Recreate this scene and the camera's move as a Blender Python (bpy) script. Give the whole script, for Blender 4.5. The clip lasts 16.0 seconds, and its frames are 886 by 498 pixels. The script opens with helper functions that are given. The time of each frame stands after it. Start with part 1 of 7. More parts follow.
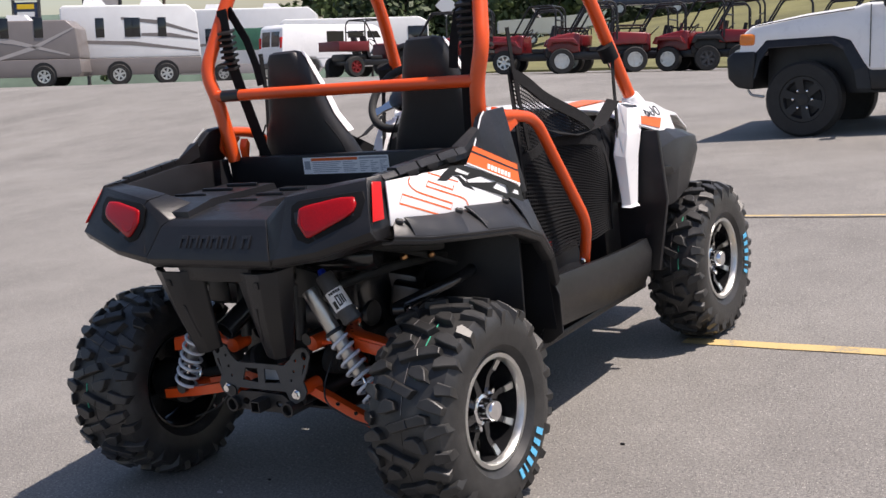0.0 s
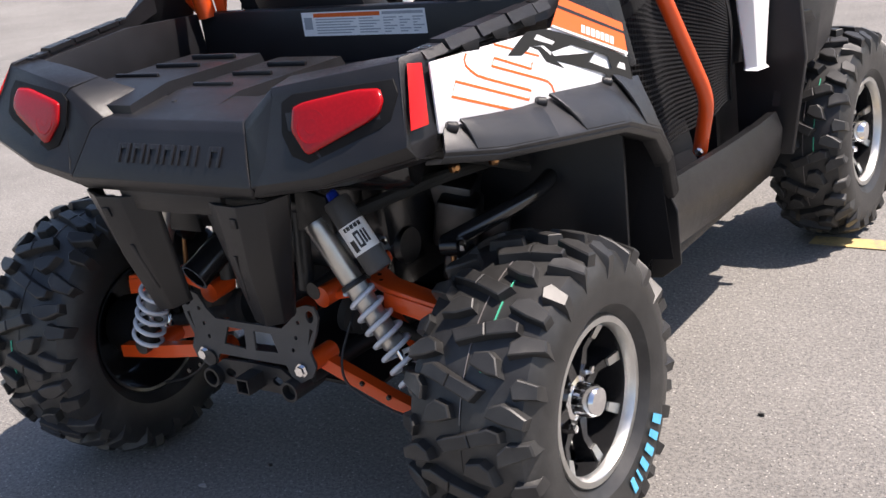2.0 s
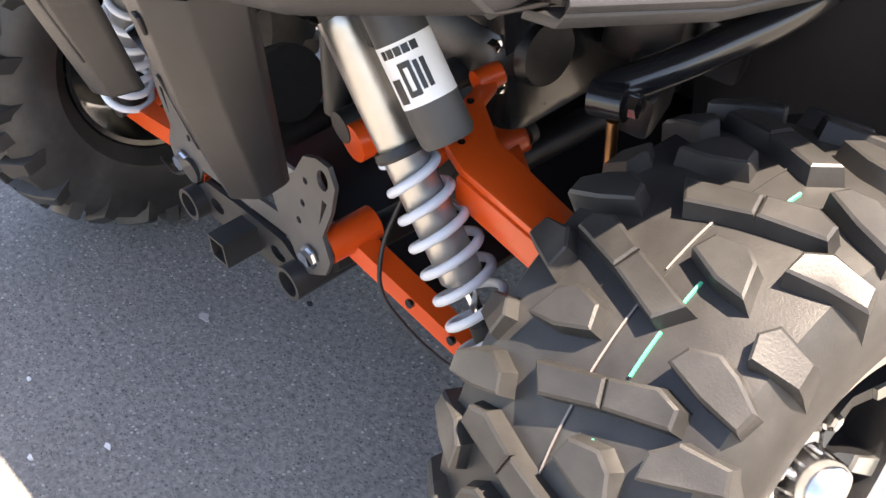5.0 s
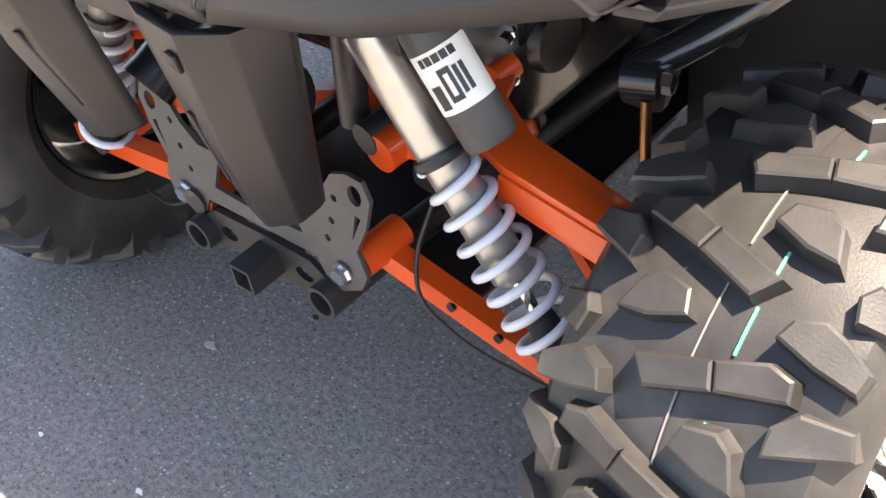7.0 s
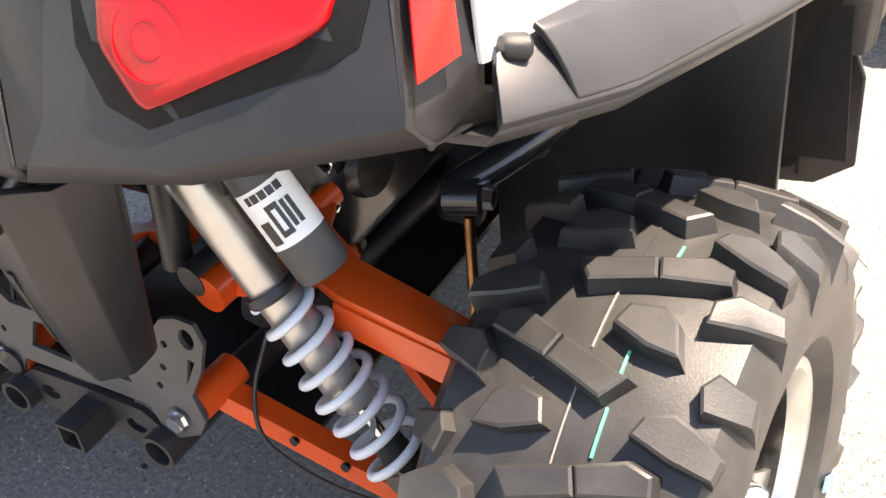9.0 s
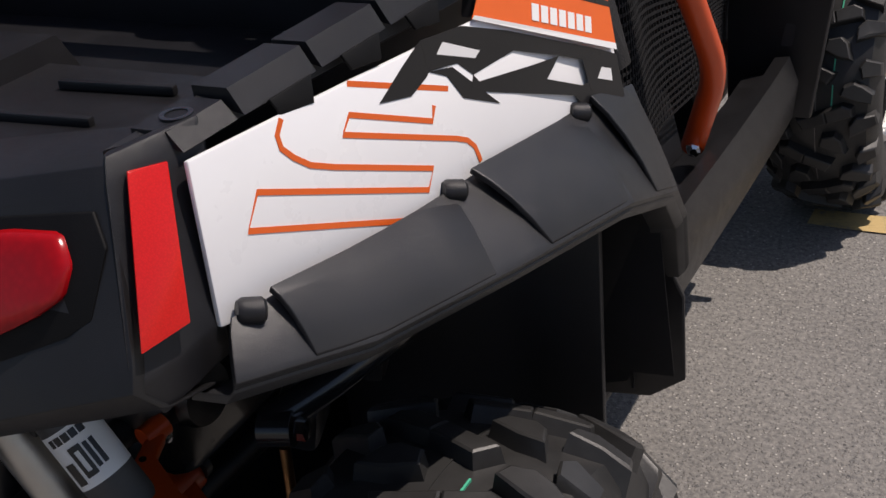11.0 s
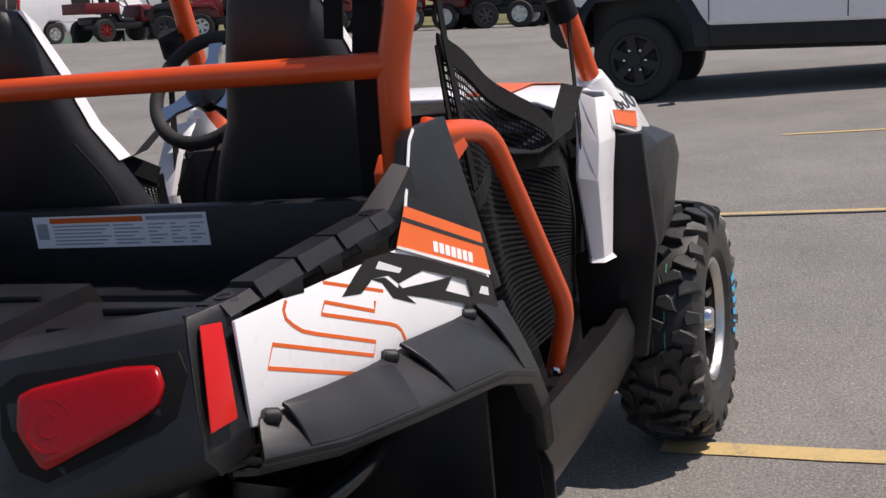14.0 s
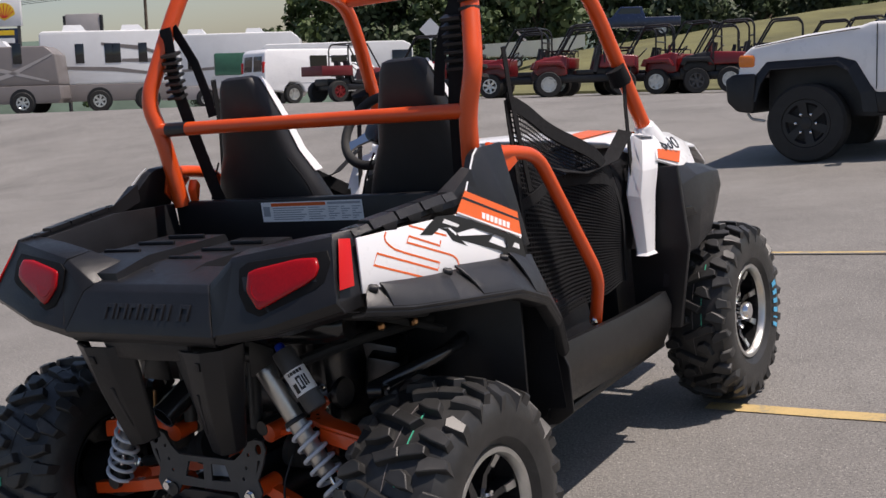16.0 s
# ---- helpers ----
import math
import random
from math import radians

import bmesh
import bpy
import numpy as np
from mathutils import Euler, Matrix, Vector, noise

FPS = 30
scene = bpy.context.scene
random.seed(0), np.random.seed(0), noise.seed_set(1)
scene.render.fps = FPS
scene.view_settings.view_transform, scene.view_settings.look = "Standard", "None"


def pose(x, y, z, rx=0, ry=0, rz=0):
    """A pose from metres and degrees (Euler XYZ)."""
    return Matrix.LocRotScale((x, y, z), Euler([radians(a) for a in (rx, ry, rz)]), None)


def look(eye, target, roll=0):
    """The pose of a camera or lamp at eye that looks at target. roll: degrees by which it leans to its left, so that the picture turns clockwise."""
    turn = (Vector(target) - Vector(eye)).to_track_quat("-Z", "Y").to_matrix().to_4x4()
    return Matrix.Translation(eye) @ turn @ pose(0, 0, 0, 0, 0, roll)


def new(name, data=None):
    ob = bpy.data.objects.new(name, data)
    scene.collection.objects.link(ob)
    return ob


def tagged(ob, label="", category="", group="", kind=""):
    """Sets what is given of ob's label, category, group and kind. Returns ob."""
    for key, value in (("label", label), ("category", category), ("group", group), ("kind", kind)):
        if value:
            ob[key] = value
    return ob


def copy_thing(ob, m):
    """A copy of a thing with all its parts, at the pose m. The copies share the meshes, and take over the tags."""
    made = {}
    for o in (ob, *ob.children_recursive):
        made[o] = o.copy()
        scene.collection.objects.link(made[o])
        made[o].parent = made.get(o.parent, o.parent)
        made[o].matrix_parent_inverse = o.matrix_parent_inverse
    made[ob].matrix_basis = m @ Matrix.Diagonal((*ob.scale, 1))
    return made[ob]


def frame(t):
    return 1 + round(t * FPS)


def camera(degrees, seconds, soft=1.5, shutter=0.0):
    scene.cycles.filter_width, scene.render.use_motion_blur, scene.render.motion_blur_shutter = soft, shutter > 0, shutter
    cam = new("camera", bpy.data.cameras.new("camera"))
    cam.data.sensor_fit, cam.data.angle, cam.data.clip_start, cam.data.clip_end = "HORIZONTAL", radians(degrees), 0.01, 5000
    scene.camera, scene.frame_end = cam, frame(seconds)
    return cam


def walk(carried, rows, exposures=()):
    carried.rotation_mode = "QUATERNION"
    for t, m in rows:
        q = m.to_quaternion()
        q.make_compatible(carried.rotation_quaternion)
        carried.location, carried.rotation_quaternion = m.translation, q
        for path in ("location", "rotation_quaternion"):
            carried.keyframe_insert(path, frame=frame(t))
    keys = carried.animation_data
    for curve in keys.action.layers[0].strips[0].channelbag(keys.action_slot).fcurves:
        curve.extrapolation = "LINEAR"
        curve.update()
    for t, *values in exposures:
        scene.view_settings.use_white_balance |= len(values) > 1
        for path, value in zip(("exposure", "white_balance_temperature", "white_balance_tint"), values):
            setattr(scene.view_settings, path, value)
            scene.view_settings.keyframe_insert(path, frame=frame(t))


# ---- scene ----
cam = camera(40.4, 16.0)
PATH = [
    (0, (2.651, -2.879, 1.527), (1.53, -1.269, 1.138), -7.0),
    (0.5, (2.556, -2.734, 1.495), (1.408, -1.162, 1.035), -7.8),
    (1, (2.311, -2.504, 1.499), (1.179, -0.964, 0.909), -8.3),
    (1.5, (2.068, -2.189, 1.461), (0.939, -0.664, 0.828), -8.7),
    (2, (1.853, -1.887, 1.467), (0.721, -0.378, 0.802), -8.5),
    (2.5, (1.601, -1.614, 1.47), (0.495, -0.134, 0.706), -8.3),
    (3, (1.384, -1.325, 1.418), (0.287, 0.047, 0.462), -8.5),
    (3.5, (1.2, -1.042, 1.382), (0.102, 0.18, 0.241), -8.7),
    (4, (1.12, -0.85, 1.306), (-0.053, 0.269, 0.135), -7.3),
    (4.5, (1.145, -0.753, 1.309), (-0.073, 0.238, 0.071), -6.8),
    (5, (1.152, -0.719, 1.306), (-0.098, 0.196, 0.041), -6.7),
    (5.2, (1.145, -0.722, 1.314), (-0.099, 0.182, 0.036), -6.6),
    (7.3, (1.003, -0.813, 1.339), (-0.095, 0.217, 0.021), -11.4),
    (7.5, (0.986, -0.819, 1.343), (-0.075, 0.235, 0.016), -11.1),
    (8, (0.975, -0.827, 1.34), (-0.025, 0.287, 0.015), -11.2),
    (8.5, (0.975, -0.823, 1.348), (0.027, 0.376, 0.058), -9.7),
    (9, (0.996, -0.82, 1.35), (0.08, 0.485, 0.142), -8.4),
    (9.5, (1.032, -0.784, 1.356), (0.12, 0.591, 0.225), -8.3),
    (10, (1.09, -0.76, 1.376), (0.175, 0.678, 0.331), -8.1),
    (10.2, (1.112, -0.75, 1.384), (0.197, 0.706, 0.364), -8.0),
    (12.3, (1.175, -0.77, 1.423), (0.267, 0.801, 0.583), -8.3),
    (12.5, (1.164, -0.79, 1.426), (0.315, 0.831, 0.617), -7.7),
    (13, (1.157, -0.88, 1.441), (0.459, 0.851, 0.722), -6.5),
    (13.5, (1.236, -1.08, 1.459), (0.559, 0.701, 0.851), -6.6),
    (14, (1.375, -1.305, 1.472), (0.593, 0.466, 0.973), -7.4),
    (14.5, (1.563, -1.575, 1.472), (0.681, 0.167, 1.043), -6.9),
    (15, (1.83, -1.848, 1.481), (0.845, -0.15, 1.095), -7.0),
    (15.5, (2.082, -2.085, 1.497), (1.023, -0.426, 1.143), -6.9),
    (16, (2.27, -2.302, 1.504), (1.168, -0.671, 1.15), -7.3),
]
WHITE = (6700, 17)      # white balance: kelvin and tint
EXPOSURES = [(0, 0.5), (1, 0.75), (1.5, 0.95), (2.5, 0.95), (3, 1.75), (3.5, 2.25), (4, 2.55), (5.2, 2.65), (7.3, 2.7), (8, 2.7), (8.5, 2.6), (9, 2.5), (9.5, 2.1), (10, 1.25), (10.2, 0.85),
             (12.3, -0.72), (12.6, -0.42), (13, 0.1), (13.5, 0.1), (14, 0.0), (15, -0.05), (16, 0.05)]


def white_at(t):
    """Close to the shaded suspension the picture turns warmer."""
    return (7900, 17) if 3.4 < t < 9.2 else WHITE


walk(cam, [(t, look(eye, target, roll)) for t, eye, target, roll in PATH], [(t, e, *white_at(t)) for t, e in EXPOSURES])


# BUILD
# ---------- light ----------
SUN_DIR = Vector((0.44, 0.24, 1.0)).normalized()      # towards the sun
world = bpy.data.worlds.new("sky")
scene.world = world
world.use_nodes = True
wn = world.node_tree
bg = wn.nodes["Background"]
sky = wn.nodes.new("ShaderNodeTexSky")
sky.sky_type = "NISHITA"
sky.sun_disc = False
sky.sun_elevation = math.asin(SUN_DIR.z)
sky.sun_rotation = math.atan2(SUN_DIR.x, SUN_DIR.y)
wn.links.new(sky.outputs["Color"], bg.inputs["Color"])
bg.inputs["Strength"].default_value = 0.092
sun_data = bpy.data.lights.new("sun", "SUN")
sun_data.energy = 4.5
sun_data.angle = radians(0.53)
sun_data.color = (1.0, 0.94, 0.85)
sun = new("sun", sun_data)
sun.matrix_world = look((0, 0, 30), Vector((0, 0, 30)) - SUN_DIR)


# ---------- materials ----------
def node_mat(name):
    m = bpy.data.materials.new(name)
    m.use_nodes = True
    return m, m.node_tree.nodes, m.node_tree.links, m.node_tree.nodes["Principled BSDF"]


def coords(n, l, scale=1.0, kind="Object"):
    tc = n.new("ShaderNodeTexCoord")
    mp = n.new("ShaderNodeMapping")
    mp.inputs["Scale"].default_value = (scale, scale, scale)
    l.new(tc.outputs[kind], mp.inputs["Vector"])
    return mp.outputs["Vector"]


def noise_tex(n, l, vec, scale, detail=4.0, rough=0.55):
    t = n.new("ShaderNodeTexNoise")
    t.inputs["Scale"].default_value = scale
    t.inputs["Detail"].default_value = detail
    t.inputs["Roughness"].default_value = rough
    l.new(vec, t.inputs["Vector"])
    return t.outputs["Fac"]


def ramp(n, l, fac, stops):
    r = n.new("ShaderNodeValToRGB")
    while len(r.color_ramp.elements) < len(stops):
        r.color_ramp.elements.new(0.5)
    for e, (p, c) in zip(r.color_ramp.elements, stops):
        e.position, e.color = p, (*c, 1)
    l.new(fac, r.inputs["Fac"])
    return r.outputs["Color"]


def bump(n, l, height, strength, dist, b):
    k = n.new("ShaderNodeBump")
    k.inputs["Strength"].default_value = strength
    k.inputs["Distance"].default_value = dist
    l.new(height, k.inputs["Height"])
    l.new(k.outputs["Normal"], b.inputs["Normal"])
    return k


def worn(name, colour, rough=0.5, metal=0.0, vary=0.25, grain=400.0, relief=0.0, stain=6.0, coat=0.0, spec=0.5):
    """A surface with blotches at stain scale and fine grain."""
    m, n, l, b = node_mat(name)
    v = coords(n, l)
    a = noise_tex(n, l, v, stain, 6, 0.6)
    lo = tuple(c * (1 - vary) for c in colour)
    hi = tuple(min(1, c * (1 + vary)) for c in colour)
    l.new(ramp(n, l, a, [(0.3, lo), (0.7, hi)]), b.inputs["Base Color"])
    g = noise_tex(n, l, v, grain, 2, 0.6)
    rr = n.new("ShaderNodeMapRange")
    rr.inputs["To Min"].default_value = max(0.02, rough - 0.12)
    rr.inputs["To Max"].default_value = min(1, rough + 0.12)
    l.new(noise_tex(n, l, v, stain * 3, 5, 0.6), rr.inputs["Value"])
    l.new(rr.outputs["Result"], b.inputs["Roughness"])
    b.inputs["Metallic"].default_value = metal
    b.inputs["Coat Weight"].default_value = coat
    b.inputs["Coat Roughness"].default_value = 0.08
    b.inputs["Specular IOR Level"].default_value = spec
    if relief:
        bump(n, l, g, 0.6, relief, b)
    return m


PLASTIC = worn("textured_black_plastic", (0.0125, 0.0125, 0.0145), 0.37, 0, 0.3, 1400, 0.0006, 9, spec=0.42)
GREY_PLASTIC = worn("textured_grey_plastic", (0.0112, 0.0110, 0.0120), 0.34, 0, 0.25, 1300, 0.0005, 8, spec=0.42)
# GREY_PLASTIC with sunlight put into its colour, for flares and front fenders
SUNLIT_GREY = worn("sunlit_grey_plastic", (0.021, 0.021, 0.023), 0.36, 0, 0.2, 1300, 0.0005, 8, spec=0.5)
GLOSS_BLACK = worn("gloss_black", (0.012, 0.012, 0.013), 0.22, 0, 0.2, 300, 0, 8, coat=0.3)
VINYL = worn("seat_vinyl", (0.012, 0.012, 0.014), 0.48, 0, 0.2, 700, 0.0005, 12, spec=0.45)
WEBBING = worn("black_webbing", (0.009, 0.009, 0.010), 0.85, 0, 0.3, 900, 0.0006, 30, spec=0.25)
WHITE_PAINT = worn("white_paint", (0.86, 0.86, 0.87), 0.3, 0, 0.03, 300, 0, 4, coat=0.4)
WHITE_GEL = worn("white_bodywork", (0.74, 0.75, 0.76), 0.35, 0, 0.05, 300, 0, 1.2)
ORANGE = worn("orange_powder_coat", (0.74, 0.082, 0.010), 0.33, 0, 0.07, 900, 0.0002, 7, coat=0.25)
DECAL_ORANGE = worn("orange_decal", (0.78, 0.13, 0.02), 0.35, 0, 0.05, 300, 0, 8)
DECAL_BLACK = worn("black_decal", (0.014, 0.014, 0.015), 0.32, 0, 0.2, 300, 0, 8)
DECAL_WHITE = worn("white_decal", (0.82, 0.82, 0.82), 0.4, 0, 0.04, 300, 0, 8)
DECAL_GREY = worn("grey_print", (0.35, 0.37, 0.40), 0.5, 0, 0.1, 300, 0, 30)
DECAL_PALE = worn("pale_blue_print", (0.55, 0.62, 0.70), 0.5, 0, 0.05, 300, 0, 30)
BLUE_LETTER = worn("blue_sidewall_print", (0.10, 0.45, 0.72), 0.6, 0, 0.15, 300, 0, 60)
LIME = worn("green_mould_line", (0.05, 0.42, 0.26), 0.6, 0, 0.15, 300, 0, 60)
SILVER = worn("satin_aluminium", (0.62, 0.62, 0.60), 0.36, 1.0, 0.1, 900, 0.0002, 20)
CAST = worn("cast_aluminium", (0.11, 0.11, 0.115), 0.36, 1.0, 0.25, 500, 0.0008, 14)
DARK_STEEL = worn("black_steel", (0.020, 0.020, 0.021), 0.42, 0, 0.3, 700, 0.0003, 14)
PLATE_STEEL = worn("grey_coated_steel", (0.055, 0.054, 0.055), 0.5, 0.0, 0.2, 900, 0.0003, 10)
BRASS = worn("plated_rod", (0.42, 0.22, 0.10), 0.34, 1.0, 0.15, 500, 0, 20)
SHOCK_BODY = worn("hard_anodised_shock_body", (0.50, 0.49, 0.465), 0.33, 0.9, 0.08, 900, 0.0002, 20)
SPRING_PAINT = worn("pale_grey_spring_paint", (0.60, 0.63, 0.68), 0.35, 0, 0.05, 600, 0, 14, coat=0.2)
RED_PAINT = worn("red_bodywork", (0.17, 0.007, 0.009), 0.35, 0, 0.2, 300, 0, 3, coat=0.3)
MAROON = worn("maroon_bodywork", (0.14, 0.012, 0.016), 0.4, 0, 0.15, 300, 0, 3)
RED_CLOTH = worn("red_seat_cloth", (0.30, 0.012, 0.012), 0.8, 0, 0.2, 900, 0.0005, 20)
BLUE_CAP = worn("blue_anodised", (0.01, 0.05, 0.55), 0.35, 0.4, 0.1, 300, 0, 20)
# near-black paint for the shade inside lamp recesses and rail slots
RECESS_SHADE = worn("matt_black_recess_shade", (0.004, 0.004, 0.0045), 0.6, 0, 0.3, 600, 0.0003, 20, spec=0.2)
AMBER = worn("amber_lens", (0.75, 0.20, 0.02), 0.2, 0, 0.06, 200, 0, 20, coat=0.5)
NAVY = worn("navy_bodywork", (0.012, 0.022, 0.06), 0.25, 0, 0.2, 200, 0, 2, coat=0.5)
TAUPE = worn("taupe_bodywork", (0.19, 0.17, 0.165), 0.35, 0, 0.06, 200, 0, 1.5, coat=0.2)
PALE_TAUPE = worn("pale_taupe_swirl", (0.42, 0.39, 0.38), 0.35, 0, 0.06, 200, 0, 1.5)
GREEN_BOX = worn("green_enamel", (0.03, 0.12, 0.075), 0.5, 0, 0.15, 200, 0, 3)
BARK = worn("bark", (0.10, 0.075, 0.055), 0.9, 0, 0.4, 40, 0.01, 5)
SIGN_YELLOW = worn("yellow_sign_face", (0.85, 0.55, 0.02), 0.4, 0, 0.05, 200, 0, 2)
SIGN_RED = worn("red_sign_face", (0.65, 0.03, 0.02), 0.4, 0, 0.05, 200, 0, 2)
RUBBER_DARK = worn("matt_rubber", (0.018, 0.018, 0.018), 0.75, 0, 0.3, 300, 0.001, 10)

CHROME, _n, _l, _b = node_mat("chrome")
_b.inputs["Base Color"].default_value = (0.82, 0.82, 0.83, 1)
_b.inputs["Metallic"].default_value = 1
_v = coords(_n, _l)
_r = _n.new("ShaderNodeMapRange")
_r.inputs["To Min"].default_value, _r.inputs["To Max"].default_value = 0.04, 0.16
_l.new(noise_tex(_n, _l, _v, 25, 3), _r.inputs["Value"])
_l.new(_r.outputs["Result"], _b.inputs["Roughness"])

DARK_GLASS, _n, _l, _b = node_mat("tinted_glass")
_b.inputs["Base Color"].default_value = (0.012, 0.014, 0.016, 1)
_b.inputs["Roughness"].default_value = 0.05
_b.inputs["Specular IOR Level"].default_value = 0.7


def lens_mat(name, colour, cell):
    m, n, l, b = node_mat(name)
    v = coords(n, l)
    vo = n.new("ShaderNodeTexVoronoi")
    vo.inputs["Scale"].default_value = cell
    l.new(v, vo.inputs["Vector"])
    l.new(ramp(n, l, vo.outputs["Distance"], [(0.0, tuple(c * 1.08 for c in colour)), (0.7, tuple(c * 0.9 for c in colour))]), b.inputs["Base Color"])
    b.inputs["Roughness"].default_value = 0.16
    b.inputs["Specular IOR Level"].default_value = 0.28
    b.inputs["Coat Weight"].default_value = 0.15
    b.inputs["Coat Roughness"].default_value = 0.03
    return m


RED_LENS = lens_mat("red_lamp_lens", (0.36, 0.004, 0.007), 160)
RED_REFLECTOR = lens_mat("red_reflector", (0.60, 0.014, 0.012), 600)


def rubber_mat():
    m, n, l, b = node_mat("tyre_rubber")
    v = coords(n, l)
    dust = noise_tex(n, l, v, 9, 6, 0.65)
    l.new(ramp(n, l, dust, [(0.32, (0.016, 0.0155, 0.0155)), (0.55, (0.031, 0.0305, 0.030)), (0.78, (0.066, 0.064, 0.061))]), b.inputs["Base Color"])
    b.inputs["Roughness"].default_value = 0.43
    b.inputs["Specular IOR Level"].default_value = 0.46
    bump(n, l, noise_tex(n, l, v, 420, 4, 0.65), 0.5, 0.0005, b)
    return m


RUBBER = rubber_mat()


def asphalt_mat():
    m, n, l, b = node_mat("asphalt")
    v = coords(n, l)
    patch = noise_tex(n, l, v, 0.5, 9, 0.74)
    base = ramp(n, l, patch, [(0.32, (0.180, 0.170, 0.158)), (0.5, (0.236, 0.224, 0.208)), (0.68, (0.292, 0.278, 0.258))])
    fine = noise_tex(n, l, v, 95, 5, 0.7)
    fr = ramp(n, l, fine, [(0.30, (0.42, 0.43, 0.46)), (0.55, (0.95, 0.95, 0.95)), (0.74, (1.35, 1.34, 1.32))])
    mul = n.new("ShaderNodeMixRGB")
    mul.blend_type = "MULTIPLY"
    mul.inputs["Fac"].default_value = 1
    l.new(base, mul.inputs["Color1"])
    l.new(fr, mul.inputs["Color2"])
    # pale and dark stones in the binder
    vo = n.new("ShaderNodeTexVoronoi")
    vo.inputs["Scale"].default_value = 125
    vo.inputs["Randomness"].default_value = 1
    l.new(v, vo.inputs["Vector"])
    stone = ramp(n, l, vo.outputs["Distance"], [(0.26, (1, 1, 1)), (0.40, (0, 0, 0))])
    pick = n.new("ShaderNodeSeparateColor")
    l.new(vo.outputs["Color"], pick.inputs["Color"])
    some = n.new("ShaderNodeMath")
    some.operation = "GREATER_THAN"
    some.inputs[1].default_value = 0.58
    l.new(pick.outputs["Red"], some.inputs[0])
    both = n.new("ShaderNodeMath")
    both.operation = "MULTIPLY"
    l.new(stone, both.inputs[0])
    l.new(some.outputs["Value"], both.inputs[1])
    soft = n.new("ShaderNodeMath")
    soft.operation = "MULTIPLY"
    soft.inputs[1].default_value = 0.7
    l.new(both.outputs["Value"], soft.inputs[0])
    mix = n.new("ShaderNodeMixRGB")
    l.new(soft.outputs["Value"], mix.inputs["Fac"])
    l.new(mul.outputs["Color"], mix.inputs["Color1"])
    shade = ramp(n, l, pick.outputs["Green"], [(0.0, (0.045, 0.045, 0.05)), (0.55, (0.26, 0.25, 0.235)), (1.0, (0.58, 0.55, 0.50))])
    l.new(shade, mix.inputs["Color2"])
    # long dark cracks and tar lines
    wv = n.new("ShaderNodeTexVoronoi")
    wv.feature = "DISTANCE_TO_EDGE"
    wv.inputs["Scale"].default_value = 0.16
    jit = n.new("ShaderNodeTexNoise")
    jit.inputs["Scale"].default_value = 0.9
    jit.inputs["Detail"].default_value = 8
    l.new(v, jit.inputs["Vector"])
    add = n.new("ShaderNodeVectorMath")
    add.operation = "ADD"
    l.new(v, add.inputs[0])
    l.new(jit.outputs["Color"], add.inputs[1])
    l.new(add.outputs["Vector"], wv.inputs["Vector"])
    crack = ramp(n, l, wv.outputs["Distance"], [(0.0, (0.93, 0.93, 0.93)), (0.004, (1, 1, 1))])
    cm = n.new("ShaderNodeMixRGB")
    cm.blend_type = "MULTIPLY"
    cm.inputs["Fac"].default_value = 1
    l.new(mix.outputs["Color"], cm.inputs["Color1"])
    l.new(crack, cm.inputs["Color2"])
    l.new(cm.outputs["Color"], b.inputs["Base Color"])
    b.inputs["Roughness"].default_value = 0.82
    h = n.new("ShaderNodeMath")
    h.operation = "ADD"
    l.new(fine, h.inputs[0])
    l.new(stone, h.inputs[1])
    bump(n, l, h.outputs["Value"], 0.7, 0.003, b)
    return m


ASPHALT = asphalt_mat()


def line_paint():
    m, n, l, b = node_mat("worn_yellow_line_paint")
    v = coords(n, l)
    w = noise_tex(n, l, v, 60, 6, 0.75)
    big = noise_tex(n, l, v, 7, 4, 0.6)
    s = n.new("ShaderNodeMath")
    s.operation = "ADD"
    l.new(w, s.inputs[0])
    l.new(big, s.inputs[1])
    half = n.new("ShaderNodeMath")
    half.operation = "MULTIPLY"
    half.inputs[1].default_value = 0.5
    l.new(s.outputs["Value"], half.inputs[0])
    l.new(ramp(n, l, half.outputs["Value"], [(0.40, (0.25, 0.235, 0.21)), (0.47, (0.44, 0.33, 0.15)), (0.56, (0.54, 0.39, 0.17))]), b.inputs["Base Color"])
    b.inputs["Roughness"].default_value = 0.8
    bump(n, l, w, 0.5, 0.003, b)
    return m


LINE_PAINT = line_paint()


def leaf_mat(name, a, c):
    m, n, l, b = node_mat(name)
    g = n.new("ShaderNodeNewGeometry")
    l.new(ramp(n, l, g.outputs["Random Per Island"], [(0, a), (1, c)]), b.inputs["Base Color"])
    b.inputs["Roughness"].default_value = 0.6
    return m


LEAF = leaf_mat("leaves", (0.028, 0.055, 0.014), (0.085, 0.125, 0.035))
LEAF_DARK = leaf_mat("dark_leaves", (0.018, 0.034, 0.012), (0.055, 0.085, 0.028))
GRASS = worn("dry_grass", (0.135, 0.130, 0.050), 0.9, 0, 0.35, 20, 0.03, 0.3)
# haze of the distance is mixed into the green: paler and bluer than the leaves
HAZY_HILL = worn("hazy_wooded_hill", (0.075, 0.11, 0.085), 0.95, 0, 0.35, 0.2, 0, 0.03)


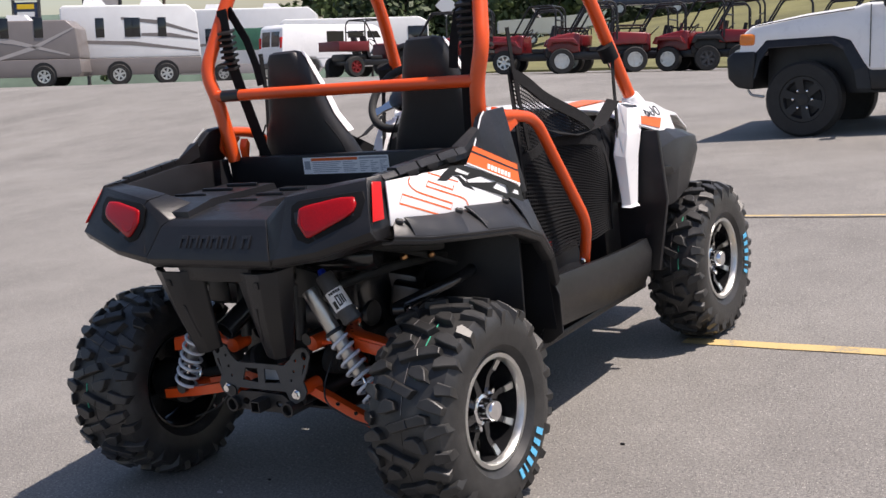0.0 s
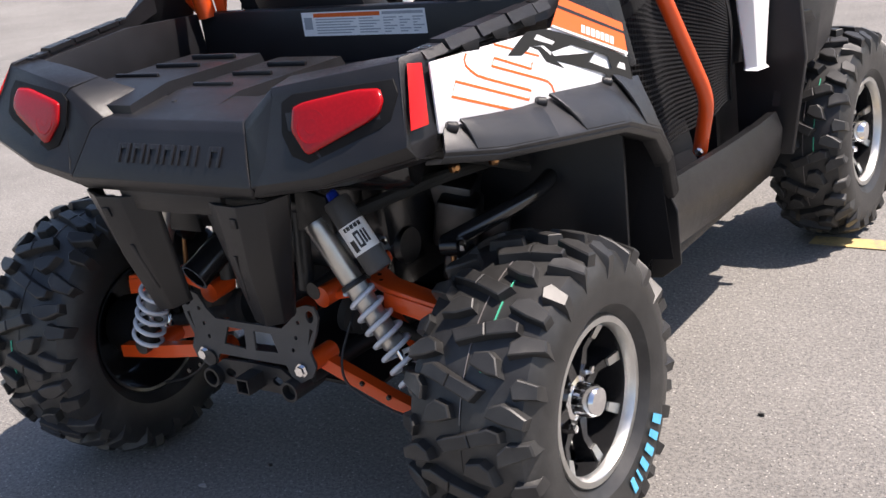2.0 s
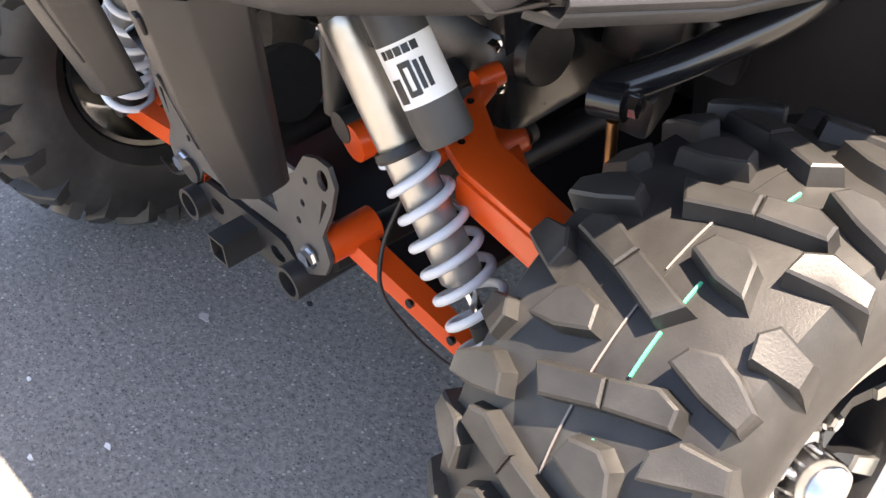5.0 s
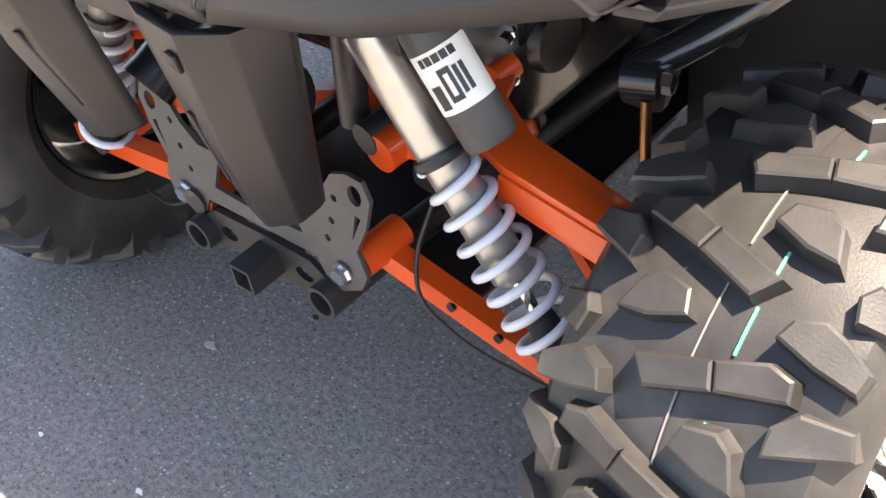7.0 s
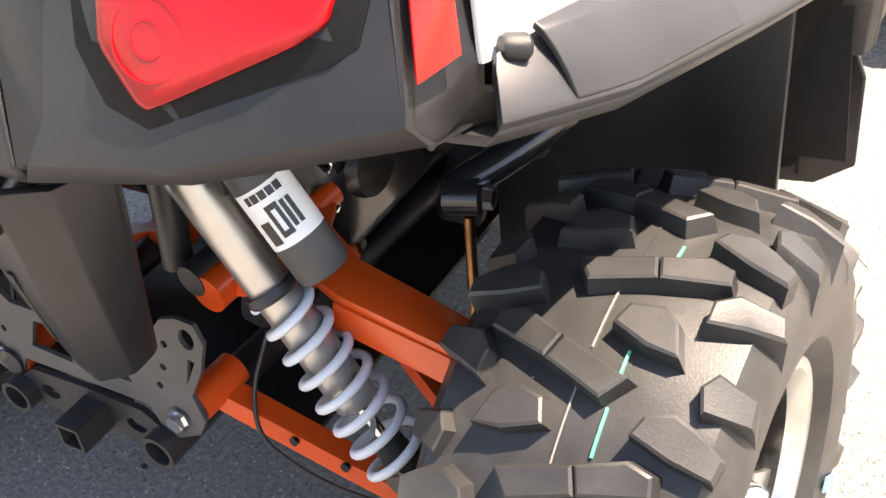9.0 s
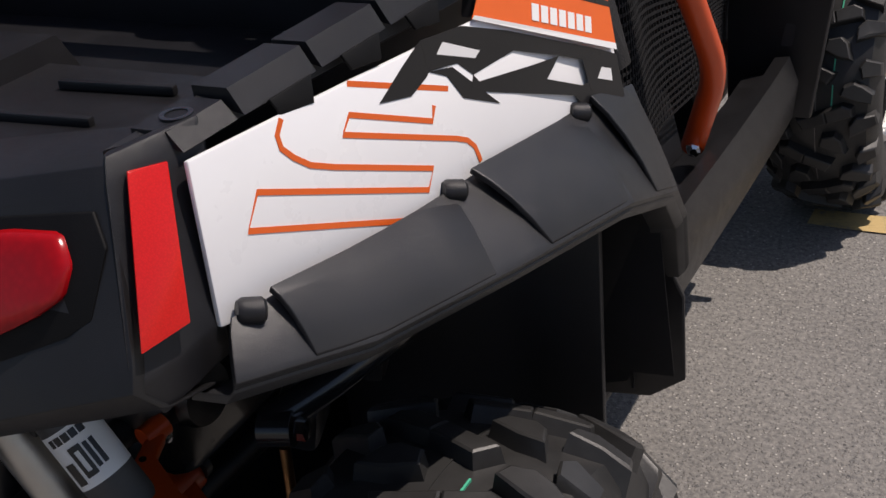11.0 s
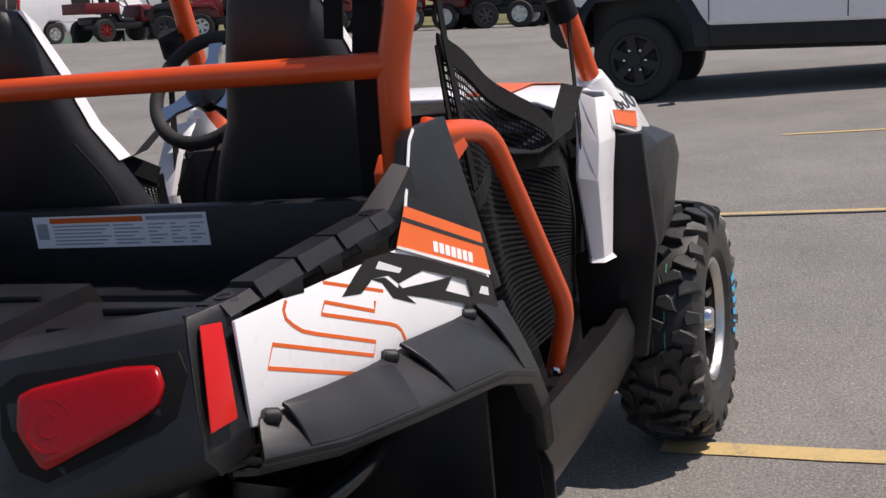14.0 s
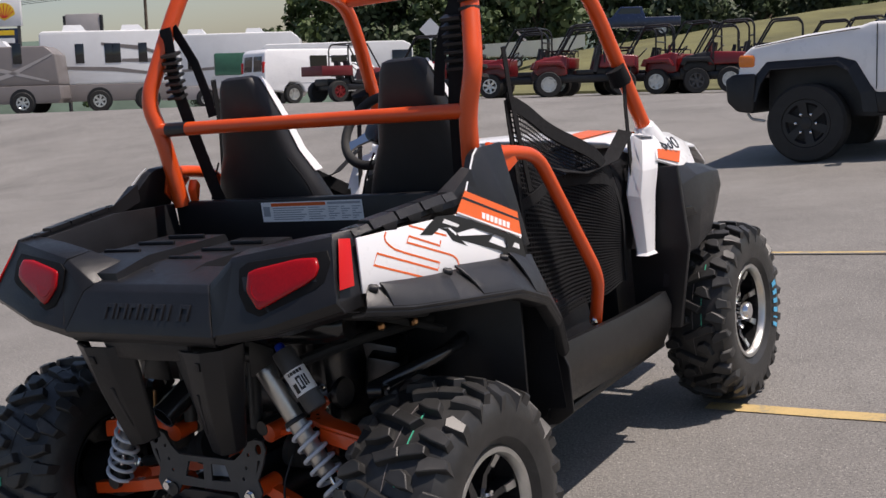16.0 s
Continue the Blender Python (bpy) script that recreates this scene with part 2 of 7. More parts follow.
# ---------- mesh helpers ----------
def put(name, bm, mat, parent=None, smooth=35):
    bmesh.ops.recalc_face_normals(bm, faces=bm.faces[:])
    me = bpy.data.meshes.new(name)
    bm.to_mesh(me)
    bm.free()
    me.materials.append(mat)
    if smooth:
        me.polygons.foreach_set("use_smooth", [True] * len(me.polygons))
        me.set_sharp_from_angle(angle=radians(smooth))
    ob = new(name, me)
    if parent is not None:
        ob.parent = parent
    return ob


def part(name, bm, mat, parent, label="", smooth=35):
    ob = put(name, bm, mat, parent, smooth)
    if label:
        ob["label"] = label
    return ob


def thing(name, label, category, m=Matrix(), group="", kind=""):
    e = new(name)
    e.empty_display_size = 0.1
    e.matrix_world = m
    return tagged(e, label, category, group, kind)


def BM():
    return bmesh.new()


def mirror_x(bm):
    for v in bm.verts:
        v.co.x = -v.co.x
    return bm


def bevel_all(bm, w, seg=1, angle=25):
    es = [e for e in bm.edges if len(e.link_faces) == 2 and e.calc_face_angle(0) > radians(angle)]
    bmesh.ops.bevel(bm, geom=es, offset=w, segments=seg, profile=0.5, affect="EDGES", clamp_overlap=True)
    return bm


def box(bm, c, s, rot=(0, 0, 0), bev=0.0):
    b = bmesh.new()
    bmesh.ops.create_cube(b, size=1)
    for v in b.verts:
        v.co = Vector((v.co.x * s[0], v.co.y * s[1], v.co.z * s[2]))
    if bev:
        bevel_all(b, bev, 2)
    bmesh.ops.transform(b, matrix=pose(*c, *rot), verts=b.verts)
    return join(bm, b)


def join(bm, other):
    vs = [bm.verts.new(v.co) for v in other.verts]
    other.verts.index_update()
    for f in other.faces:
        try:
            bm.faces.new([vs[v.index] for v in f.verts])
        except ValueError:
            pass
    other.free()
    return bm


def frame_of(d):
    d = Vector(d).normalized()
    a = d.orthogonal().normalized()
    return a, d.cross(a).normalized(), d


def cyl(bm, a, b, r, r2=None, seg=20, cap=True):
    a, b = Vector(a), Vector(b)
    u, w, d = frame_of(b - a)
    r2 = r if r2 is None else r2
    lo = [bm.verts.new(a + (u * math.cos(k) + w * math.sin(k)) * r) for k in [2 * math.pi * i / seg for i in range(seg)]]
    hi = [bm.verts.new(b + (u * math.cos(k) + w * math.sin(k)) * r2) for k in [2 * math.pi * i / seg for i in range(seg)]]
    for i in range(seg):
        bm.faces.new((lo[i], lo[(i + 1) % seg], hi[(i + 1) % seg], hi[i]))
    if cap:
        bm.faces.new(lo[::-1])
        bm.faces.new(hi)
    return bm


def lathe(bm, a, d, profile, seg=48, closed=False):
    """profile: (along d, radius) pairs."""
    a = Vector(a)
    u, w, d = frame_of(d)
    rings = []
    for s, r in profile:
        rings.append([bm.verts.new(a + d * s + (u * math.cos(k) + w * math.sin(k)) * r) for k in [2 * math.pi * i / seg for i in range(seg)]])
    pairs = list(zip(rings, rings[1:])) + ([(rings[-1], rings[0])] if closed else [])
    for p, q in pairs:
        for i in range(seg):
            bm.faces.new((p[i], p[(i + 1) % seg], q[(i + 1) % seg], q[i]))
    if not closed:
        for ring, r in ((rings[0], profile[0][1]), (rings[-1], profile[-1][1])):
            if r > 0.0005:
                bm.faces.new(ring)
    return bm


def rounded(pts, radius, steps=6):
    """The line through pts with its corners rounded."""
    pts = [Vector(p) for p in pts]
    out = [pts[0]]
    for a, b, c in zip(pts, pts[1:], pts[2:]):
        r = min(radius, (a - b).length * 0.48, (c - b).length * 0.48)
        p, q = b + (a - b).normalized() * r, b + (c - b).normalized() * r
        for i in range(steps + 1):
            t = i / steps
            out.append(p * (1 - t) ** 2 + b * 2 * t * (1 - t) + q * t * t)
    return out + [pts[-1]]


def tube(bm, pts, r, seg=14, radius=0.06, steps=6, cap=True, flat=1.0):
    pts = rounded(pts, radius, steps) if radius else [Vector(p) for p in pts]
    d0 = (pts[1] - pts[0]).normalized()
    u = d0.orthogonal().normalized()
    rings = []
    for i, p in enumerate(pts):
        d = ((pts[min(i + 1, len(pts) - 1)] - pts[max(i - 1, 0)])).normalized()
        u = (u - d * u.dot(d)).normalized()
        w = d.cross(u)
        rings.append([bm.verts.new(p + (u * math.cos(k) + w * math.sin(k) * flat) * r) for k in [2 * math.pi * j / seg for j in range(seg)]])
    for p, q in zip(rings, rings[1:]):
        for i in range(seg):
            bm.faces.new((p[i], p[(i + 1) % seg], q[(i + 1) % seg], q[i]))
    if cap:
        bm.faces.new(rings[0][::-1])
        bm.faces.new(rings[-1])
    return bm


def strip(bm, pts, width, up, thick):
    """A flat strap along pts; width is laid across the way and up."""
    pts = [Vector(p) for p in pts]
    rings = []
    for i, p in enumerate(pts):
        d = (pts[min(i + 1, len(pts) - 1)] - pts[max(i - 1, 0)]).normalized()
        side = d.cross(Vector(up)).normalized()
        nrm = side.cross(d).normalized()
        rings.append([bm.verts.new(p + side * s * width / 2 + nrm * t * thick / 2) for s, t in ((-1, -1), (1, -1), (1, 1), (-1, 1))])
    for p, q in zip(rings, rings[1:]):
        for i in range(4):
            bm.faces.new((p[i], p[(i + 1) % 4], q[(i + 1) % 4], q[i]))
    bm.faces.new(rings[0][::-1])
    bm.faces.new(rings[-1])
    return bm


def slab(bm, pts, off, bev=0.0, seg=2):
    """A panel: the outline pts and its copy shifted by off."""
    b = bmesh.new()
    off = Vector(off)
    lo = [b.verts.new(Vector(p)) for p in pts]
    hi = [b.verts.new(Vector(p) + off) for p in pts]
    n = len(pts)
    b.faces.new(lo[::-1])
    b.faces.new(hi)
    for i in range(n):
        b.faces.new((lo[i], lo[(i + 1) % n], hi[(i + 1) % n], hi[i]))
    bmesh.ops.recalc_face_normals(b, faces=b.faces[:])
    if bev:
        bevel_all(b, bev, seg, 20)
    return join(bm, b)


def shell(bm, rows, off, bev=0.0, closed=False):
    """A sheet through rows of points (all of one length), thickened by off."""
    b = bmesh.new()
    off = Vector(off)
    A = [[b.verts.new(Vector(p)) for p in r] for r in rows]
    B = [[b.verts.new(Vector(p) + off) for p in r] for r in rows]
    m, n = len(rows), len(rows[0])
    for i in range(m - 1):
        for j in range(n - 1):
            b.faces.new((A[i][j], A[i][j + 1], A[i + 1][j + 1], A[i + 1][j]))
            b.faces.new((B[i][j], B[i + 1][j], B[i + 1][j + 1], B[i][j + 1]))
    for i in range(m - 1):
        for j in (0, n - 1):
            b.faces.new((A[i][j], A[i + 1][j], B[i + 1][j], B[i][j]))
    for j in range(n - 1):
        for i in (0, m - 1):
            b.faces.new((A[i][j], A[i][j + 1], B[i][j + 1], B[i][j]))
    bmesh.ops.recalc_face_normals(b, faces=b.faces[:])
    if bev:
        bevel_all(b, bev, 2, 12)
    return join(bm, b)


def loft(bm, rings, cap=True):
    R = [[bm.verts.new(Vector(p)) for p in r] for r in rings]
    n = len(R[0])
    for p, q in zip(R, R[1:]):
        for i in range(n):
            bm.faces.new((p[i], p[(i + 1) % n], q[(i + 1) % n], q[i]))
    if cap:
        bm.faces.new(R[0][::-1])
        bm.faces.new(R[-1])
    return bm


def holed_plate(bm, outline, holes, to_world, thick):
    """A plate with real holes. outline and holes: lists of (a, b); to_world maps (a, b, depth) to a place."""
    b = bmesh.new()
    for pts in [outline] + holes:
        vs = [b.verts.new((p[0], p[1], 0)) for p in pts]
        for i in range(len(vs)):
            b.edges.new((vs[i], vs[(i + 1) % len(vs)]))
    bmesh.ops.triangle_fill(b, edges=b.edges[:], use_beauty=True, use_dissolve=False, normal=(0, 0, 1))
    top = bmesh.ops.extrude_face_region(b, geom=b.faces[:])
    for g in top["geom"]:
        if isinstance(g, bmesh.types.BMVert):
            g.co.z = thick
    for v in b.verts:
        v.co = Vector(to_world(v.co.x, v.co.y, v.co.z))
    return join(bm, b)


def ring2d(cx, cy, r, n=12, sy=1.0):
    return [(cx + r * math.cos(2 * math.pi * i / n), cy + sy * r * math.sin(2 * math.pi * i / n)) for i in range(n)]


def both_sides(name, build, mat, parent, label="", smooth=28):
    """The part on the right and its mirror image on the left."""
    out = []
    for s in (1, -1):
        bm = BM()
        build(bm)
        if s < 0:
            mirror_x(bm)
        out.append(part(name, bm, mat, parent, label, smooth))
    return out


# ---------- ground ----------
def far_z(x, y):
    """The far part of the lot, level with the horizon."""
    return 1.466 - 0.0434 * x - 0.0952 * y - 0.012 * max(0.0, min(30.0, x + 22.0))


def ground_z(x, y):
    """The lot is flat round the parked machine and falls away towards the far row."""
    w = min(1.0, max(0.0, (y - 8.0) / 14.0))
    w = w * w * (3 - 2 * w)
    return (1 - w) * -0.052 * max(0.0, y - 4.6) + w * far_z(x, y)


def build_ground():
    bm = BM()
    radii = [0, 0.6, 1.2, 2, 3, 4, 5, 6, 7, 8, 9, 10.5, 12, 14, 17, 20, 24, 28, 33, 38, 44, 52, 62, 75, 95, 130, 200, 400, 900, 2500]
    seg = 72
    rings = [[bm.verts.new((0, 0, 0))]]
    for r in radii[1:]:
        ring = []
        for i in range(seg):
            x, y = r * math.cos(2 * math.pi * i / seg), r * math.sin(2 * math.pi * i / seg)
            ring.append(bm.verts.new((x, y, ground_z(x, y))))
        rings.append(ring)
    for i in range(seg):
        bm.faces.new((rings[0][0], rings[1][i], rings[1][(i + 1) % seg]))
    for p, q in zip(rings[1:], rings[2:]):
        for i in range(seg):
            bm.faces.new((p[i], q[i], q[(i + 1) % seg], p[(i + 1) % seg]))
    return tagged(put("ground", bm, ASPHALT, None, 60), "sun-bleached grey asphalt parking lot", "parking lot", kind="structure")


ground = build_ground()


def painted_line(x0, y0, x1, y1, w=0.10):
    bm = BM()
    n = 40
    d = Vector((x1 - x0, y1 - y0, 0))
    side = Vector((-d.y, d.x, 0)).normalized() * w / 2
    rows = []
    for i in range(n + 1):
        p = Vector((x0, y0, 0)) + d * i / n
        row = []
        for s in (-1, 1):
            q = p + side * s * (1 + 0.12 * noise.noise(p * 7 + Vector((s, 0, 0))))
            row.append(bm.verts.new((q.x, q.y, ground_z(q.x, q.y) + 0.004)))
        rows.append(row)
    for a, b in zip(rows, rows[1:]):
        bm.faces.new((a[0], a[1], b[1], b[0]))
    return tagged(put("parking_line", bm, LINE_PAINT), "worn yellow painted parking stall line on asphalt", "line", "stall lines", "structure")


painted_line(0.60, 1.80, 4.2, 1.77, 0.078)
painted_line(-0.2, 4.44, 5.0, 4.47, 0.038)
painted_line(0.3, 7.1, 5.0, 7.12, 0.06)

# ---------- side-by-side ----------
utv = thing("side_by_side", "white and black off-road side-by-side with orange roll cage on asphalt", "off-road vehicle")


TYRE_R = 0.312
PITCHES = 10
# one pitch of the tread: (degrees round the tyre, metres across) outlines of the block tops, and heights
BLOCKS = ((((-44.0, -0.043), (-40.4, 0.0225), (-44.3, 0.0305), (-47.8, -0.026)), 0.020),
          (((-40.2, 0.0260), (-37.4, 0.067), (-38.4, 0.089), (-41.4, 0.092), (-44.1, 0.0340)), 0.020),
          (((-33.6, 0.062), (-30.6, 0.069), (-29.0, 0.092), (-30.2, 0.113), (-33.0, 0.131), (-36.6, 0.128), (-35.6, 0.098)), 0.021),
          (((-27.2, 0.110), (-23.4, 0.102), (-20.6, 0.113), (-21.4, 0.140), (-26.2, 0.142)), 0.017),
          (((-17.9, 0.014), (-14.3, 0.021), (-13.3, 0.050), (-15.2, 0.066), (-20.6, 0.077), (-20.2, 0.048)), 0.020),
          (((-13.6, 0.087), (-9.4, 0.086), (-6.2, 0.104), (-5.6, 0.136), (-9.6, 0.141), (-11.6, 0.116)), 0.019))


def carcass(half, seg=72):
    """The tyre without its tread blocks, axle along x, outer face towards +x."""
    bm = BM()
    R = TYRE_R
    prof = [(-half * 0.80, 0.172), (-half * 0.97, 0.195), (-half * 1.03, 0.235), (-half * 0.99, 0.272), (-half * 0.86, 0.297), (-half * 0.5, R - 0.004),
            (0, R), (half * 0.5, R - 0.004), (half * 0.86, 0.297), (half * 0.99, 0.272), (half * 1.03, 0.235), (half * 0.97, 0.195), (half * 0.80, 0.172), (half * 0.6, 0.165), (-half * 0.6, 0.165)]
    lathe(bm, (0, 0, 0), (1, 0, 0), prof, seg, True)
    for v in (-0.001,):
        lathe(bm, (0, 0, 0), (1, 0, 0), [(v, R - 0.002), (v, R + 0.0012), (v + 0.002, R + 0.0012), (v + 0.002, R - 0.002)], seg, True)
    return bm


def mould_lines(tyre, half):
    for v, a0, a1 in ((0.031, -0.47, -0.36), (0.031, -0.67, -0.53), (0.031, -0.98, -0.86), (0.031, -0.06, 0.05), (0.031, 1.9, 2.2), (0.031, 3.6, 3.9), (-0.0006, -1.30, -0.80), (-0.0006, -0.76, -0.45), (-0.0006, -0.38, -0.1), (-0.0006, 0.4, 1.1), (-0.0006, 2.6, 3.3)):
        b = BM()
        pts = [Vector((v, (TYRE_R - 0.0003) * math.sin(a), (TYRE_R - 0.0003) * math.cos(a))) for a in np.linspace(a0, a1, 14)]
        strip(b, pts, 0.0024 if v > 0 else 0.0017, pts[7], 0.003 if v > 0 else 0.0046)
        part("mould_line", b, LIME if v > 0 else TAUPE, tyre, "thin coloured mould line")


def grown_outline(pts, d):
    """The outline moved outwards by d."""
    n = len(pts)
    area = sum(pts[i][0] * pts[(i + 1) % n][1] - pts[(i + 1) % n][0] * pts[i][1] for i in range(n))
    sign = 1 if area > 0 else -1
    out = []
    for i in range(n):
        p, q, r = Vector(pts[i - 1]), Vector(pts[i]), Vector(pts[(i + 1) % n])
        a, b = (q - p).normalized(), (r - q).normalized()
        na, nb = Vector((a.y, -a.x)) * sign, Vector((b.y, -b.x)) * sign
        m = (na + nb).normalized()
        out.append(q + m * min(2.0 * d, d / max(0.5, m.dot(na))))
    return out


def block_mesh(poly, h, half, s):
    vs = [-half * 1.03, -half * 0.99, -half * 0.86, -half * 0.5, 0, half * 0.5, half * 0.86, half * 0.99, half * 1.03]
    rs = [0.235, 0.272, 0.297, TYRE_R - 0.004, TYRE_R, TYRE_R - 0.004, 0.297, 0.272, 0.235]

    def at(u, v, hh):
        v = max(-half * 1.02, min(half * 1.02, v))
        r = float(np.interp(v, vs, rs)) + hh
        x = v * (1 + (hh * 0.35 / half if abs(v) > half * 0.8 else 0))
        return Vector((x, r * math.sin(u / TYRE_R), r * math.cos(u / TYRE_R)))

    poly = [(radians(u) * TYRE_R, s * v / 1.025 * half / 0.14) for u, v in poly]
    n = len(poly)
    bm = BM()
    rings = [[at(p[0], p[1], hh) for p in grown_outline(poly, d)] for d, hh in ((0.0048, -0.005), (0.0032, 0.002), (0.0008, h - 0.0016), (-0.0012, h))]
    # nearly flat tops
    for ring in rings[2:]:
        c = sum(ring, Vector()) / n
        nrm = sum(((ring[i] - c).cross(ring[(i + 1) % n] - c) for i in range(n)), Vector()).normalized()
        for p in ring:
            p -= nrm * nrm.dot(p - c) * 0.7
    rings = [[bm.verts.new(p) for p in ring] for ring in rings]
    for p, q in zip(rings, rings[1:]):
        for i in range(n):
            bm.faces.new((p[i], p[(i + 1) % n], q[(i + 1) % n], q[i]))
    mid = bm.verts.new(sum((v.co for v in rings[-1]), Vector()) / n)
    for i in range(n):
        bm.faces.new((rings[-1][i], rings[-1][(i + 1) % n], mid))
    bmesh.ops.recalc_face_normals(bm, faces=bm.faces[:])
    me = bpy.data.meshes.new("tread_block")
    bm.to_mesh(me)
    bm.free()
    me.materials.append(RUBBER)
    me.polygons.foreach_set("use_smooth", [True] * len(me.polygons))
    me.set_sharp_from_angle(angle=radians(24))
    return me


BLOCK_MESHES = {(half, s): [block_mesh(p, h, half, s) for p, h in BLOCKS] for half in (0.140, 0.115) for s in (1, -1)}


def tread(tyre, half):
    for i in range(PITCHES):
        for s, o in ((1, 0.0), (-1, 0.5)):
            turn = Matrix.Rotation(-(i + o) * 2 * math.pi / PITCHES, 4, "X")
            for me in BLOCK_MESHES[half, s]:
                ob = new("tread_block", me)
                ob.parent = tyre
                ob.matrix_local = turn


def rim_parts(wheel, half):
    xo = half * 0.82
    bm = BM()
    lathe(bm, (0, 0, 0), (1, 0, 0), [(-half * 0.8, 0.168), (-half * 0.78, 0.160), (xo - 0.035, 0.150), (xo - 0.012, 0.152), (xo - 0.012, 0.168), (-half * 0.6, 0.168)], 64, True)
    # dished face and spokes
    face = xo - 0.054
    lathe(bm, (0, 0, 0), (1, 0, 0), [(face - 0.03, 0.0005), (face - 0.03, 0.150), (face - 0.038, 0.150), (face - 0.038, 0.0005)], 48)
    part("rim", bm, GLOSS_BLACK, wheel, "gloss black alloy rim")
    for i in range(8):
        a = 2 * math.pi * (i + 0.25) / 8
        c, s = math.cos(a), math.sin(a)
        t = Vector((0, -s, c))
        d = Vector((0, c, s))
        b2 = BM()
        ring = []
        for r, w, x0, x1 in ((0.045, 0.020, face - 0.02, face + 0.012), (0.10, 0.012, face - 0.02, face + 0.006), (0.150, 0.015, face - 0.02, face + 0.026)):
            ring.append([d * r + t * q + Vector((x, 0, 0)) for q, x in ((-w, x0), (w, x0), (w * 0.7, x1), (-w * 0.7, x1))])
        loft(b2, ring)
        part("spoke", b2, GLOSS_BLACK, wheel)
        b3 = BM()
        ring = []
        for r, w, x0, x1 in ((0.122, 0.009, face + 0.012, face + 0.020), (0.152, 0.011, face + 0.022, face + 0.031)):
            ring.append([d * r + t * q + Vector((x, 0, 0)) for q, x in ((-w, x0), (w, x0), (w, x1), (-w, x1))])
        loft(b3, ring)
        part("spoke_face", b3, SILVER, wheel, "machined bright spoke end")
    bm = BM()
    lathe(bm, (0, 0, 0), (1, 0, 0), [(xo - 0.016, 0.150), (xo - 0.002, 0.152), (xo + 0.006, 0.158), (xo + 0.006, 0.170), (xo - 0.002, 0.174), (xo - 0.016, 0.172)], 72, True)
    part("rim_lip", bm, SILVER, wheel, "machined bright rim lip")
    bm = BM()
    lathe(bm, (0, 0, 0), (1, 0, 0), [(face - 0.02, 0.048), (face + 0.010, 0.046), (face + 0.014, 0.036), (face + 0.050, 0.033), (face + 0.058, 0.028), (face + 0.060, 0.0005)], 32)
    part("hub_cap", bm, CHROME, wheel, "chrome centre cap")
    for i in range(4):
        a = math.pi / 4 + i * math.pi / 2
        p = Vector((0, math.cos(a) * 0.062, math.sin(a) * 0.062))
        bm = BM()
        lathe(bm, p, (1, 0, 0), [(face - 0.02, 0.012), (face + 0.016, 0.0115), (face + 0.026, 0.008), (face + 0.028, 0.0005)], 6)
        part("lug_nut", bm, CHROME, wheel, smooth=20)


def sidewall_print(wheel, half, a0, flip):
    """Blue blocks in place of the maker's name, laid round the sidewall."""
    widths = (0.020, 0.017, 0.018, 0.018, 0.007, 0.015)
    a = a0
    for w in widths:
        b = BM()
        n = 4
        lo, hi = [], []
        for i in range(n + 1):
            t = a + flip * (w / 0.225) * i / n
            for r, row in ((0.208, lo), (0.240, hi)):
                x = half * (1.036 if r > 0.22 else 1.008) + 0.0015
                row.append(Vector((x, r * math.cos(t), r * math.sin(t))))
        shell(b, [lo, hi], (0.0015, 0, 0))
        part("sidewall_mark", b, BLUE_LETTER, wheel, "pale blue sidewall marking")
        a += flip * (w + 0.016) / 0.225


def wheel_at(x, y, half, spin, side):
    w = part("tyre", carcass(half), RUBBER, utv, "knobbly black all-terrain tyre on a black alloy rim", 28)
    hub = BM()
    lathe(hub, (0, 0, 0), (1, 0, 0), [(-half * 0.9, 0.03), (-half * 0.9, 0.08), (-half * 0.2, 0.075), (0, 0.05), (half * 0.3, 0.0005)], 24)
    part("hub", hub, DARK_STEEL, w)
    rim_parts(w, half)
    tread(w, half)
    mould_lines(w, half)
    sidewall_print(w, half, math.radians(-32 if side > 0 else 150), -1)
    w.matrix_local = pose(x, y, 0.335, spin, 0, 0 if side > 0 else 180) @ Matrix.Scale(1.025, 4)
    return w


wheel_at(0.647, 0.0, 0.140, 0, 1)
wheel_at(-0.663, 0.0, 0.140, 33, -1)
wheel_at(0.640, 1.95, 0.115, 47, 1)
wheel_at(-0.655, 1.95, 0.115, 11, -1)

# --- rear bodywork ---


def centre_panel(bm):
    rows = []
    for x in (-1, 1):
        rows.append([(x * 0.175, -0.135, 0.995), (x * 0.205, -0.262, 0.978), (x * 0.225, -0.285, 0.962), (x * 0.245, -0.318, 0.905), (x * 0.262, -0.336, 0.868), (x * 0.250, -0.326, 0.846), (x * 0.22, -0.270, 0.836)])
    shell(bm, rows, (0, 0.012, -0.010), 0.004)


bm = BM()
centre_panel(bm)
tailgate = part("tail_panel", bm, GREY_PLASTIC, utv, "dark grey moulded plastic tail panel", 18)
# raised maker's lettering becomes plain raised blocks
for i in range(7):
    x = -0.122 + i * 0.0435
    w = 0.034 if i != 5 else 0.016
    for x0, x1, z0, z1 in ((0, 0.008, 0.902, 0.937), (w - 0.008, w, 0.902, 0.937), (0.008, w - 0.008, 0.928, 0.937)) if w > 0.02 else ((0.004, 0.013, 0.902, 0.937),):
        b = BM()
        ya, yb = -0.2855 - 0.579 * (0.962 - z1), -0.2855 - 0.579 * (0.962 - z0)
        slab(b, [(x + x0, ya, z1), (x + x1, ya, z1), (x + x1, yb, z0), (x + x0, yb, z0)], (0, -0.0034, 0.0006), 0.0008)
        part("raised_block", b, PLASTIC, tailgate)


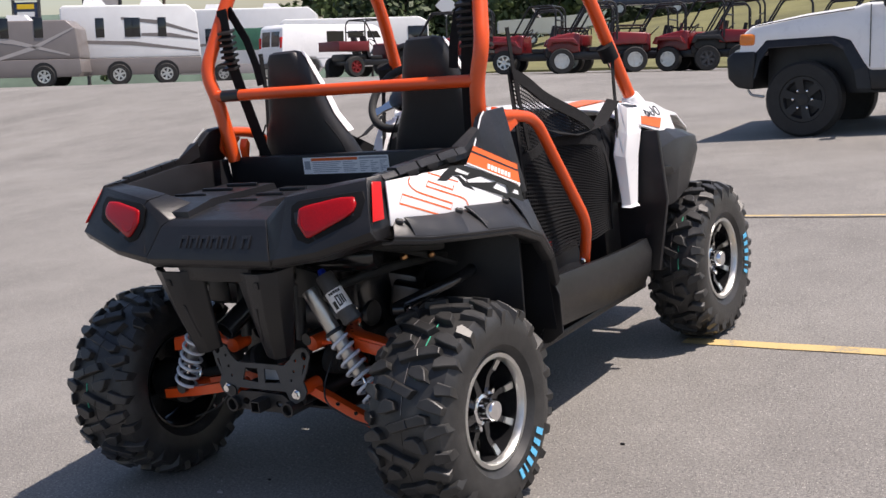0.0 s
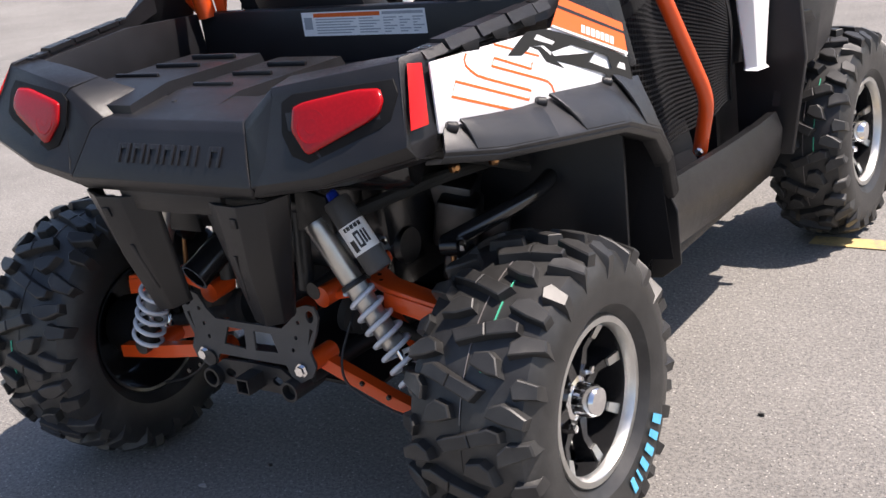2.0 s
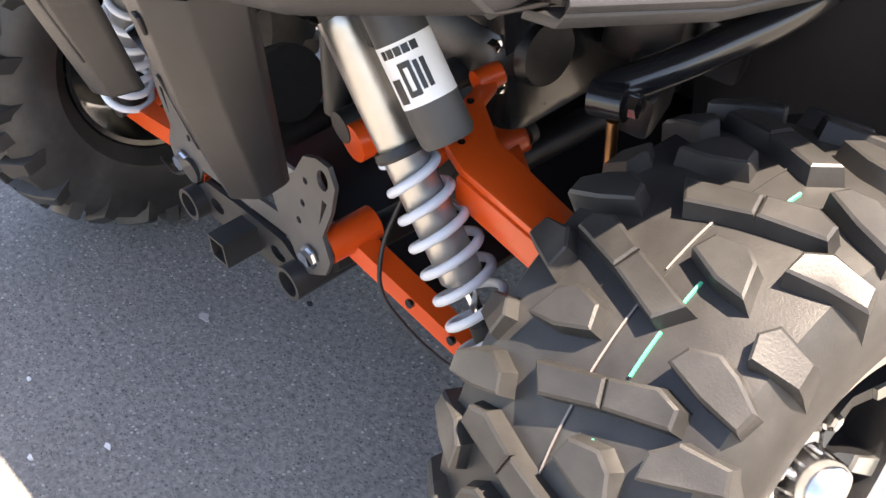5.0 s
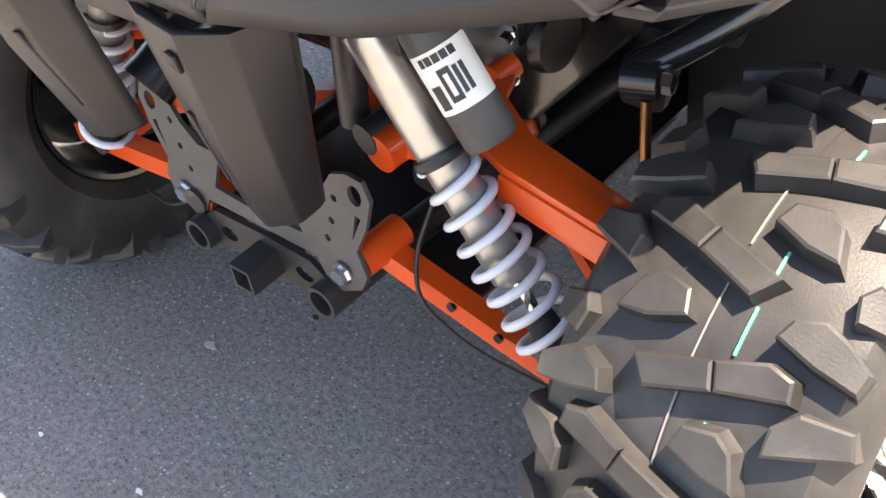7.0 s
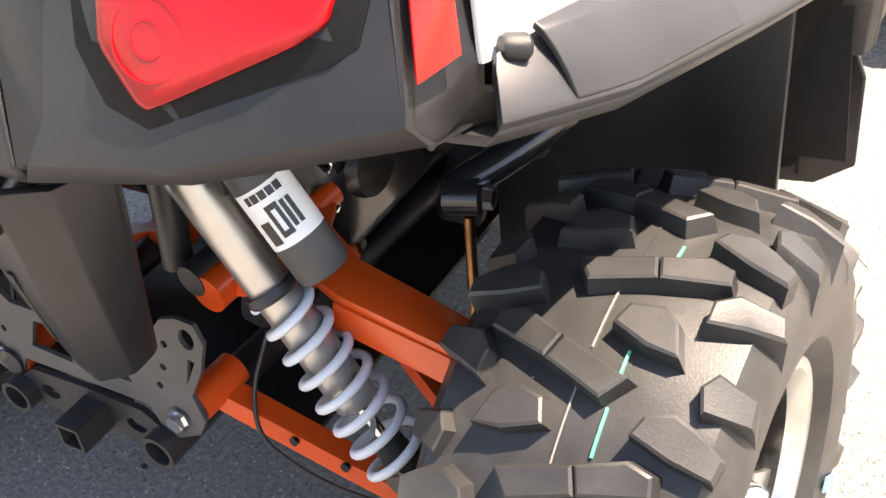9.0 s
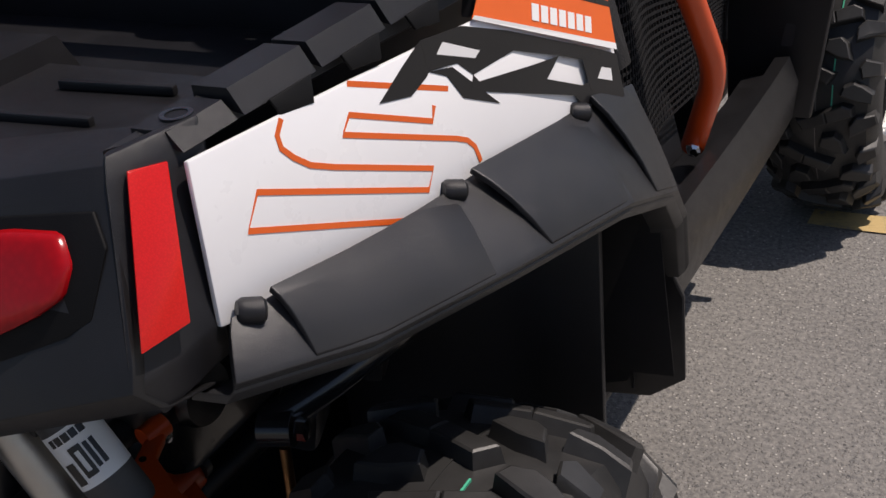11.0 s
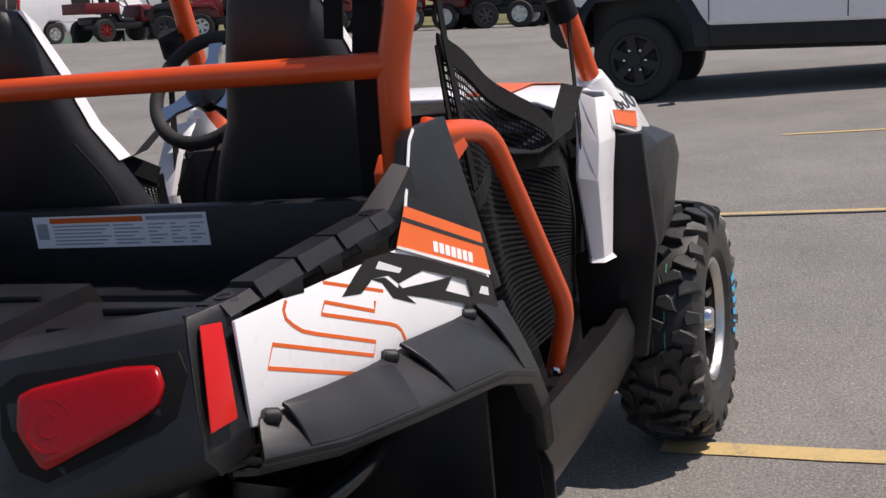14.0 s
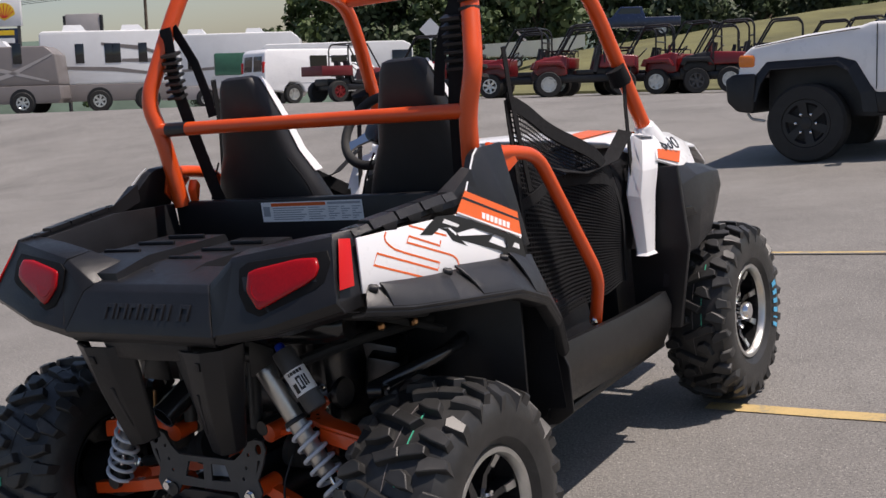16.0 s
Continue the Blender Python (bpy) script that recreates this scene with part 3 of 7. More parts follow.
def side_facet(bm):
    shell(bm, [[(0.175, -0.135, 0.995), (0.205, -0.262, 0.978), (0.225, -0.285, 0.962), (0.262, -0.336, 0.868)],
               [(0.280, -0.190, 1.050), (0.290, -0.262, 1.042), (0.300, -0.272, 1.030), (0.292, -0.318, 0.880)]], (0, 0.010, -0.008), 0.003)


both_sides("tail_facet", side_facet, GREY_PLASTIC, utv)


def pod(bm):
    rows = [[(0.280, -0.19, 1.050), (0.42, -0.16, 1.068), (0.560, -0.135, 1.082)],
            [(0.290, -0.262, 1.044), (0.42, -0.236, 1.062), (0.558, -0.205, 1.080)],
            [(0.300, -0.272, 1.030), (0.42, -0.246, 1.046), (0.562, -0.214, 1.062)],
            [(0.285, -0.312, 0.905), (0.42, -0.300, 0.922), (0.597, -0.268, 0.962)],
            [(0.270, -0.330, 0.872), (0.42, -0.318, 0.892), (0.602, -0.280, 0.944)],
            [(0.255, -0.326, 0.848), (0.42, -0.306, 0.872), (0.606, -0.262, 0.920)],
            [(0.250, -0.268, 0.838), (0.42, -0.250, 0.858), (0.606, -0.205, 0.905)]]
    shell(bm, rows, (0, 0.012, -0.006), 0.004)


pods = both_sides("lamp_housing", pod, GREY_PLASTIC, utv, "dark grey moulded lamp housing")

def softened(pts, times=2):
    """Corner-cut outline."""
    for _ in range(times):
        out = []
        for (a, c), (d, e) in zip(pts, pts[1:] + pts[:1]):
            out += [(a * 0.88 + d * 0.12, c * 0.88 + e * 0.12), (a * 0.12 + d * 0.88, c * 0.12 + e * 0.88)]
        pts = out
    return pts


LENS = ((0.350, 1.012), (0.372, 1.020), (0.480, 1.038), (0.528, 1.038), (0.540, 1.018), (0.536, 0.998), (0.515, 0.984), (0.396, 0.930), (0.384, 0.934), (0.350, 0.972))
LENS = softened(list(LENS), 1)


def pod_face(x, z, out=0.0):
    t = (x - 0.29) / 0.29
    y0 = -0.272 + t * 0.060
    y1 = -0.312 + t * 0.042
    z0, z1 = 1.030 + 0.030 * t, 0.905 + 0.055 * t
    k = (z0 - z) / (z0 - z1)
    return Vector((x, y0 + (y1 - y0) * k - out, z))


def grown(pts, k):
    cx = sum(p[0] for p in pts) / len(pts)
    cz = sum(p[1] for p in pts) / len(pts)
    return [(cx + (x - cx) * k, cz + (z - cz) * k) for x, z in pts]


for s, pd in zip((1, -1), pods):
    b = BM()
    dx = 0.0 if s > 0 else -0.034      # the left lamp sits nearer the middle
    # flat plate; its black is the shade of a deep surround
    slab(b, [pod_face(x + dx, z, 0.0015) for x, z in ((0.322, 1.020), (0.345, 1.034), (0.552, 1.052), (0.566, 1.030), (0.560, 0.985), (0.540, 0.972), (0.392, 0.914), (0.352, 0.926), (0.326, 0.965))], (0, -0.003, 0), 0.0012)
    if s < 0:
        mirror_x(b)
    part("lamp_bezel", b, RECESS_SHADE, pd, "flat lamp surround blackened for recess shade")
    b = BM()
    rings = [[pod_face(x + dx, z, o) for x, z in grown(LENS, k)] for o, k in ((0.003, 1.0), (0.009, 1.0), (0.012, 0.97), (0.0135, 0.90), (0.0145, 0.70), (0.015, 0.30))]
    loft(b, rings)
    if s < 0:
        mirror_x(b)
    lens = part("tail_lamp", b, RED_LENS, pd, "red tail lamp lens", 50)
    # round reflector bowl behind the lens, seen as two low rings
    p = pod_face(0.398 + dx, 0.980, 0.0146)
    nrm = (pod_face(0.42, 0.98) - pod_face(0.40, 0.98)).cross(pod_face(0.40, 1.0) - pod_face(0.40, 0.98)).normalized()
    if nrm.y > 0:
        nrm = -nrm
    for r in (0.031, 0.014):
        b = BM()
        lathe(b, p, nrm, [(-0.003, r + 0.002), (0.0002, r + 0.0012), (0.0006, r), (0.0002, r - 0.0012), (-0.003, r - 0.002)], 28, True)
        if s < 0:
            mirror_x(b)
        part("lens_ring", b, RED_LENS, lens, "", 50)


def corner_facet(bm):
    shell(bm, [[(0.556, -0.212, 1.082), (0.560, -0.221, 1.066), (0.600, -0.287, 0.940), (0.605, -0.266, 0.908)],
               [(0.580, -0.136, 1.084), (0.586, -0.140, 1.066), (0.605, -0.185, 0.938), (0.600, -0.182, 0.906)]], (-0.010, 0.010, -0.002), 0.003)


corners = both_sides("corner_panel", lambda b: (corner_facet(b), bmesh.ops.translate(b, vec=(0, 0.007, 0.004), verts=b.verts)), PLASTIC, utv)


def reflector(bm):
    slab(bm, [(0.5652, -0.208, 1.066), (0.5740, -0.176, 1.060), (0.6095, -0.229, 0.962), (0.6020, -0.274, 0.962)], (0.004, -0.003, 0.001), 0.001)
    bmesh.ops.translate(bm, vec=(0.001, 0.010, 0.007), verts=bm.verts)


for s, cp in zip((1, -1), corners):
    b = BM()
    reflector(b)
    if s < 0:
        mirror_x(b)
    part("reflector", b, RED_REFLECTOR, cp, "red strip reflector")

# --- side panel, laid out on its own plane ---
PN = Vector((0.978, -0.150, 0.143)).normalized()
PO = Vector((0.640, 0.083, 1.014))
PU = Vector((0.149, 0.989, 0.022)).normalized()
PV = PN.cross(PU).normalized()
if PV.z < 0:
    PV = -PV


def on_panel(u, v, h=0.0):
    """The panel's plane; the pillar above it leans forward and in."""
    lean = max(0.0, v - 0.036 + 0.56 * (u - 0.112))
    return PO + PU * u + PV * v + PN * h + (Vector((-0.17, 0.46, 0.04)) * lean if u > 0.085 else Vector())


WHITE_OUTLINE = ((-0.274, -0.066), (-0.251, 0.060), (-0.075, 0.050), (0.106, 0.038), (0.150, 0.050), (0.312, -0.045), (0.318, -0.128), (0.16, -0.135), (-0.05, -0.118))
PILLAR = ((0.112, 0.036), (0.185, 0.160), (0.205, 0.170), (0.292, 0.166), (0.345, -0.10), (0.318, -0.10), (0.312, -0.046), (0.150, 0.050))


def side_panels():
    for s in (1, -1):
        b = BM()
        slab(b, [on_panel(u, v) for u, v in WHITE_OUTLINE], PN * -0.006, 0.002)
        wp = part("side_panel", b if s > 0 else mirror_x(b), WHITE_PAINT, utv, "glossy white side panel with orange and black graphics")
        b = BM()
        slab(b, [on_panel(u, v, 0.001) for u, v in PILLAR], PN * -0.03, 0.004)
        part("pillar_panel", b if s > 0 else mirror_x(b), PLASTIC, utv)

        def decal(name, pts, mat, h=0.0015, label=""):
            q = BM()
            slab(q, [on_panel(u, v, h * 0.35 + (0.0024 if h in (0.0024, 0.0034) else 0.0)) for u, v in pts], PN * 0.0004)
            part(name, q if s > 0 else mirror_x(q), mat, wp, label, 0)

        def line(pts, w, mat, h=0.0012):
            q = BM()
            strip(q, [on_panel(u, v, h * 0.35) for u, v in pts], w, PN, 0.0004)
            part("graphic_line", q if s > 0 else mirror_x(q), mat, wp, "thin orange outline graphic", 0)

        # orange field, dark stripe and white blocks at its edge
        decal("orange_field", ((0.092, 0.042), (0.132, 0.084), (0.312, -0.012), (0.314, -0.072)), DECAL_ORANGE, 0.0024, "orange graphic field")
        decal("dark_stripe", ((0.118, 0.069), (0.122, 0.073), (0.313, -0.028), (0.314, -0.034)), DECAL_BLACK, 0.0034)
        decal("white_edge", ((0.092, 0.042), (0.097, 0.044), (0.314, -0.067), (0.314, -0.073)), DECAL_WHITE, 0.0034)
        for i in range(7):
            u, v = 0.182 + i * 0.0140, 0.0210 - i * 0.0073
            decal("white_block", ((u, v), (u + 0.0105, v - 0.0054), (u + 0.0070, v - 0.0185), (u - 0.0035, v - 0.0131)), DECAL_WHITE, 0.0034)
        # heavy black slanted model graphic, cut by white slots
        decal("black_graphic", ((-0.049, 0.019), (-0.012, 0.036), (0.020, 0.049), (0.042, 0.035), (0.017, 0.017), (-0.009, 0.009)), DECAL_BLACK)
        decal("black_graphic", ((0.020, 0.049), (0.078, 0.041), (0.142, 0.013), (0.288, -0.062), (0.286, -0.076), (0.214, -0.040), (0.144, -0.008), (0.078, -0.006), (0.060, 0.012), (0.020, 0.020)), DECAL_BLACK, 0.0017)
        decal("black_graphic", ((0.020, 0.020), (0.052, 0.012), (0.106, -0.046), (0.057, -0.020), (0.042, 0.007)), DECAL_BLACK, 0.0019)
        decal("black_graphic", ((0.078, -0.006), (0.084, -0.015), (0.167, -0.032), (0.211, -0.040), (0.222, -0.036), (0.186, -0.054), (0.243, -0.084), (0.268, -0.086), (0.277, -0.122), (0.234, -0.100), (0.226, -0.088), (0.097, -0.031), (0.070, -0.018)), DECAL_BLACK, 0.0021)
        decal("black_graphic", ((0.252, -0.060), (0.288, -0.062), (0.316, -0.078), (0.316, -0.126), (0.277, -0.122), (0.256, -0.094)), DECAL_BLACK, 0.0023)
        decal("white_slot", ((0.036, 0.030), (0.048, 0.037), (0.095, 0.011), (0.086, 0.007)), DECAL_WHITE, 0.0027)
        decal("white_slot", ((0.284, -0.080), (0.300, -0.088), (0.298, -0.101), (0.272, -0.088)), DECAL_WHITE, 0.0033)
        # outlined letter shape in thin orange lines
        line(((-0.060, -0.086), (-0.221, -0.012), (-0.201, 0.011), (-0.019, -0.076), (-0.006, -0.061), (-0.118, -0.007), (-0.142, 0.006), (-0.156, 0.019), (-0.165, 0.031), (-0.165, 0.042), (-0.156, 0.052)), 0.0050, DECAL_ORANGE)
        line(((0.059, -0.084), (0.056, -0.068), (0.048, -0.058), (0.034, -0.050), (-0.099, 0.013), (-0.086, 0.025), (0.009, -0.022), (0.016, -0.010)), 0.0050, DECAL_ORANGE, 0.0014)
        line(((-0.078, 0.049), (0.040, -0.004)), 0.0050, DECAL_ORANGE, 0.0011)
        b = BM()
        strip(b, [on_panel(u, v, 0.002) for u, v in ((0.108, 0.034), (0.180, 0.158), (0.196, 0.170))], 0.005, PN, 0.002)
        part("pillar_trim", b if s > 0 else mirror_x(b), WHITE_PAINT, wp)


side_panels()


# --- bed ---
bm = BM()
box(bm, (0, 0.085, 0.925), (1.06, 0.71, 0.02), bev=0.004)
bed = part("bed_floor", bm, PLASTIC, utv, "black plastic cargo bed floor")
for x0, x1, z, yf in ((-0.38, -0.14, 1.020, 0.20), (-0.13, 0.07, 1.001, 0.24), (0.08, 0.36, 0.982, 0.20)):
    b = BM()
    loft(b, [[(x0 - 0.012, -0.245, 0.93), (x1 + 0.012, -0.245, 0.93), (x1 - 0.006, -0.235, z - 0.022), (x0 + 0.006, -0.235, z - 0.022)],
             [(x0 - 0.012, -0.12, 0.93), (x1 + 0.012, -0.12, 0.93), (x1 - 0.006, -0.12, z), (x0 + 0.006, -0.12, z)],
             [(x0 - 0.012, yf, 0.93), (x1 + 0.012, yf, 0.93), (x1 - 0.006, yf - 0.02, z - 0.006), (x0 + 0.006, yf - 0.02, z - 0.006)]])
    bevel_all(b, 0.004, 2)
    part("floor_terrace", b, GREY_PLASTIC, bed, "raised moulded bed floor section", 20)
    for k, y in enumerate((-0.07, 0.03, 0.12)):
        b = BM()
        xm = x0 + (x1 - x0) * (0.35 + 0.12 * k)
        box(b, (xm, y, z + 0.001), ((x1 - x0) * 0.55, 0.010, 0.012), (0, 0, 4), 0.003)
        part("floor_rib", b, GREY_PLASTIC, bed)
    b = BM()
    lathe(b, (x0 + 0.05, -0.17, z - 0.014), (0, 0, 1), [(0, 0.008), (0.006, 0.006), (0.007, 0.0005)], 10)
    part("floor_screw", b, DARK_STEEL, bed)
for x in (-0.46, 0.44):
    b = BM()
    box(b, (x, 0.06, 0.945), (0.08, 0.40, 0.02), bev=0.006)
    part("floor_rib", b, GREY_PLASTIC, bed)
bm = BM()
slab(bm, [(-0.58, 0.425, 0.90), (0.58, 0.425, 0.90), (0.58, 0.425, 1.072), (-0.58, 0.425, 1.072)], (0, 0.03, 0), 0.006)
wall = part("bed_front_wall", bm, PLASTIC, utv, "black plastic bed front wall")
# warning sticker: pale face, orange head band and unreadable lines
bm = BM()
slab(bm, [(-0.195, 0.4235, 0.9970), (0.190, 0.4235, 0.9970), (0.190, 0.4235, 1.0570), (-0.195, 0.4235, 1.0570)], (0, 0.001, 0))
label_face = part("warning_sticker", bm, DECAL_WHITE, wall, "white warning sticker with orange band and fine print", 0)
for x0, x1, z0, z1, mt in [(-0.155, 0.055, 1.0440, 1.0540, DECAL_ORANGE), (0.062, 0.184, 1.0460, 1.0530, DECAL_GREY), (-0.188, -0.162, 1.0140, 1.0440, DECAL_GREY)]:
    b = BM()
    slab(b, [(x0, 0.4228, z0), (x1, 0.4228, z0), (x1, 0.4228, z1), (x0, 0.4228, z1)], (0, 0.0005, 0))
    part("print_block", b, mt, label_face, "", 0)
for r in range(6):
    for x0, x1 in ((-0.150, -0.02), (-0.012, 0.052), (0.064, 0.104), (0.112, 0.144), (0.152, 0.184)):
        b = BM()
        z = 1.0370 - r * 0.0068
        x2 = x1 - 0.03 * ((r * 7 + int(x0 * 100)) % 3) / 3
        slab(b, [(x0, 0.4228, z), (x2, 0.4228, z), (x2, 0.4228, z + 0.0028), (x0, 0.4228, z + 0.0028)], (0, 0.0005, 0))
        part("print_line", b, DECAL_GREY, label_face, "", 0)
label_face.matrix_local = Matrix.Translation((-0.020, 0, 0.004))


def bed_wall(bm):
    # inner wall and rail core from the tail to the pillar
    shell(bm, [[(0.525, -0.20, 0.92), (0.532, -0.19, 1.070)], [(0.535, 0.15, 0.92), (0.552, 0.15, 1.090)], [(0.56, 0.42, 0.92), (0.580, 0.42, 1.07)]], (0.012, 0, 0), 0.002)


both_sides("bed_side_wall", bed_wall, PLASTIC, utv)


def rail(bm):
    loft(bm, [[(0.538, -0.19, 1.050), (0.572, -0.14, 1.066), (0.568, -0.14, 1.080), (0.540, -0.19, 1.082)],
              [(0.590, 0.17, 1.070), (0.634, 0.20, 1.070), (0.626, 0.20, 1.096), (0.592, 0.17, 1.102)],
              [(0.600, 0.30, 1.10), (0.642, 0.29, 1.10), (0.634, 0.29, 1.150), (0.602, 0.30, 1.155)]])
    bevel_all(bm, 0.003, 2)


def rail_top(bm, t0, t1, h, inset=0.0):
    def lerp(t):
        a, b_ = Vector((0.555, -0.165, 1.080)), Vector((0.612, 0.205, 1.100))
        return a + (b_ - a) * t
    p, q = lerp(t0), lerp(t1)
    w = 0.017
    loft(bm, [[p + Vector((-w, 0, 0)), p + Vector((w + 0.012, 0, -0.010)), p + Vector((w, 0, h)), p + Vector((-w, 0, h))],
              [q + Vector((-w, 0, 0)), q + Vector((w + 0.012, 0, -0.010)), q + Vector((w, 0, h)), q + Vector((-w, 0, h))]])
    bevel_all(bm, 0.003, 2)


rails = both_sides("bed_rail", rail, PLASTIC, utv, "black moulded bed rail with tie-down slots")
for s, rl in zip((1, -1), rails):
    for t0, t1, h in ((0.02, 0.17, 0.005), (0.19, 0.41, 0.011), (0.43, 0.65, 0.011), (0.67, 0.87, 0.011), (0.88, 0.99, 0.009)):
        b = BM()
        rail_top(b, t0, t1, h)
        part("rail_block", b if s > 0 else mirror_x(b), PLASTIC, rl)
    # no openings here: black plates paint the shade inside the rail slots
    for t0, t1 in ((0.25, 0.38), (0.48, 0.61), (0.71, 0.83)):
        b = BM()
        pa, pb = (Vector((0.586, -0.165, 1.068)).lerp(Vector((0.643, 0.205, 1.088)), t) for t in (t0, t1))
        slab(b, [pa + Vector((0, 0, 0.004)), pb + Vector((0, 0, 0.004)), pb + Vector((0.006, -0.010, -0.016)), pa + Vector((0.006, 0.004, -0.010))], (0.003, 0, 0.001), 0.001)
        part("slot_shade", b if s > 0 else mirror_x(b), RECESS_SHADE, rl, "flat patch blackened as the shade in a rail slot")
    for t in (0.09, 0.935):
        b = BM()
        p = Vector((0.555, -0.165, 1.080)).lerp(Vector((0.612, 0.205, 1.100)), t)
        lathe(b, p + Vector((0.002, 0, 0.005 if t < 0.5 else 0.009)), (0, 0, 1), [(-0.02, 0.013), (0.0015, 0.013), (0.0015, 0.009), (-0.02, 0.009)], 20, True)
        part("tie_down_hole", b if s > 0 else mirror_x(b), GLOSS_BLACK, rl)


FLARE_TOP = ((-0.185, 0.617, 0.942), (-0.05, 0.640, 0.930), (0.12, 0.660, 0.917), (0.30, 0.684, 0.906), (0.43, 0.700, 0.886), (0.50, 0.702, 0.760), (0.56, 0.700, 0.630))
FLARE_OUT = ((-0.215, 0.636, 0.916), (-0.10, 0.684, 0.890), (0.08, 0.728, 0.866), (0.26, 0.765, 0.842), (0.40, 0.762, 0.786), (0.50, 0.738, 0.700), (0.55, 0.722, 0.598))


def on_flare(t, k, h=0.0):
    """t runs along the flare, k from its upper to its outer edge."""
    i = min(len(FLARE_TOP) - 2, int(t))
    f = t - i
    a = Vector(FLARE_TOP[i]).lerp(Vector(FLARE_TOP[i + 1]), f)
    o = Vector(FLARE_OUT[i]).lerp(Vector(FLARE_OUT[i + 1]), f)
    p = a.lerp(o, k)
    return Vector((p.y + h * 0.5, p.x, p.z + h + 0.007 * (1 - k) + 0.008 * 4 * k * (1 - k)))


def flare(bm):
    rows = []
    for t in (0, 0.5, 1, 1.5, 2, 2.5, 3, 3.5, 4, 5, 6):
        o = on_flare(t, 1.0)
        rows.append([on_flare(t, 0.0, 0.004), on_flare(t, 0.30), on_flare(t, 0.66), on_flare(t, 0.93), o, o + Vector((-0.010, 0, -0.012)), o + Vector((-0.045, 0, -0.016))])
    shell(bm, rows, (-0.005, 0, -0.010), 0.003)


flares = both_sides("fender_flare", flare, SUNLIT_GREY, utv, "dark grey moulded plastic fender flare")
for s, fl in zip((1, -1), flares):
    for t in (0.18, 1.85, 3.12):
        b = BM()
        p = on_flare(t, 0.02, 0.004)
        lathe(b, p + Vector((-0.006, -0.016, 0.002)), (0.62, 0.70, -0.25), [(0, 0.008), (0.004, 0.0105), (0.019, 0.0105), (0.022, 0.008), (0.020, 0.006), (0.020, 0.0005)], 18)
        part("push_clip", b if s > 0 else mirror_x(b), PLASTIC, fl)
    # overlapping sections, each standing proud at its rear end
    for t0, t1 in ((0.26, 1.80), (1.95, 3.06), (3.22, 4.0)):
        rows = []
        for i in range(6):
            f = i / 5
            rows.append([on_flare(min(4.0, t0 + k * 0.30 * (1 - f) + (t1 - t0) * f), k, 0.0012 + 0.014 * (1 - f) * (1 - k) ** 0.7) for k in (0.0, 0.25, 0.5, 0.75, 0.97)])
        b = BM()
        shell(b, rows, (-0.003, 0, -0.006), 0.0015)
        part("flare_section", b if s > 0 else mirror_x(b), SUNLIT_GREY, fl, "", 22)


def flap(bm):
    slab(bm, [(0.530, 0.53, 0.80), (0.540, 0.535, 0.57), (0.560, 0.545, 0.362), (0.660, 0.55, 0.372), (0.712, 0.552, 0.410), (0.714, 0.552, 0.545), (0.700, 0.55, 0.580), (0.710, 0.54, 0.70), (0.70, 0.45, 0.86), (0.56, 0.46, 0.88)], (-0.004, 0.012, 0), 0.004)
    box(bm, (0.638, 0.541, 0.52), (0.004, 0.004, 0.26))


both_sides("mud_flap", flap, PLASTIC, utv, "black plastic wheel-arch mud flap")


def liner(bm):
    # the lowest row is made up, to hide lit ground past the tyre
    shell(bm, [[(0.42, -0.16, 0.88), (0.60, -0.16, 0.91)], [(0.42, 0.10, 0.88), (0.66, 0.10, 0.885)], [(0.42, 0.36, 0.86), (0.70, 0.36, 0.83)], [(0.42, 0.50, 0.78), (0.70, 0.50, 0.72)], [(0.42, 0.52, 0.42), (0.705, 0.525, 0.44)]], (0, 0, -0.006))


both_sides("arch_liner", liner, PLASTIC, utv)

# --- rear frame, guard and hitch ---


def guard(bm):
    top = [(0.082, -0.296, 0.826), (0.150, -0.322, 0.824), (0.215, -0.332, 0.826), (0.268, -0.310, 0.830), (0.298, -0.266, 0.836)]
    mid = [(0.094, -0.268, 0.690), (0.138, -0.298, 0.682), (0.196, -0.310, 0.684), (0.238, -0.284, 0.690), (0.256, -0.246, 0.698)]
    low = [(0.106, -0.238, 0.556), (0.134, -0.262, 0.545), (0.172, -0.270, 0.540), (0.202, -0.248, 0.543), (0.208, -0.222, 0.550)]
    shell(bm, [top, mid, low], (-0.004, 0.012, 0), 0.003)


guards = both_sides("rear_guard", lambda b: (guard(b), bmesh.ops.translate(b, vec=(-0.010, 0, 0), verts=b.verts)), GREY_PLASTIC, utv, "dark grey moulded plastic rear guard")
for s, g in zip((1, -1), guards):
    for pts in (((0.118, -0.296, 0.745), (0.134, -0.304, 0.745), (0.122, -0.268, 0.620), (0.112, -0.262, 0.620)), ((0.148, -0.307, 0.712), (0.158, -0.309, 0.712), (0.138, -0.278, 0.600), (0.130, -0.276, 0.600)),
                ((0.178, -0.326, 0.800), (0.196, -0.329, 0.800), (0.193, -0.324, 0.778), (0.176, -0.321, 0.778))):
        b = BM()
        slab(b, [Vector(p) + Vector((0, -0.004, 0)) for p in pts], (0, 0.006, 0), 0.002)
        part("moulded_rib", b if s > 0 else mirror_x(b), PLASTIC, g)
bm = BM()
shell(bm, [[(-0.15, -0.312, 0.838), (-0.14, -0.306, 0.795)], [(0, -0.315, 0.838), (0, -0.308, 0.792)], [(0.15, -0.312, 0.838), (0.14, -0.306, 0.795)]], (0, 0.015, 0), 0.003)
part("guard_bridge", bm, GREY_PLASTIC, utv)

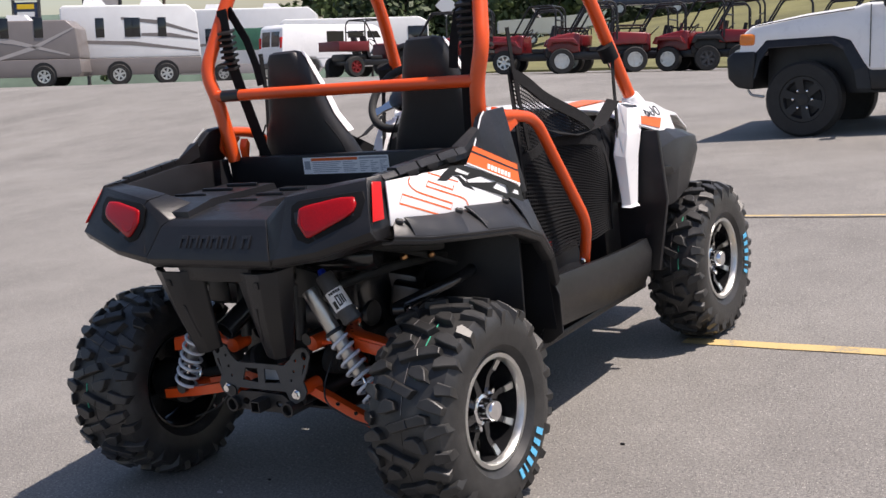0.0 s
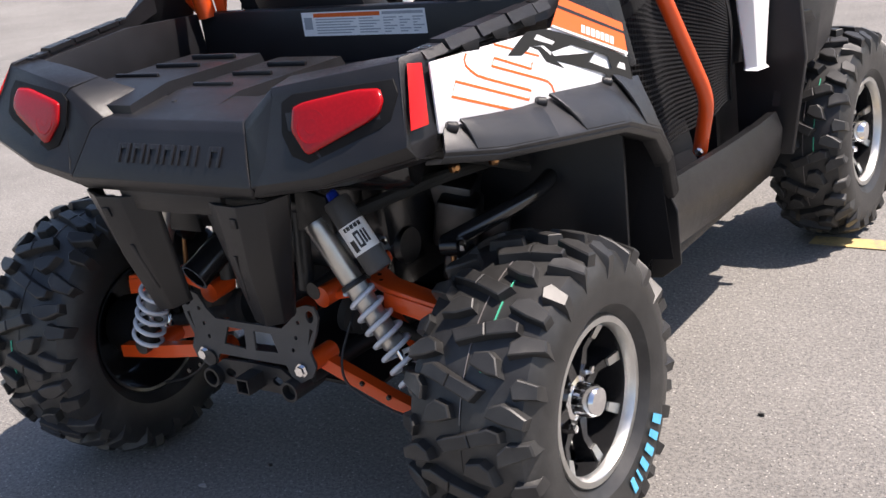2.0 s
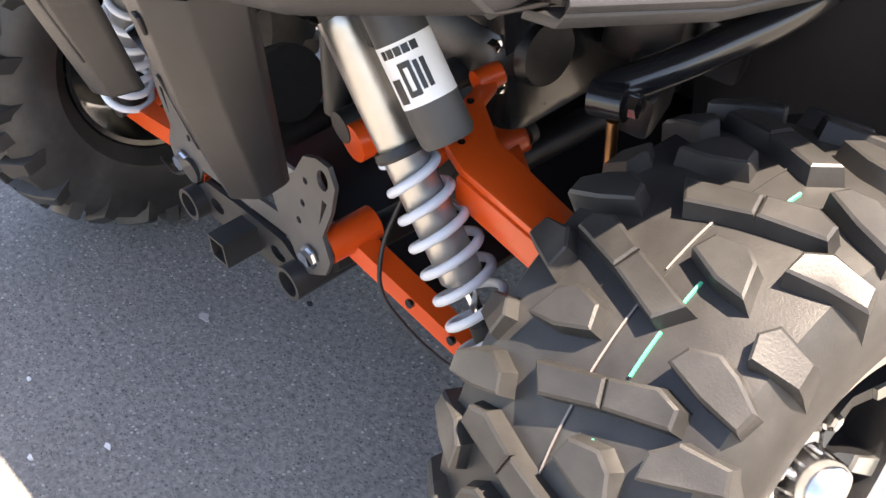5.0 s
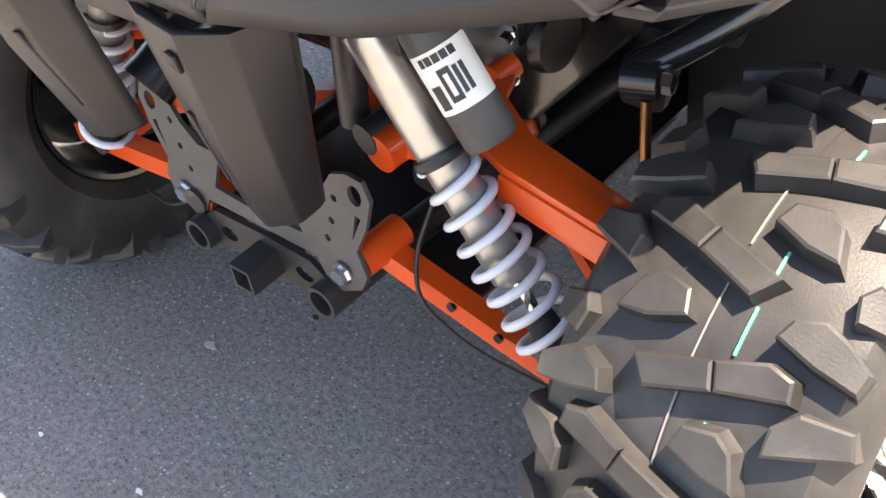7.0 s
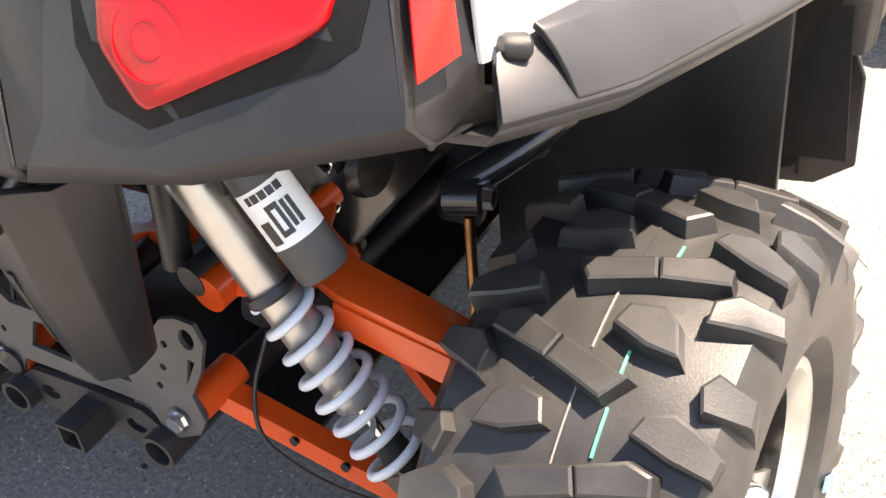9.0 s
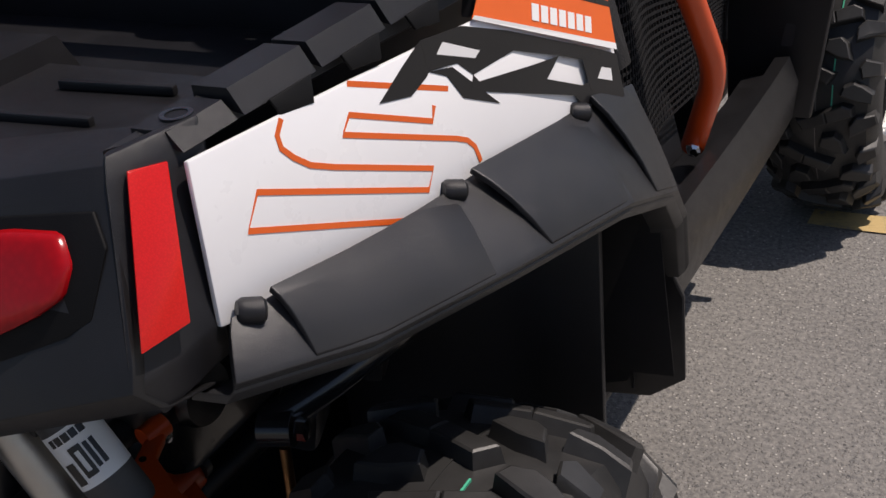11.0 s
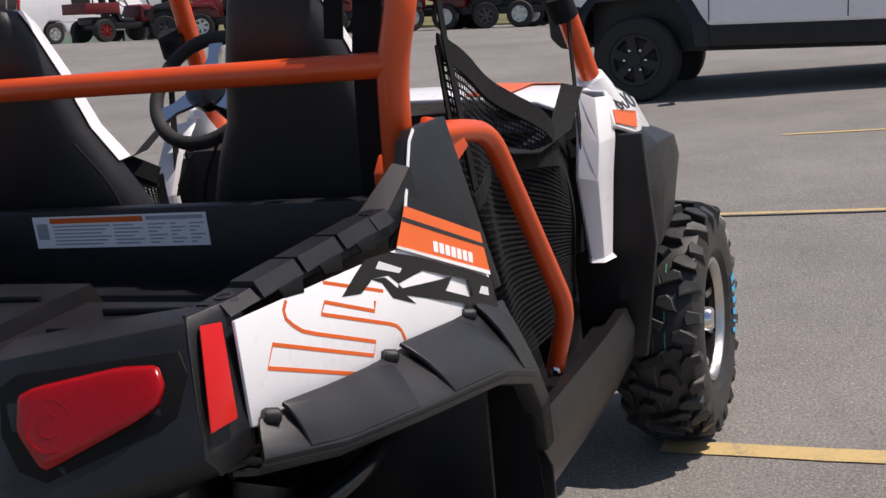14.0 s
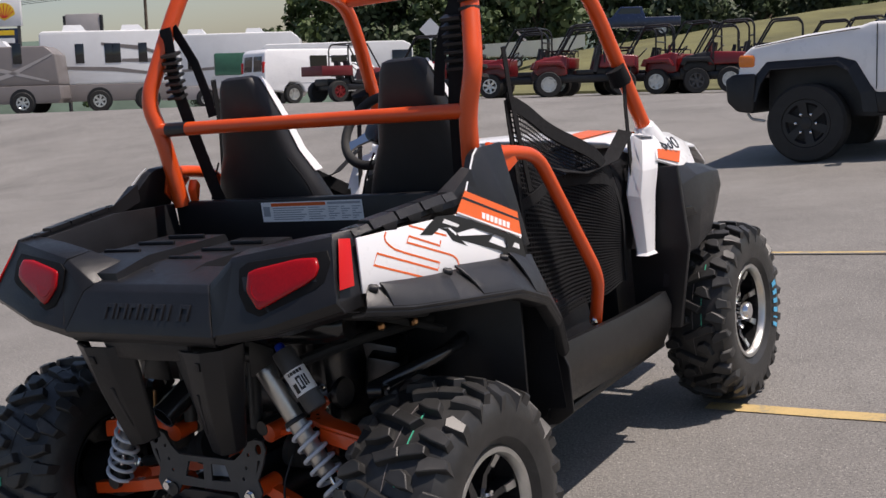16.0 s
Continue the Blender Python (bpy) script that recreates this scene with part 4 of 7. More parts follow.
PLATE_R = ((0.100, 0.486), (0.128, 0.508), (0.150, 0.538), (0.176, 0.547), (0.200, 0.545), (0.210, 0.522), (0.198, 0.482), (0.176, 0.440), (0.188, 0.408), (0.176, 0.384), (0.140, 0.366), (0.114, 0.378), (0.102, 0.402))
PLATE = tuple((-x, z) for x, z in PLATE_R) + tuple(PLATE_R[::-1])
HOLES = [ring2d(s * x, z, r, 12, e) for s in (1, -1) for x, z, r, e in ((0.186, 0.522, 0.011, 1.25), (0.140, 0.470, 0.005, 1), (0.128, 0.440, 0.005, 1), (0.150, 0.505, 0.005, 1))]
HOLES += [[(s * 0.182, 0.495), (s * 0.191, 0.492), (s * 0.172, 0.455)] for s in (1, -1)]
HOLES += [[(s * 0.014, 0.470), (s * 0.066, 0.470), (s * 0.082, 0.428), (s * 0.014, 0.424)] for s in (1, -1)]
bm = BM()
holed_plate(bm, PLATE, HOLES, lambda a, b_, c: (a, -0.172 + c + 0.10 * (b_ - 0.48), b_), 0.006)
frame_plate = part("frame_plate", bm, PLATE_STEEL, utv, "laser-cut grey steel rear frame plate")
for s in (1, -1):
    b = BM()
    lathe(b, (s * 0.148, -0.181, 0.398), (0, -1, 0), [(0, 0.017), (0.003, 0.017), (0.003, 0.012), (0.012, 0.012), (0.012, 0.0005)], 6)
    part("bolt", b, CHROME, frame_plate, smooth=20)
    b = BM()
    lathe(b, (s * 0.118, -0.205, 0.350), (0, 1, 0), [(0, 0.024), (0.10, 0.024), (0.10, 0.018), (0, 0.018)], 24, True)
    part("frame_tube", b, DARK_STEEL, frame_plate)
bm = BM()
for s in (1, -1):
    holed_plate(bm, [(s * 0.0, 0.330), (s * 0.12, 0.330), (s * 0.135, 0.360), (s * 0.09, 0.392), (s * 0.0, 0.395)], [ring2d(s * 0.072, 0.360, 0.016, 14, 0.7)], lambda a, b_, c: (a, -0.185 + c, b_), 0.008)
hitch = part("hitch_plate", bm, DARK_STEEL, utv, "black steel hitch receiver")
for dx, dz, sx, sz in ((0.0165, 0, 0.004, 0.037), (-0.0165, 0, 0.004, 0.037), (0, 0.0165, 0.029, 0.004), (0, -0.0165, 0.029, 0.004)):
    bm = BM()
    box(bm, (0.012 + dx, -0.192, 0.362 + dz), (sx, 0.09, sz))
    part("receiver_wall", bm, DARK_STEEL, hitch)
# number-tag sized bright sticker behind the plate
bm = BM()
slab(bm, [(-0.02, -0.146, 0.424), (0.075, -0.146, 0.428), (0.082, -0.140, 0.466), (-0.012, -0.140, 0.470)], (0, 0.004, 0))
part("frame_sticker", bm, DECAL_GREY, frame_plate)

bm = BM()
for s in (1, -1):
    tube(bm, [(s * 0.135, -0.15, 0.37), (s * 0.15, 0.25, 0.36), (s * 0.16, 0.9, 0.33)], 0.022, 12)
    tube(bm, [(s * 0.12, -0.09, 0.55), (s * 0.13, -0.06, 0.86), (s * 0.20, 0.3, 0.90)], 0.018, 12)
    tube(bm, [(s * 0.165, -0.12, 0.56), (s * 0.20, 0.2, 0.57), (s * 0.20, 0.45, 0.60)], 0.02, 12)
tube(bm, [(-0.24, -0.095, 0.75), (0.24, -0.095, 0.75)], 0.02, 12)
part("rear_frame", bm, DARK_STEEL, utv, "black tubular rear frame")

# exhaust tip and drive unit
bm = BM()
lathe(bm, (-0.056, -0.06, 0.688), (-0.16, -0.80, -0.42), [(0, 0.034), (0.16, 0.034), (0.18, 0.036), (0.18, 0.029), (0.02, 0.029)], 28)
part("exhaust_tip", bm, GLOSS_BLACK, utv, "black exhaust tip")
bm = BM()
lathe(bm, (0.16, 0.12, 0.585), (1, 0, 0.0), [(-0.30, 0.02), (-0.29, 0.075), (0.02, 0.078), (0.06, 0.075), (0.075, 0.066), (0.085, 0.045), (0.10, 0.040), (0.10, 0.0005)], 40)
gearcase = part("gearcase", bm, CAST, utv, "dull cast aluminium rear gearcase")
for i in range(7):
    a = 2 * math.pi * i / 7
    b = BM()
    lathe(b, (0.225, 0.12 + 0.064 * math.cos(a), 0.585 + 0.064 * math.sin(a)), (1, 0, 0), [(0, 0.008), (0.014, 0.008), (0.016, 0.0005)], 6)
    part("case_bolt", b, CHROME, gearcase, smooth=20)
for x, y, z, sx, sy, sz in ((0.30, 0.26, 0.60, 0.10, 0.09, 0.12), (0.24, 0.30, 0.66, 0.16, 0.12, 0.08), (0.33, 0.20, 0.52, 0.06, 0.08, 0.07), (0.36, 0.31, 0.555, 0.07, 0.05, 0.09)):
    b = BM()
    box(b, (x, y, z), (sx, sy, sz), (8, 14, 20), 0.012)
    part("casting", b, CAST, gearcase)
bm = BM()
box(bm, (0, 0.22, 0.66), (0.50, 0.32, 0.36), bev=0.03)
engine = part("engine", bm, GLOSS_BLACK, utv, "dark engine and drive under the bed")
for x0, y0, z0, r, ln in ((0.25, 0.02, 0.80, 0.05, 0.12), (-0.1, -0.02, 0.80, 0.06, 0.25), (0.20, 0.34, 0.76, 0.08, 0.14)):
    b = BM()
    lathe(b, (x0, y0, z0), (1, 0.2, 0), [(-ln, r * 0.8), (-ln + 0.02, r), (ln - 0.02, r), (ln, r * 0.8)], 24)
    part("engine_drum", b, GLOSS_BLACK, engine)
for i, (a, c, e) in enumerate((((0.26, 0.0, 0.84), (0.42, 0.12, 0.80), (0.44, 0.36, 0.70)), ((0.20, -0.05, 0.70), (0.33, 0.10, 0.74), (0.38, 0.40, 0.72)), ((0.30, -0.04, 0.86), (0.46, 0.0, 0.84), (0.50, 0.20, 0.80)))):
    b = BM()
    tube(b, [a, c, e], 0.011 + 0.004 * i, 10, 0.1)
    part("hose", b, RUBBER_DARK, engine)
for p in ((0.34, 0.02, 0.80), (0.42, 0.10, 0.78), (0.30, 0.14, 0.73), (0.44, 0.22, 0.76)):
    b = BM()
    lathe(b, p, (0.9, -0.4, 0.1), [(0, 0.012), (0.014, 0.012), (0.018, 0.006), (0.018, 0.0005)], 6)
    part("bolt", b, BRASS, engine, "yellow-plated bolt", 20)


# made-up drum, added to close off lit ground between the guards
b = BM()
lathe(b, (-0.38, 0.06, 0.70), (1, 0.05, 0), [(0, 0.05), (0.02, 0.085), (0.26, 0.085), (0.28, 0.05)], 28)
part("gap_drum", b, DARK_STEEL, engine, "dark steel drum added to hide a bright gap")


def tank(bm):
    box(bm, (0.45, 0.455, 0.55), (0.24, 0.10, 0.30), bev=0.03)


both_sides("side_tank", tank, GLOSS_BLACK, utv, "black moulded tank behind the seat")

# --- rear suspension, built for the right and mirrored ---
SH_A, SH_B = Vector((0.213, -0.128, 0.724)), Vector((0.420, -0.125, 0.381))
SH_D = (SH_B - SH_A).normalized()
RES_C = Vector((0.314, -0.112, 0.694)) - SH_D * 0.018


def shock_at(s):
    return SH_A + SH_D * s


def arm_leg(bm, a, b_):
    a, b_ = Vector(a), Vector(b_)
    side = Vector((0, 0.014, 0))
    up = Vector((0, 0, 0.016))
    loft(bm, [[p - side - up, p + side - up, p + side + up, p - side + up] for p in (a, a.lerp(b_, 0.5) + Vector((0, 0, -0.004)), b_)])
    bevel_all(bm, 0.004, 2)


def lower_arm(bm):
    arm_leg(bm, (0.166, -0.128, 0.404), (0.460, -0.070, 0.243))


def upper_arm(bm):
    slab(bm, [(0.238, 0.020, 0.568), (0.232, 0.048, 0.567), (0.252, 0.042, 0.566), (0.268, 0.006, 0.566), (0.330, -0.028, 0.558), (0.476, -0.048, 0.537), (0.482, -0.100, 0.539), (0.342, -0.092, 0.560), (0.288, -0.074, 0.567), (0.258, -0.030, 0.569)], (0.002, 0.001, 0.014), 0.003)


for s, tag in ((1, "right"), (-1, "left")):
    if s < 0:
        # the left unit hangs more upright
        SH_A, SH_B = Vector((0.262, -0.112, 0.760)), Vector((0.424, -0.132, 0.404))
        SH_D = (SH_B - SH_A).normalized()
    def side_part(name, build, mat, parent=utv, label="", smooth=35, s=s):
        b = BM()
        build(b)
        if s < 0:
            mirror_x(b)
            bmesh.ops.translate(b, vec=(0.035, -0.01, -0.022), verts=b.verts)
        return part(name, b, mat, parent, label, smooth)

    la = side_part("lower_arm", lower_arm if s > 0 else lambda b: arm_leg(b, (0.176, -0.138, 0.420), (0.545, -0.110, 0.352)), ORANGE, utv, "orange boxed steel lower suspension arm")
    ua = side_part("upper_arm", upper_arm, ORANGE, utv, "orange plate upper suspension arm")
    side_part("arm_leg", lambda b: arm_leg(b, (0.162, 0.130, 0.400), (0.470, 0.000, 0.245 if s > 0 else 0.36)), ORANGE, la)
    side_part("pivot_sleeve", lambda b: cyl(b, (0.164, -0.168, 0.412), (0.168, -0.098, 0.414), 0.022), ORANGE, la)
    side_part("pivot_sleeve", lambda b: cyl(b, (0.150, 0.100, 0.402), (0.150, 0.160, 0.402), 0.026), ORANGE, la)
    side_part("outer_sleeve", lambda b: cyl(b, (0.465, -0.085, 0.245 if s > 0 else 0.365), (0.465, 0.02, 0.245 if s > 0 else 0.365), 0.024), ORANGE, la)
    side_part("arm_leg", lambda b: slab(b, [(0.178, -0.105, 0.532), (0.182, -0.065, 0.548), (0.300, -0.050, 0.560), (0.302, -0.092, 0.552)], (0, 0.004, 0.018), 0.004), ORANGE, ua)
    side_part("arm_web", lambda b: slab(b, [(0.335, -0.100, 0.532), (0.480, -0.108, 0.508), (0.482, -0.103, 0.545), (0.338, -0.096, 0.566)], (0, 0.008, 0), 0.003), ORANGE, ua)
    side_part("pivot_sleeve", lambda b: cyl(b, (0.185, -0.120, 0.548), (0.190, -0.050, 0.550), 0.024), ORANGE, ua)
    side_part("pivot_sleeve", lambda b: cyl(b, (0.232, 0.028, 0.577), (0.238, 0.060, 0.580), 0.015), ORANGE, ua)
    # solid black discs paint the dark inside of the arm holes
    for p in ((0.262, -0.1225, 0.356), (0.320, -0.111, 0.326)):
        side_part("hole_shade", lambda b, p=p: lathe(b, p, (0, -1, 0.1), [(0, 0.006), (0.0055, 0.006), (0.0055, 0.0005)], 12), GLOSS_BLACK, la)
    for p in ((0.309, -0.061, 0.5765), (0.290, -0.040, 0.5795), (0.262, -0.006, 0.5820)):
        side_part("hole_shade", lambda b, p=p: lathe(b, p, (0.15, 0.02, 1), [(-0.004, 0.0045), (0.0012, 0.0045), (0.0012, 0.0005)], 10), GLOSS_BLACK, ua)
    for y in (-0.170, 0.163):
        side_part("bushing", lambda b, y=y: cyl(b, (0.164, y - 0.006, 0.412), (0.164, y + 0.006, 0.412), 0.018), DARK_STEEL, la)
    side_part("ball_joint", lambda b: lathe(b, (0.48, -0.01, 0.235 if s > 0 else 0.33), (0, 0, 1), [(0, 0.02), (0.07, 0.026), (0.09, 0.016)], 18), CHROME, la)
    side_part("knuckle", lambda b: box(b, (0.515, 0, 0.41), (0.05, 0.10, 0.22), bev=0.02), CAST, utv, "cast knuckle")
    # coil-over shock
    sh = side_part("shock_absorber", lambda b: lathe(b, SH_A, SH_D, [(0, 0.016), (0.0, 0.024), (0.012, 0.025), (0.014, 0.0242), (0.302, 0.0242), (0.308, 0.020), (0.310, 0.0005)], 32), SHOCK_BODY, utv, "silver coil-over shock absorber with pale grey spring")
    side_part("damper_rod", lambda b: cyl(b, shock_at(0.305), shock_at(0.392), 0.007), CHROME, sh)
    side_part("preload_ring", lambda b: lathe(b, shock_at(0.146), SH_D, [(0, 0.024), (0, 0.029), (0.008, 0.031), (0.012, 0.029), (0.012, 0.024)], 32, True), DARK_STEEL, sh)
    side_part("bump_stop", lambda b: lathe(b, shock_at(0.352), SH_D, [(0, 0.010), (0.008, 0.017), (0.030, 0.019), (0.042, 0.022)], 20), RUBBER_DARK, sh)
    side_part("lower_eye", lambda b: cyl(b, shock_at(0.405) + Vector((0, -0.02, 0)), shock_at(0.405) + Vector((0, 0.025, 0)), 0.020), CAST, sh)

    def coil(b):
        u, w, d = frame_of(SH_D)
        pts = []
        turns, n = 7.4, 220
        for i in range(n + 1):
            t = i / n
            a = 2 * math.pi * turns * t
            soft = min(1, t * turns, (1 - t) * turns)
            ln = 0.160 + (0.396 - 0.160) * t
            r = 0.0275 + 0.0080 * min(1, t * 2.2)
            pts.append(SH_A + d * ln + (u * math.cos(a) + w * math.sin(a)) * r)
        tube(b, pts, 0.0056, 10, 0)
    side_part("coil_spring", coil, SPRING_PAINT, sh, "pale grey painted coil spring", 60)
    res0, res1 = RES_C - SH_D * 0.075, RES_C + SH_D * 0.100
    rv = side_part("reservoir", lambda b: lathe(b, res0, SH_D, [(0, 0.010), (0.002, 0.026), (0.01, 0.029), (0.165, 0.029), (0.172, 0.026), (0.175, 0.0005)], 32), PLATE_STEEL, sh, "dark anodised shock reservoir")
    side_part("reservoir_band", lambda b: lathe(b, res0 + SH_D * 0.060, SH_D, [(0, 0.0294), (0.066, 0.0294), (0.066, 0.0290), (0, 0.0290)], 40, True), DECAL_WHITE, sh, "white reservoir sticker with black shapes")
    side_part("reservoir_cap", lambda b: lathe(b, res0 - SH_D * 0.018, SH_D, [(0, 0.008), (0.004, 0.012), (0.018, 0.014)], 16), BLUE_CAP, sh, "blue valve cap")
    # plain shapes in place of the maker's mark on the sticker
    uu = (Vector((0.55, -0.80, 0.28)) - SH_D * Vector((0.55, -0.80, 0.28)).dot(SH_D)).normalized()
    vv = SH_D.cross(uu).normalized()

    def band_shape(b, a0, a1, l0, l1):
        rows = []
        for l in (l0, l1):
            rows.append([res0 + SH_D * (0.060 + l) + (uu * math.cos(a) + vv * math.sin(a)) * 0.0297 for a in np.linspace(a0, a1, 6)])
        shell(b, rows, (uu * 0.0003)[:])
    for a0, a1, l0, l1 in ((-0.75, -0.50, 0.004, 0.013), (-0.45, -0.20, 0.004, 0.013), (-0.15, 0.10, 0.004, 0.013), (0.15, 0.40, 0.004, 0.013), (0.45, 0.65, 0.004, 0.013),
                           (-0.75, -0.58, 0.022, 0.052), (-0.50, -0.34, 0.022, 0.052), (-0.26, 0.20, 0.020, 0.026), (-0.26, 0.20, 0.050, 0.056), (-0.26, -0.12, 0.026, 0.050), (0.06, 0.20, 0.026, 0.050), (0.34, 0.75, 0.034, 0.060)):
        side_part("sticker_shape", lambda b, q=(a0, a1, l0, l1): band_shape(b, *q), DECAL_BLACK, sh, "", 60)
    side_part("mount_bracket", lambda b: slab(b, [(0.16, -0.125, 0.70), (0.26, -0.125, 0.70), (0.25, -0.125, 0.78), (0.17, -0.125, 0.80)], (0, 0.012, 0), 0.003), DARK_STEEL, utv)
    # radius rod, link and brake hose
    ra = side_part("radius_arm", lambda b: tube(b, [(0.405, 0.055, 0.625), (0.45, 0.12, 0.645), (0.50, 0.30, 0.665), (0.44, 0.52, 0.67)], 0.020, 12, 0.08), GLOSS_BLACK, utv, "gloss black anti-roll bar arm")
    side_part("arm_end", lambda b: cyl(b, (0.400, 0.048, 0.622), (0.436, 0.060, 0.622), 0.021), GLOSS_BLACK, ra)
    side_part("arm_bolt", lambda b: lathe(b, (0.440, 0.060, 0.622), (1, 0.2, 0), [(0, 0.013), (0.012, 0.013), (0.014, 0.0005)], 6), CHROME, ra, "", 20)
    side_part("sway_link", lambda b: cyl(b, (0.425, 0.050, 0.60), (0.430, 0.030, 0.47), 0.0065, seg=12), BRASS, utv, "yellow-plated sway-bar link rod")
    side_part("drive_boot", lambda b: lathe(b, (0.16, 0.0, 0.47), (1, 0, -0.25), [(0, 0.055), (0.02, 0.055), (0.03, 0.045), (0.04, 0.050), (0.05, 0.038), (0.06, 0.043), (0.07, 0.030), (0.08, 0.034), (0.10, 0.016), (0.33, 0.016)], 24), RUBBER_DARK, utv, "black ribbed drive-shaft boot")
    side_part("brake_hose", lambda b: tube(b, [(0.225, -0.085, 0.48), (0.212, -0.120, 0.415), (0.228, -0.146, 0.366), (0.30, -0.142, 0.322), (0.43, -0.105, 0.272)], 0.0029, 8, 0.06), DARK_STEEL, utv, "thin black brake hose")

# made-up panels that block sun under the drive unit and behind the wheels
bm = BM()
box(bm, (0, 0.42, 0.315), (0.50, 0.98, 0.010), bev=0.003)
part("belly_blocker", bm, PLASTIC, utv, "added black panel keeping sun off the ground below")


def side_blocker(bm):
    slab(bm, [(0.26, 0.37, 0.22), (0.64, 0.41, 0.22), (0.66, 0.42, 0.84), (0.28, 0.38, 0.88)], (0, 0.012, 0), 0.003)


both_sides("inner_blocker", side_blocker, PLASTIC, utv, "added black panel hiding lit ground behind the suspension")

# --- roll cage ---
CAGE_R = 0.0255
POST = [(0.548, 0.425, 1.06), (0.572, 0.408, 1.290), (0.610, 0.405, 1.400), (0.556, 0.520, 1.65), (0.515, 0.60, 1.80), (0.500, 0.75, 1.80), (0.478, 1.275, 1.660), (0.506, 1.370, 1.518), (0.565, 1.545, 1.09), (0.575, 1.60, 1.00)]


for s in (1, -1):
    b = BM()
    tube(b, [(s * x if s > 0 or y < 1.0 else -x + 0.035, y, z) for x, y, z in POST], CAGE_R, 18, 0.10, 8)
    part("cage_hoop", b, ORANGE, utv, "orange tubular roll-cage side hoop", 60)
for y, x, z, nm in ((0.405, 0.575, 1.290, "cage_cross_bar"), (0.62, 0.50, 1.82, "cage_cross_bar"), (1.285, 0.470, 1.650, "cage_cross_bar")):
    b = BM()
    tube(b, [(-x, y, z + (0.018 if y < 0.5 else 0)), (x, y, z)], 0.021, 16, 0)
    cb = part(nm, b, ORANGE, utv, "orange roll-cage cross bar", 60)
    if y < 0.5:
        b = BM()
        lathe(b, (-0.535, y, z + 0.017), (1, 0, -0.016), [(0, 0.0222), (0.085, 0.0222), (0.085, 0.0212), (0, 0.0212)], 20, True)
        part("tape_wrap", b, DECAL_BLACK, cb, "black sticker wrapped round the bar")


def side_bar(bm):
    tube(bm, [(0.600, 0.440, 1.168), (0.612, 0.540, 1.158), (0.620, 0.670, 1.130), (0.650, 0.915, 0.716), (0.584, 0.992, 0.552)], 0.0195, 16, 0.06, 8)


for s, sb in zip((1, -1), both_sides("side_bar", side_bar, ORANGE, utv, "orange tubular hip bar", 60)):
    b = BM()
    slab(b, [(0.585, 0.40, 1.11), (0.595, 0.44, 1.20), (0.612, 0.52, 1.175), (0.618, 0.545, 1.13), (0.606, 0.49, 1.10), (0.60, 0.45, 1.06)], (0.012, 0, 0), 0.003)
    part("bar_bracket", b if s > 0 else mirror_x(b), ORANGE, sb)
    b = BM()
    lathe(b, (0.592, 0.972, 0.562), (0.3, -1, 0), [(0, 0.012), (0.02, 0.012), (0.024, 0.006), (0.024, 0.0005)], 6)
    part("bar_bolt", b if s > 0 else mirror_x(b), CHROME, sb, "", 20)
    b = BM()
    slab(b, [(0.530, 0.445, 1.06), (0.535, 0.47, 1.12), (0.537, 0.46, 1.14), (0.532, 0.44, 1.11)], (-0.035, 0, 0), 0.003)
    part("belt_bracket", b if s > 0 else mirror_x(b), ORANGE, sb)

# --- cab ---
# made-up panel, stops sun falling between the seats and the bed
bm = BM()
slab(bm, [(-0.545, 0.458, 0.33), (0.545, 0.458, 0.33), (0.545, 0.458, 1.035), (-0.545, 0.458, 1.035)], (0, 0.052, 0), 0.004)
part("seat_gap_blocker", bm, PLASTIC, utv, "added black panel blocking sun behind the seats")
bm = BM()
box(bm, (0, 1.02, 0.33), (1.16, 1.0, 0.03), bev=0.01)
part("cab_floor", bm, PLASTIC, utv, "black plastic cab floor")


def rocker(bm):
    rows = []
    for y, zt, xo in ((0.535, 0.596, 0.672), (0.70, 0.580, 0.664), (1.05, 0.552, 0.652), (1.30, 0.538, 0.644), (1.45, 0.536, 0.640)):
        rows.append([(0.50, y, zt - 0.12), (0.54, y, zt - 0.052), (xo - 0.10, y, zt - 0.046), (xo - 0.052, y, zt - 0.040), (xo - 0.040, y, zt - 0.004), (xo - 0.012, y, zt), (xo + 0.006, y, zt - 0.05), (xo - 0.004, y, zt - 0.125), (xo - 0.040, y, zt - 0.192), (0.50, y, zt - 0.235)])
    loft(bm, rows)
    bevel_all(bm, 0.006, 2, 30)


for s, rk in zip((1, -1), both_sides("rocker_panel", rocker, GREY_PLASTIC, utv, "dark grey moulded rocker panel")):
    for i in range(5):
        b = BM()
        y = 0.64 + i * 0.055
        box(b, (0.590, y, 0.548 - i * 0.004), (0.05, 0.02, 0.02), (0, 0, 25), 0.004)
        part("step_tread", b if s > 0 else mirror_x(b), PLASTIC, rk)


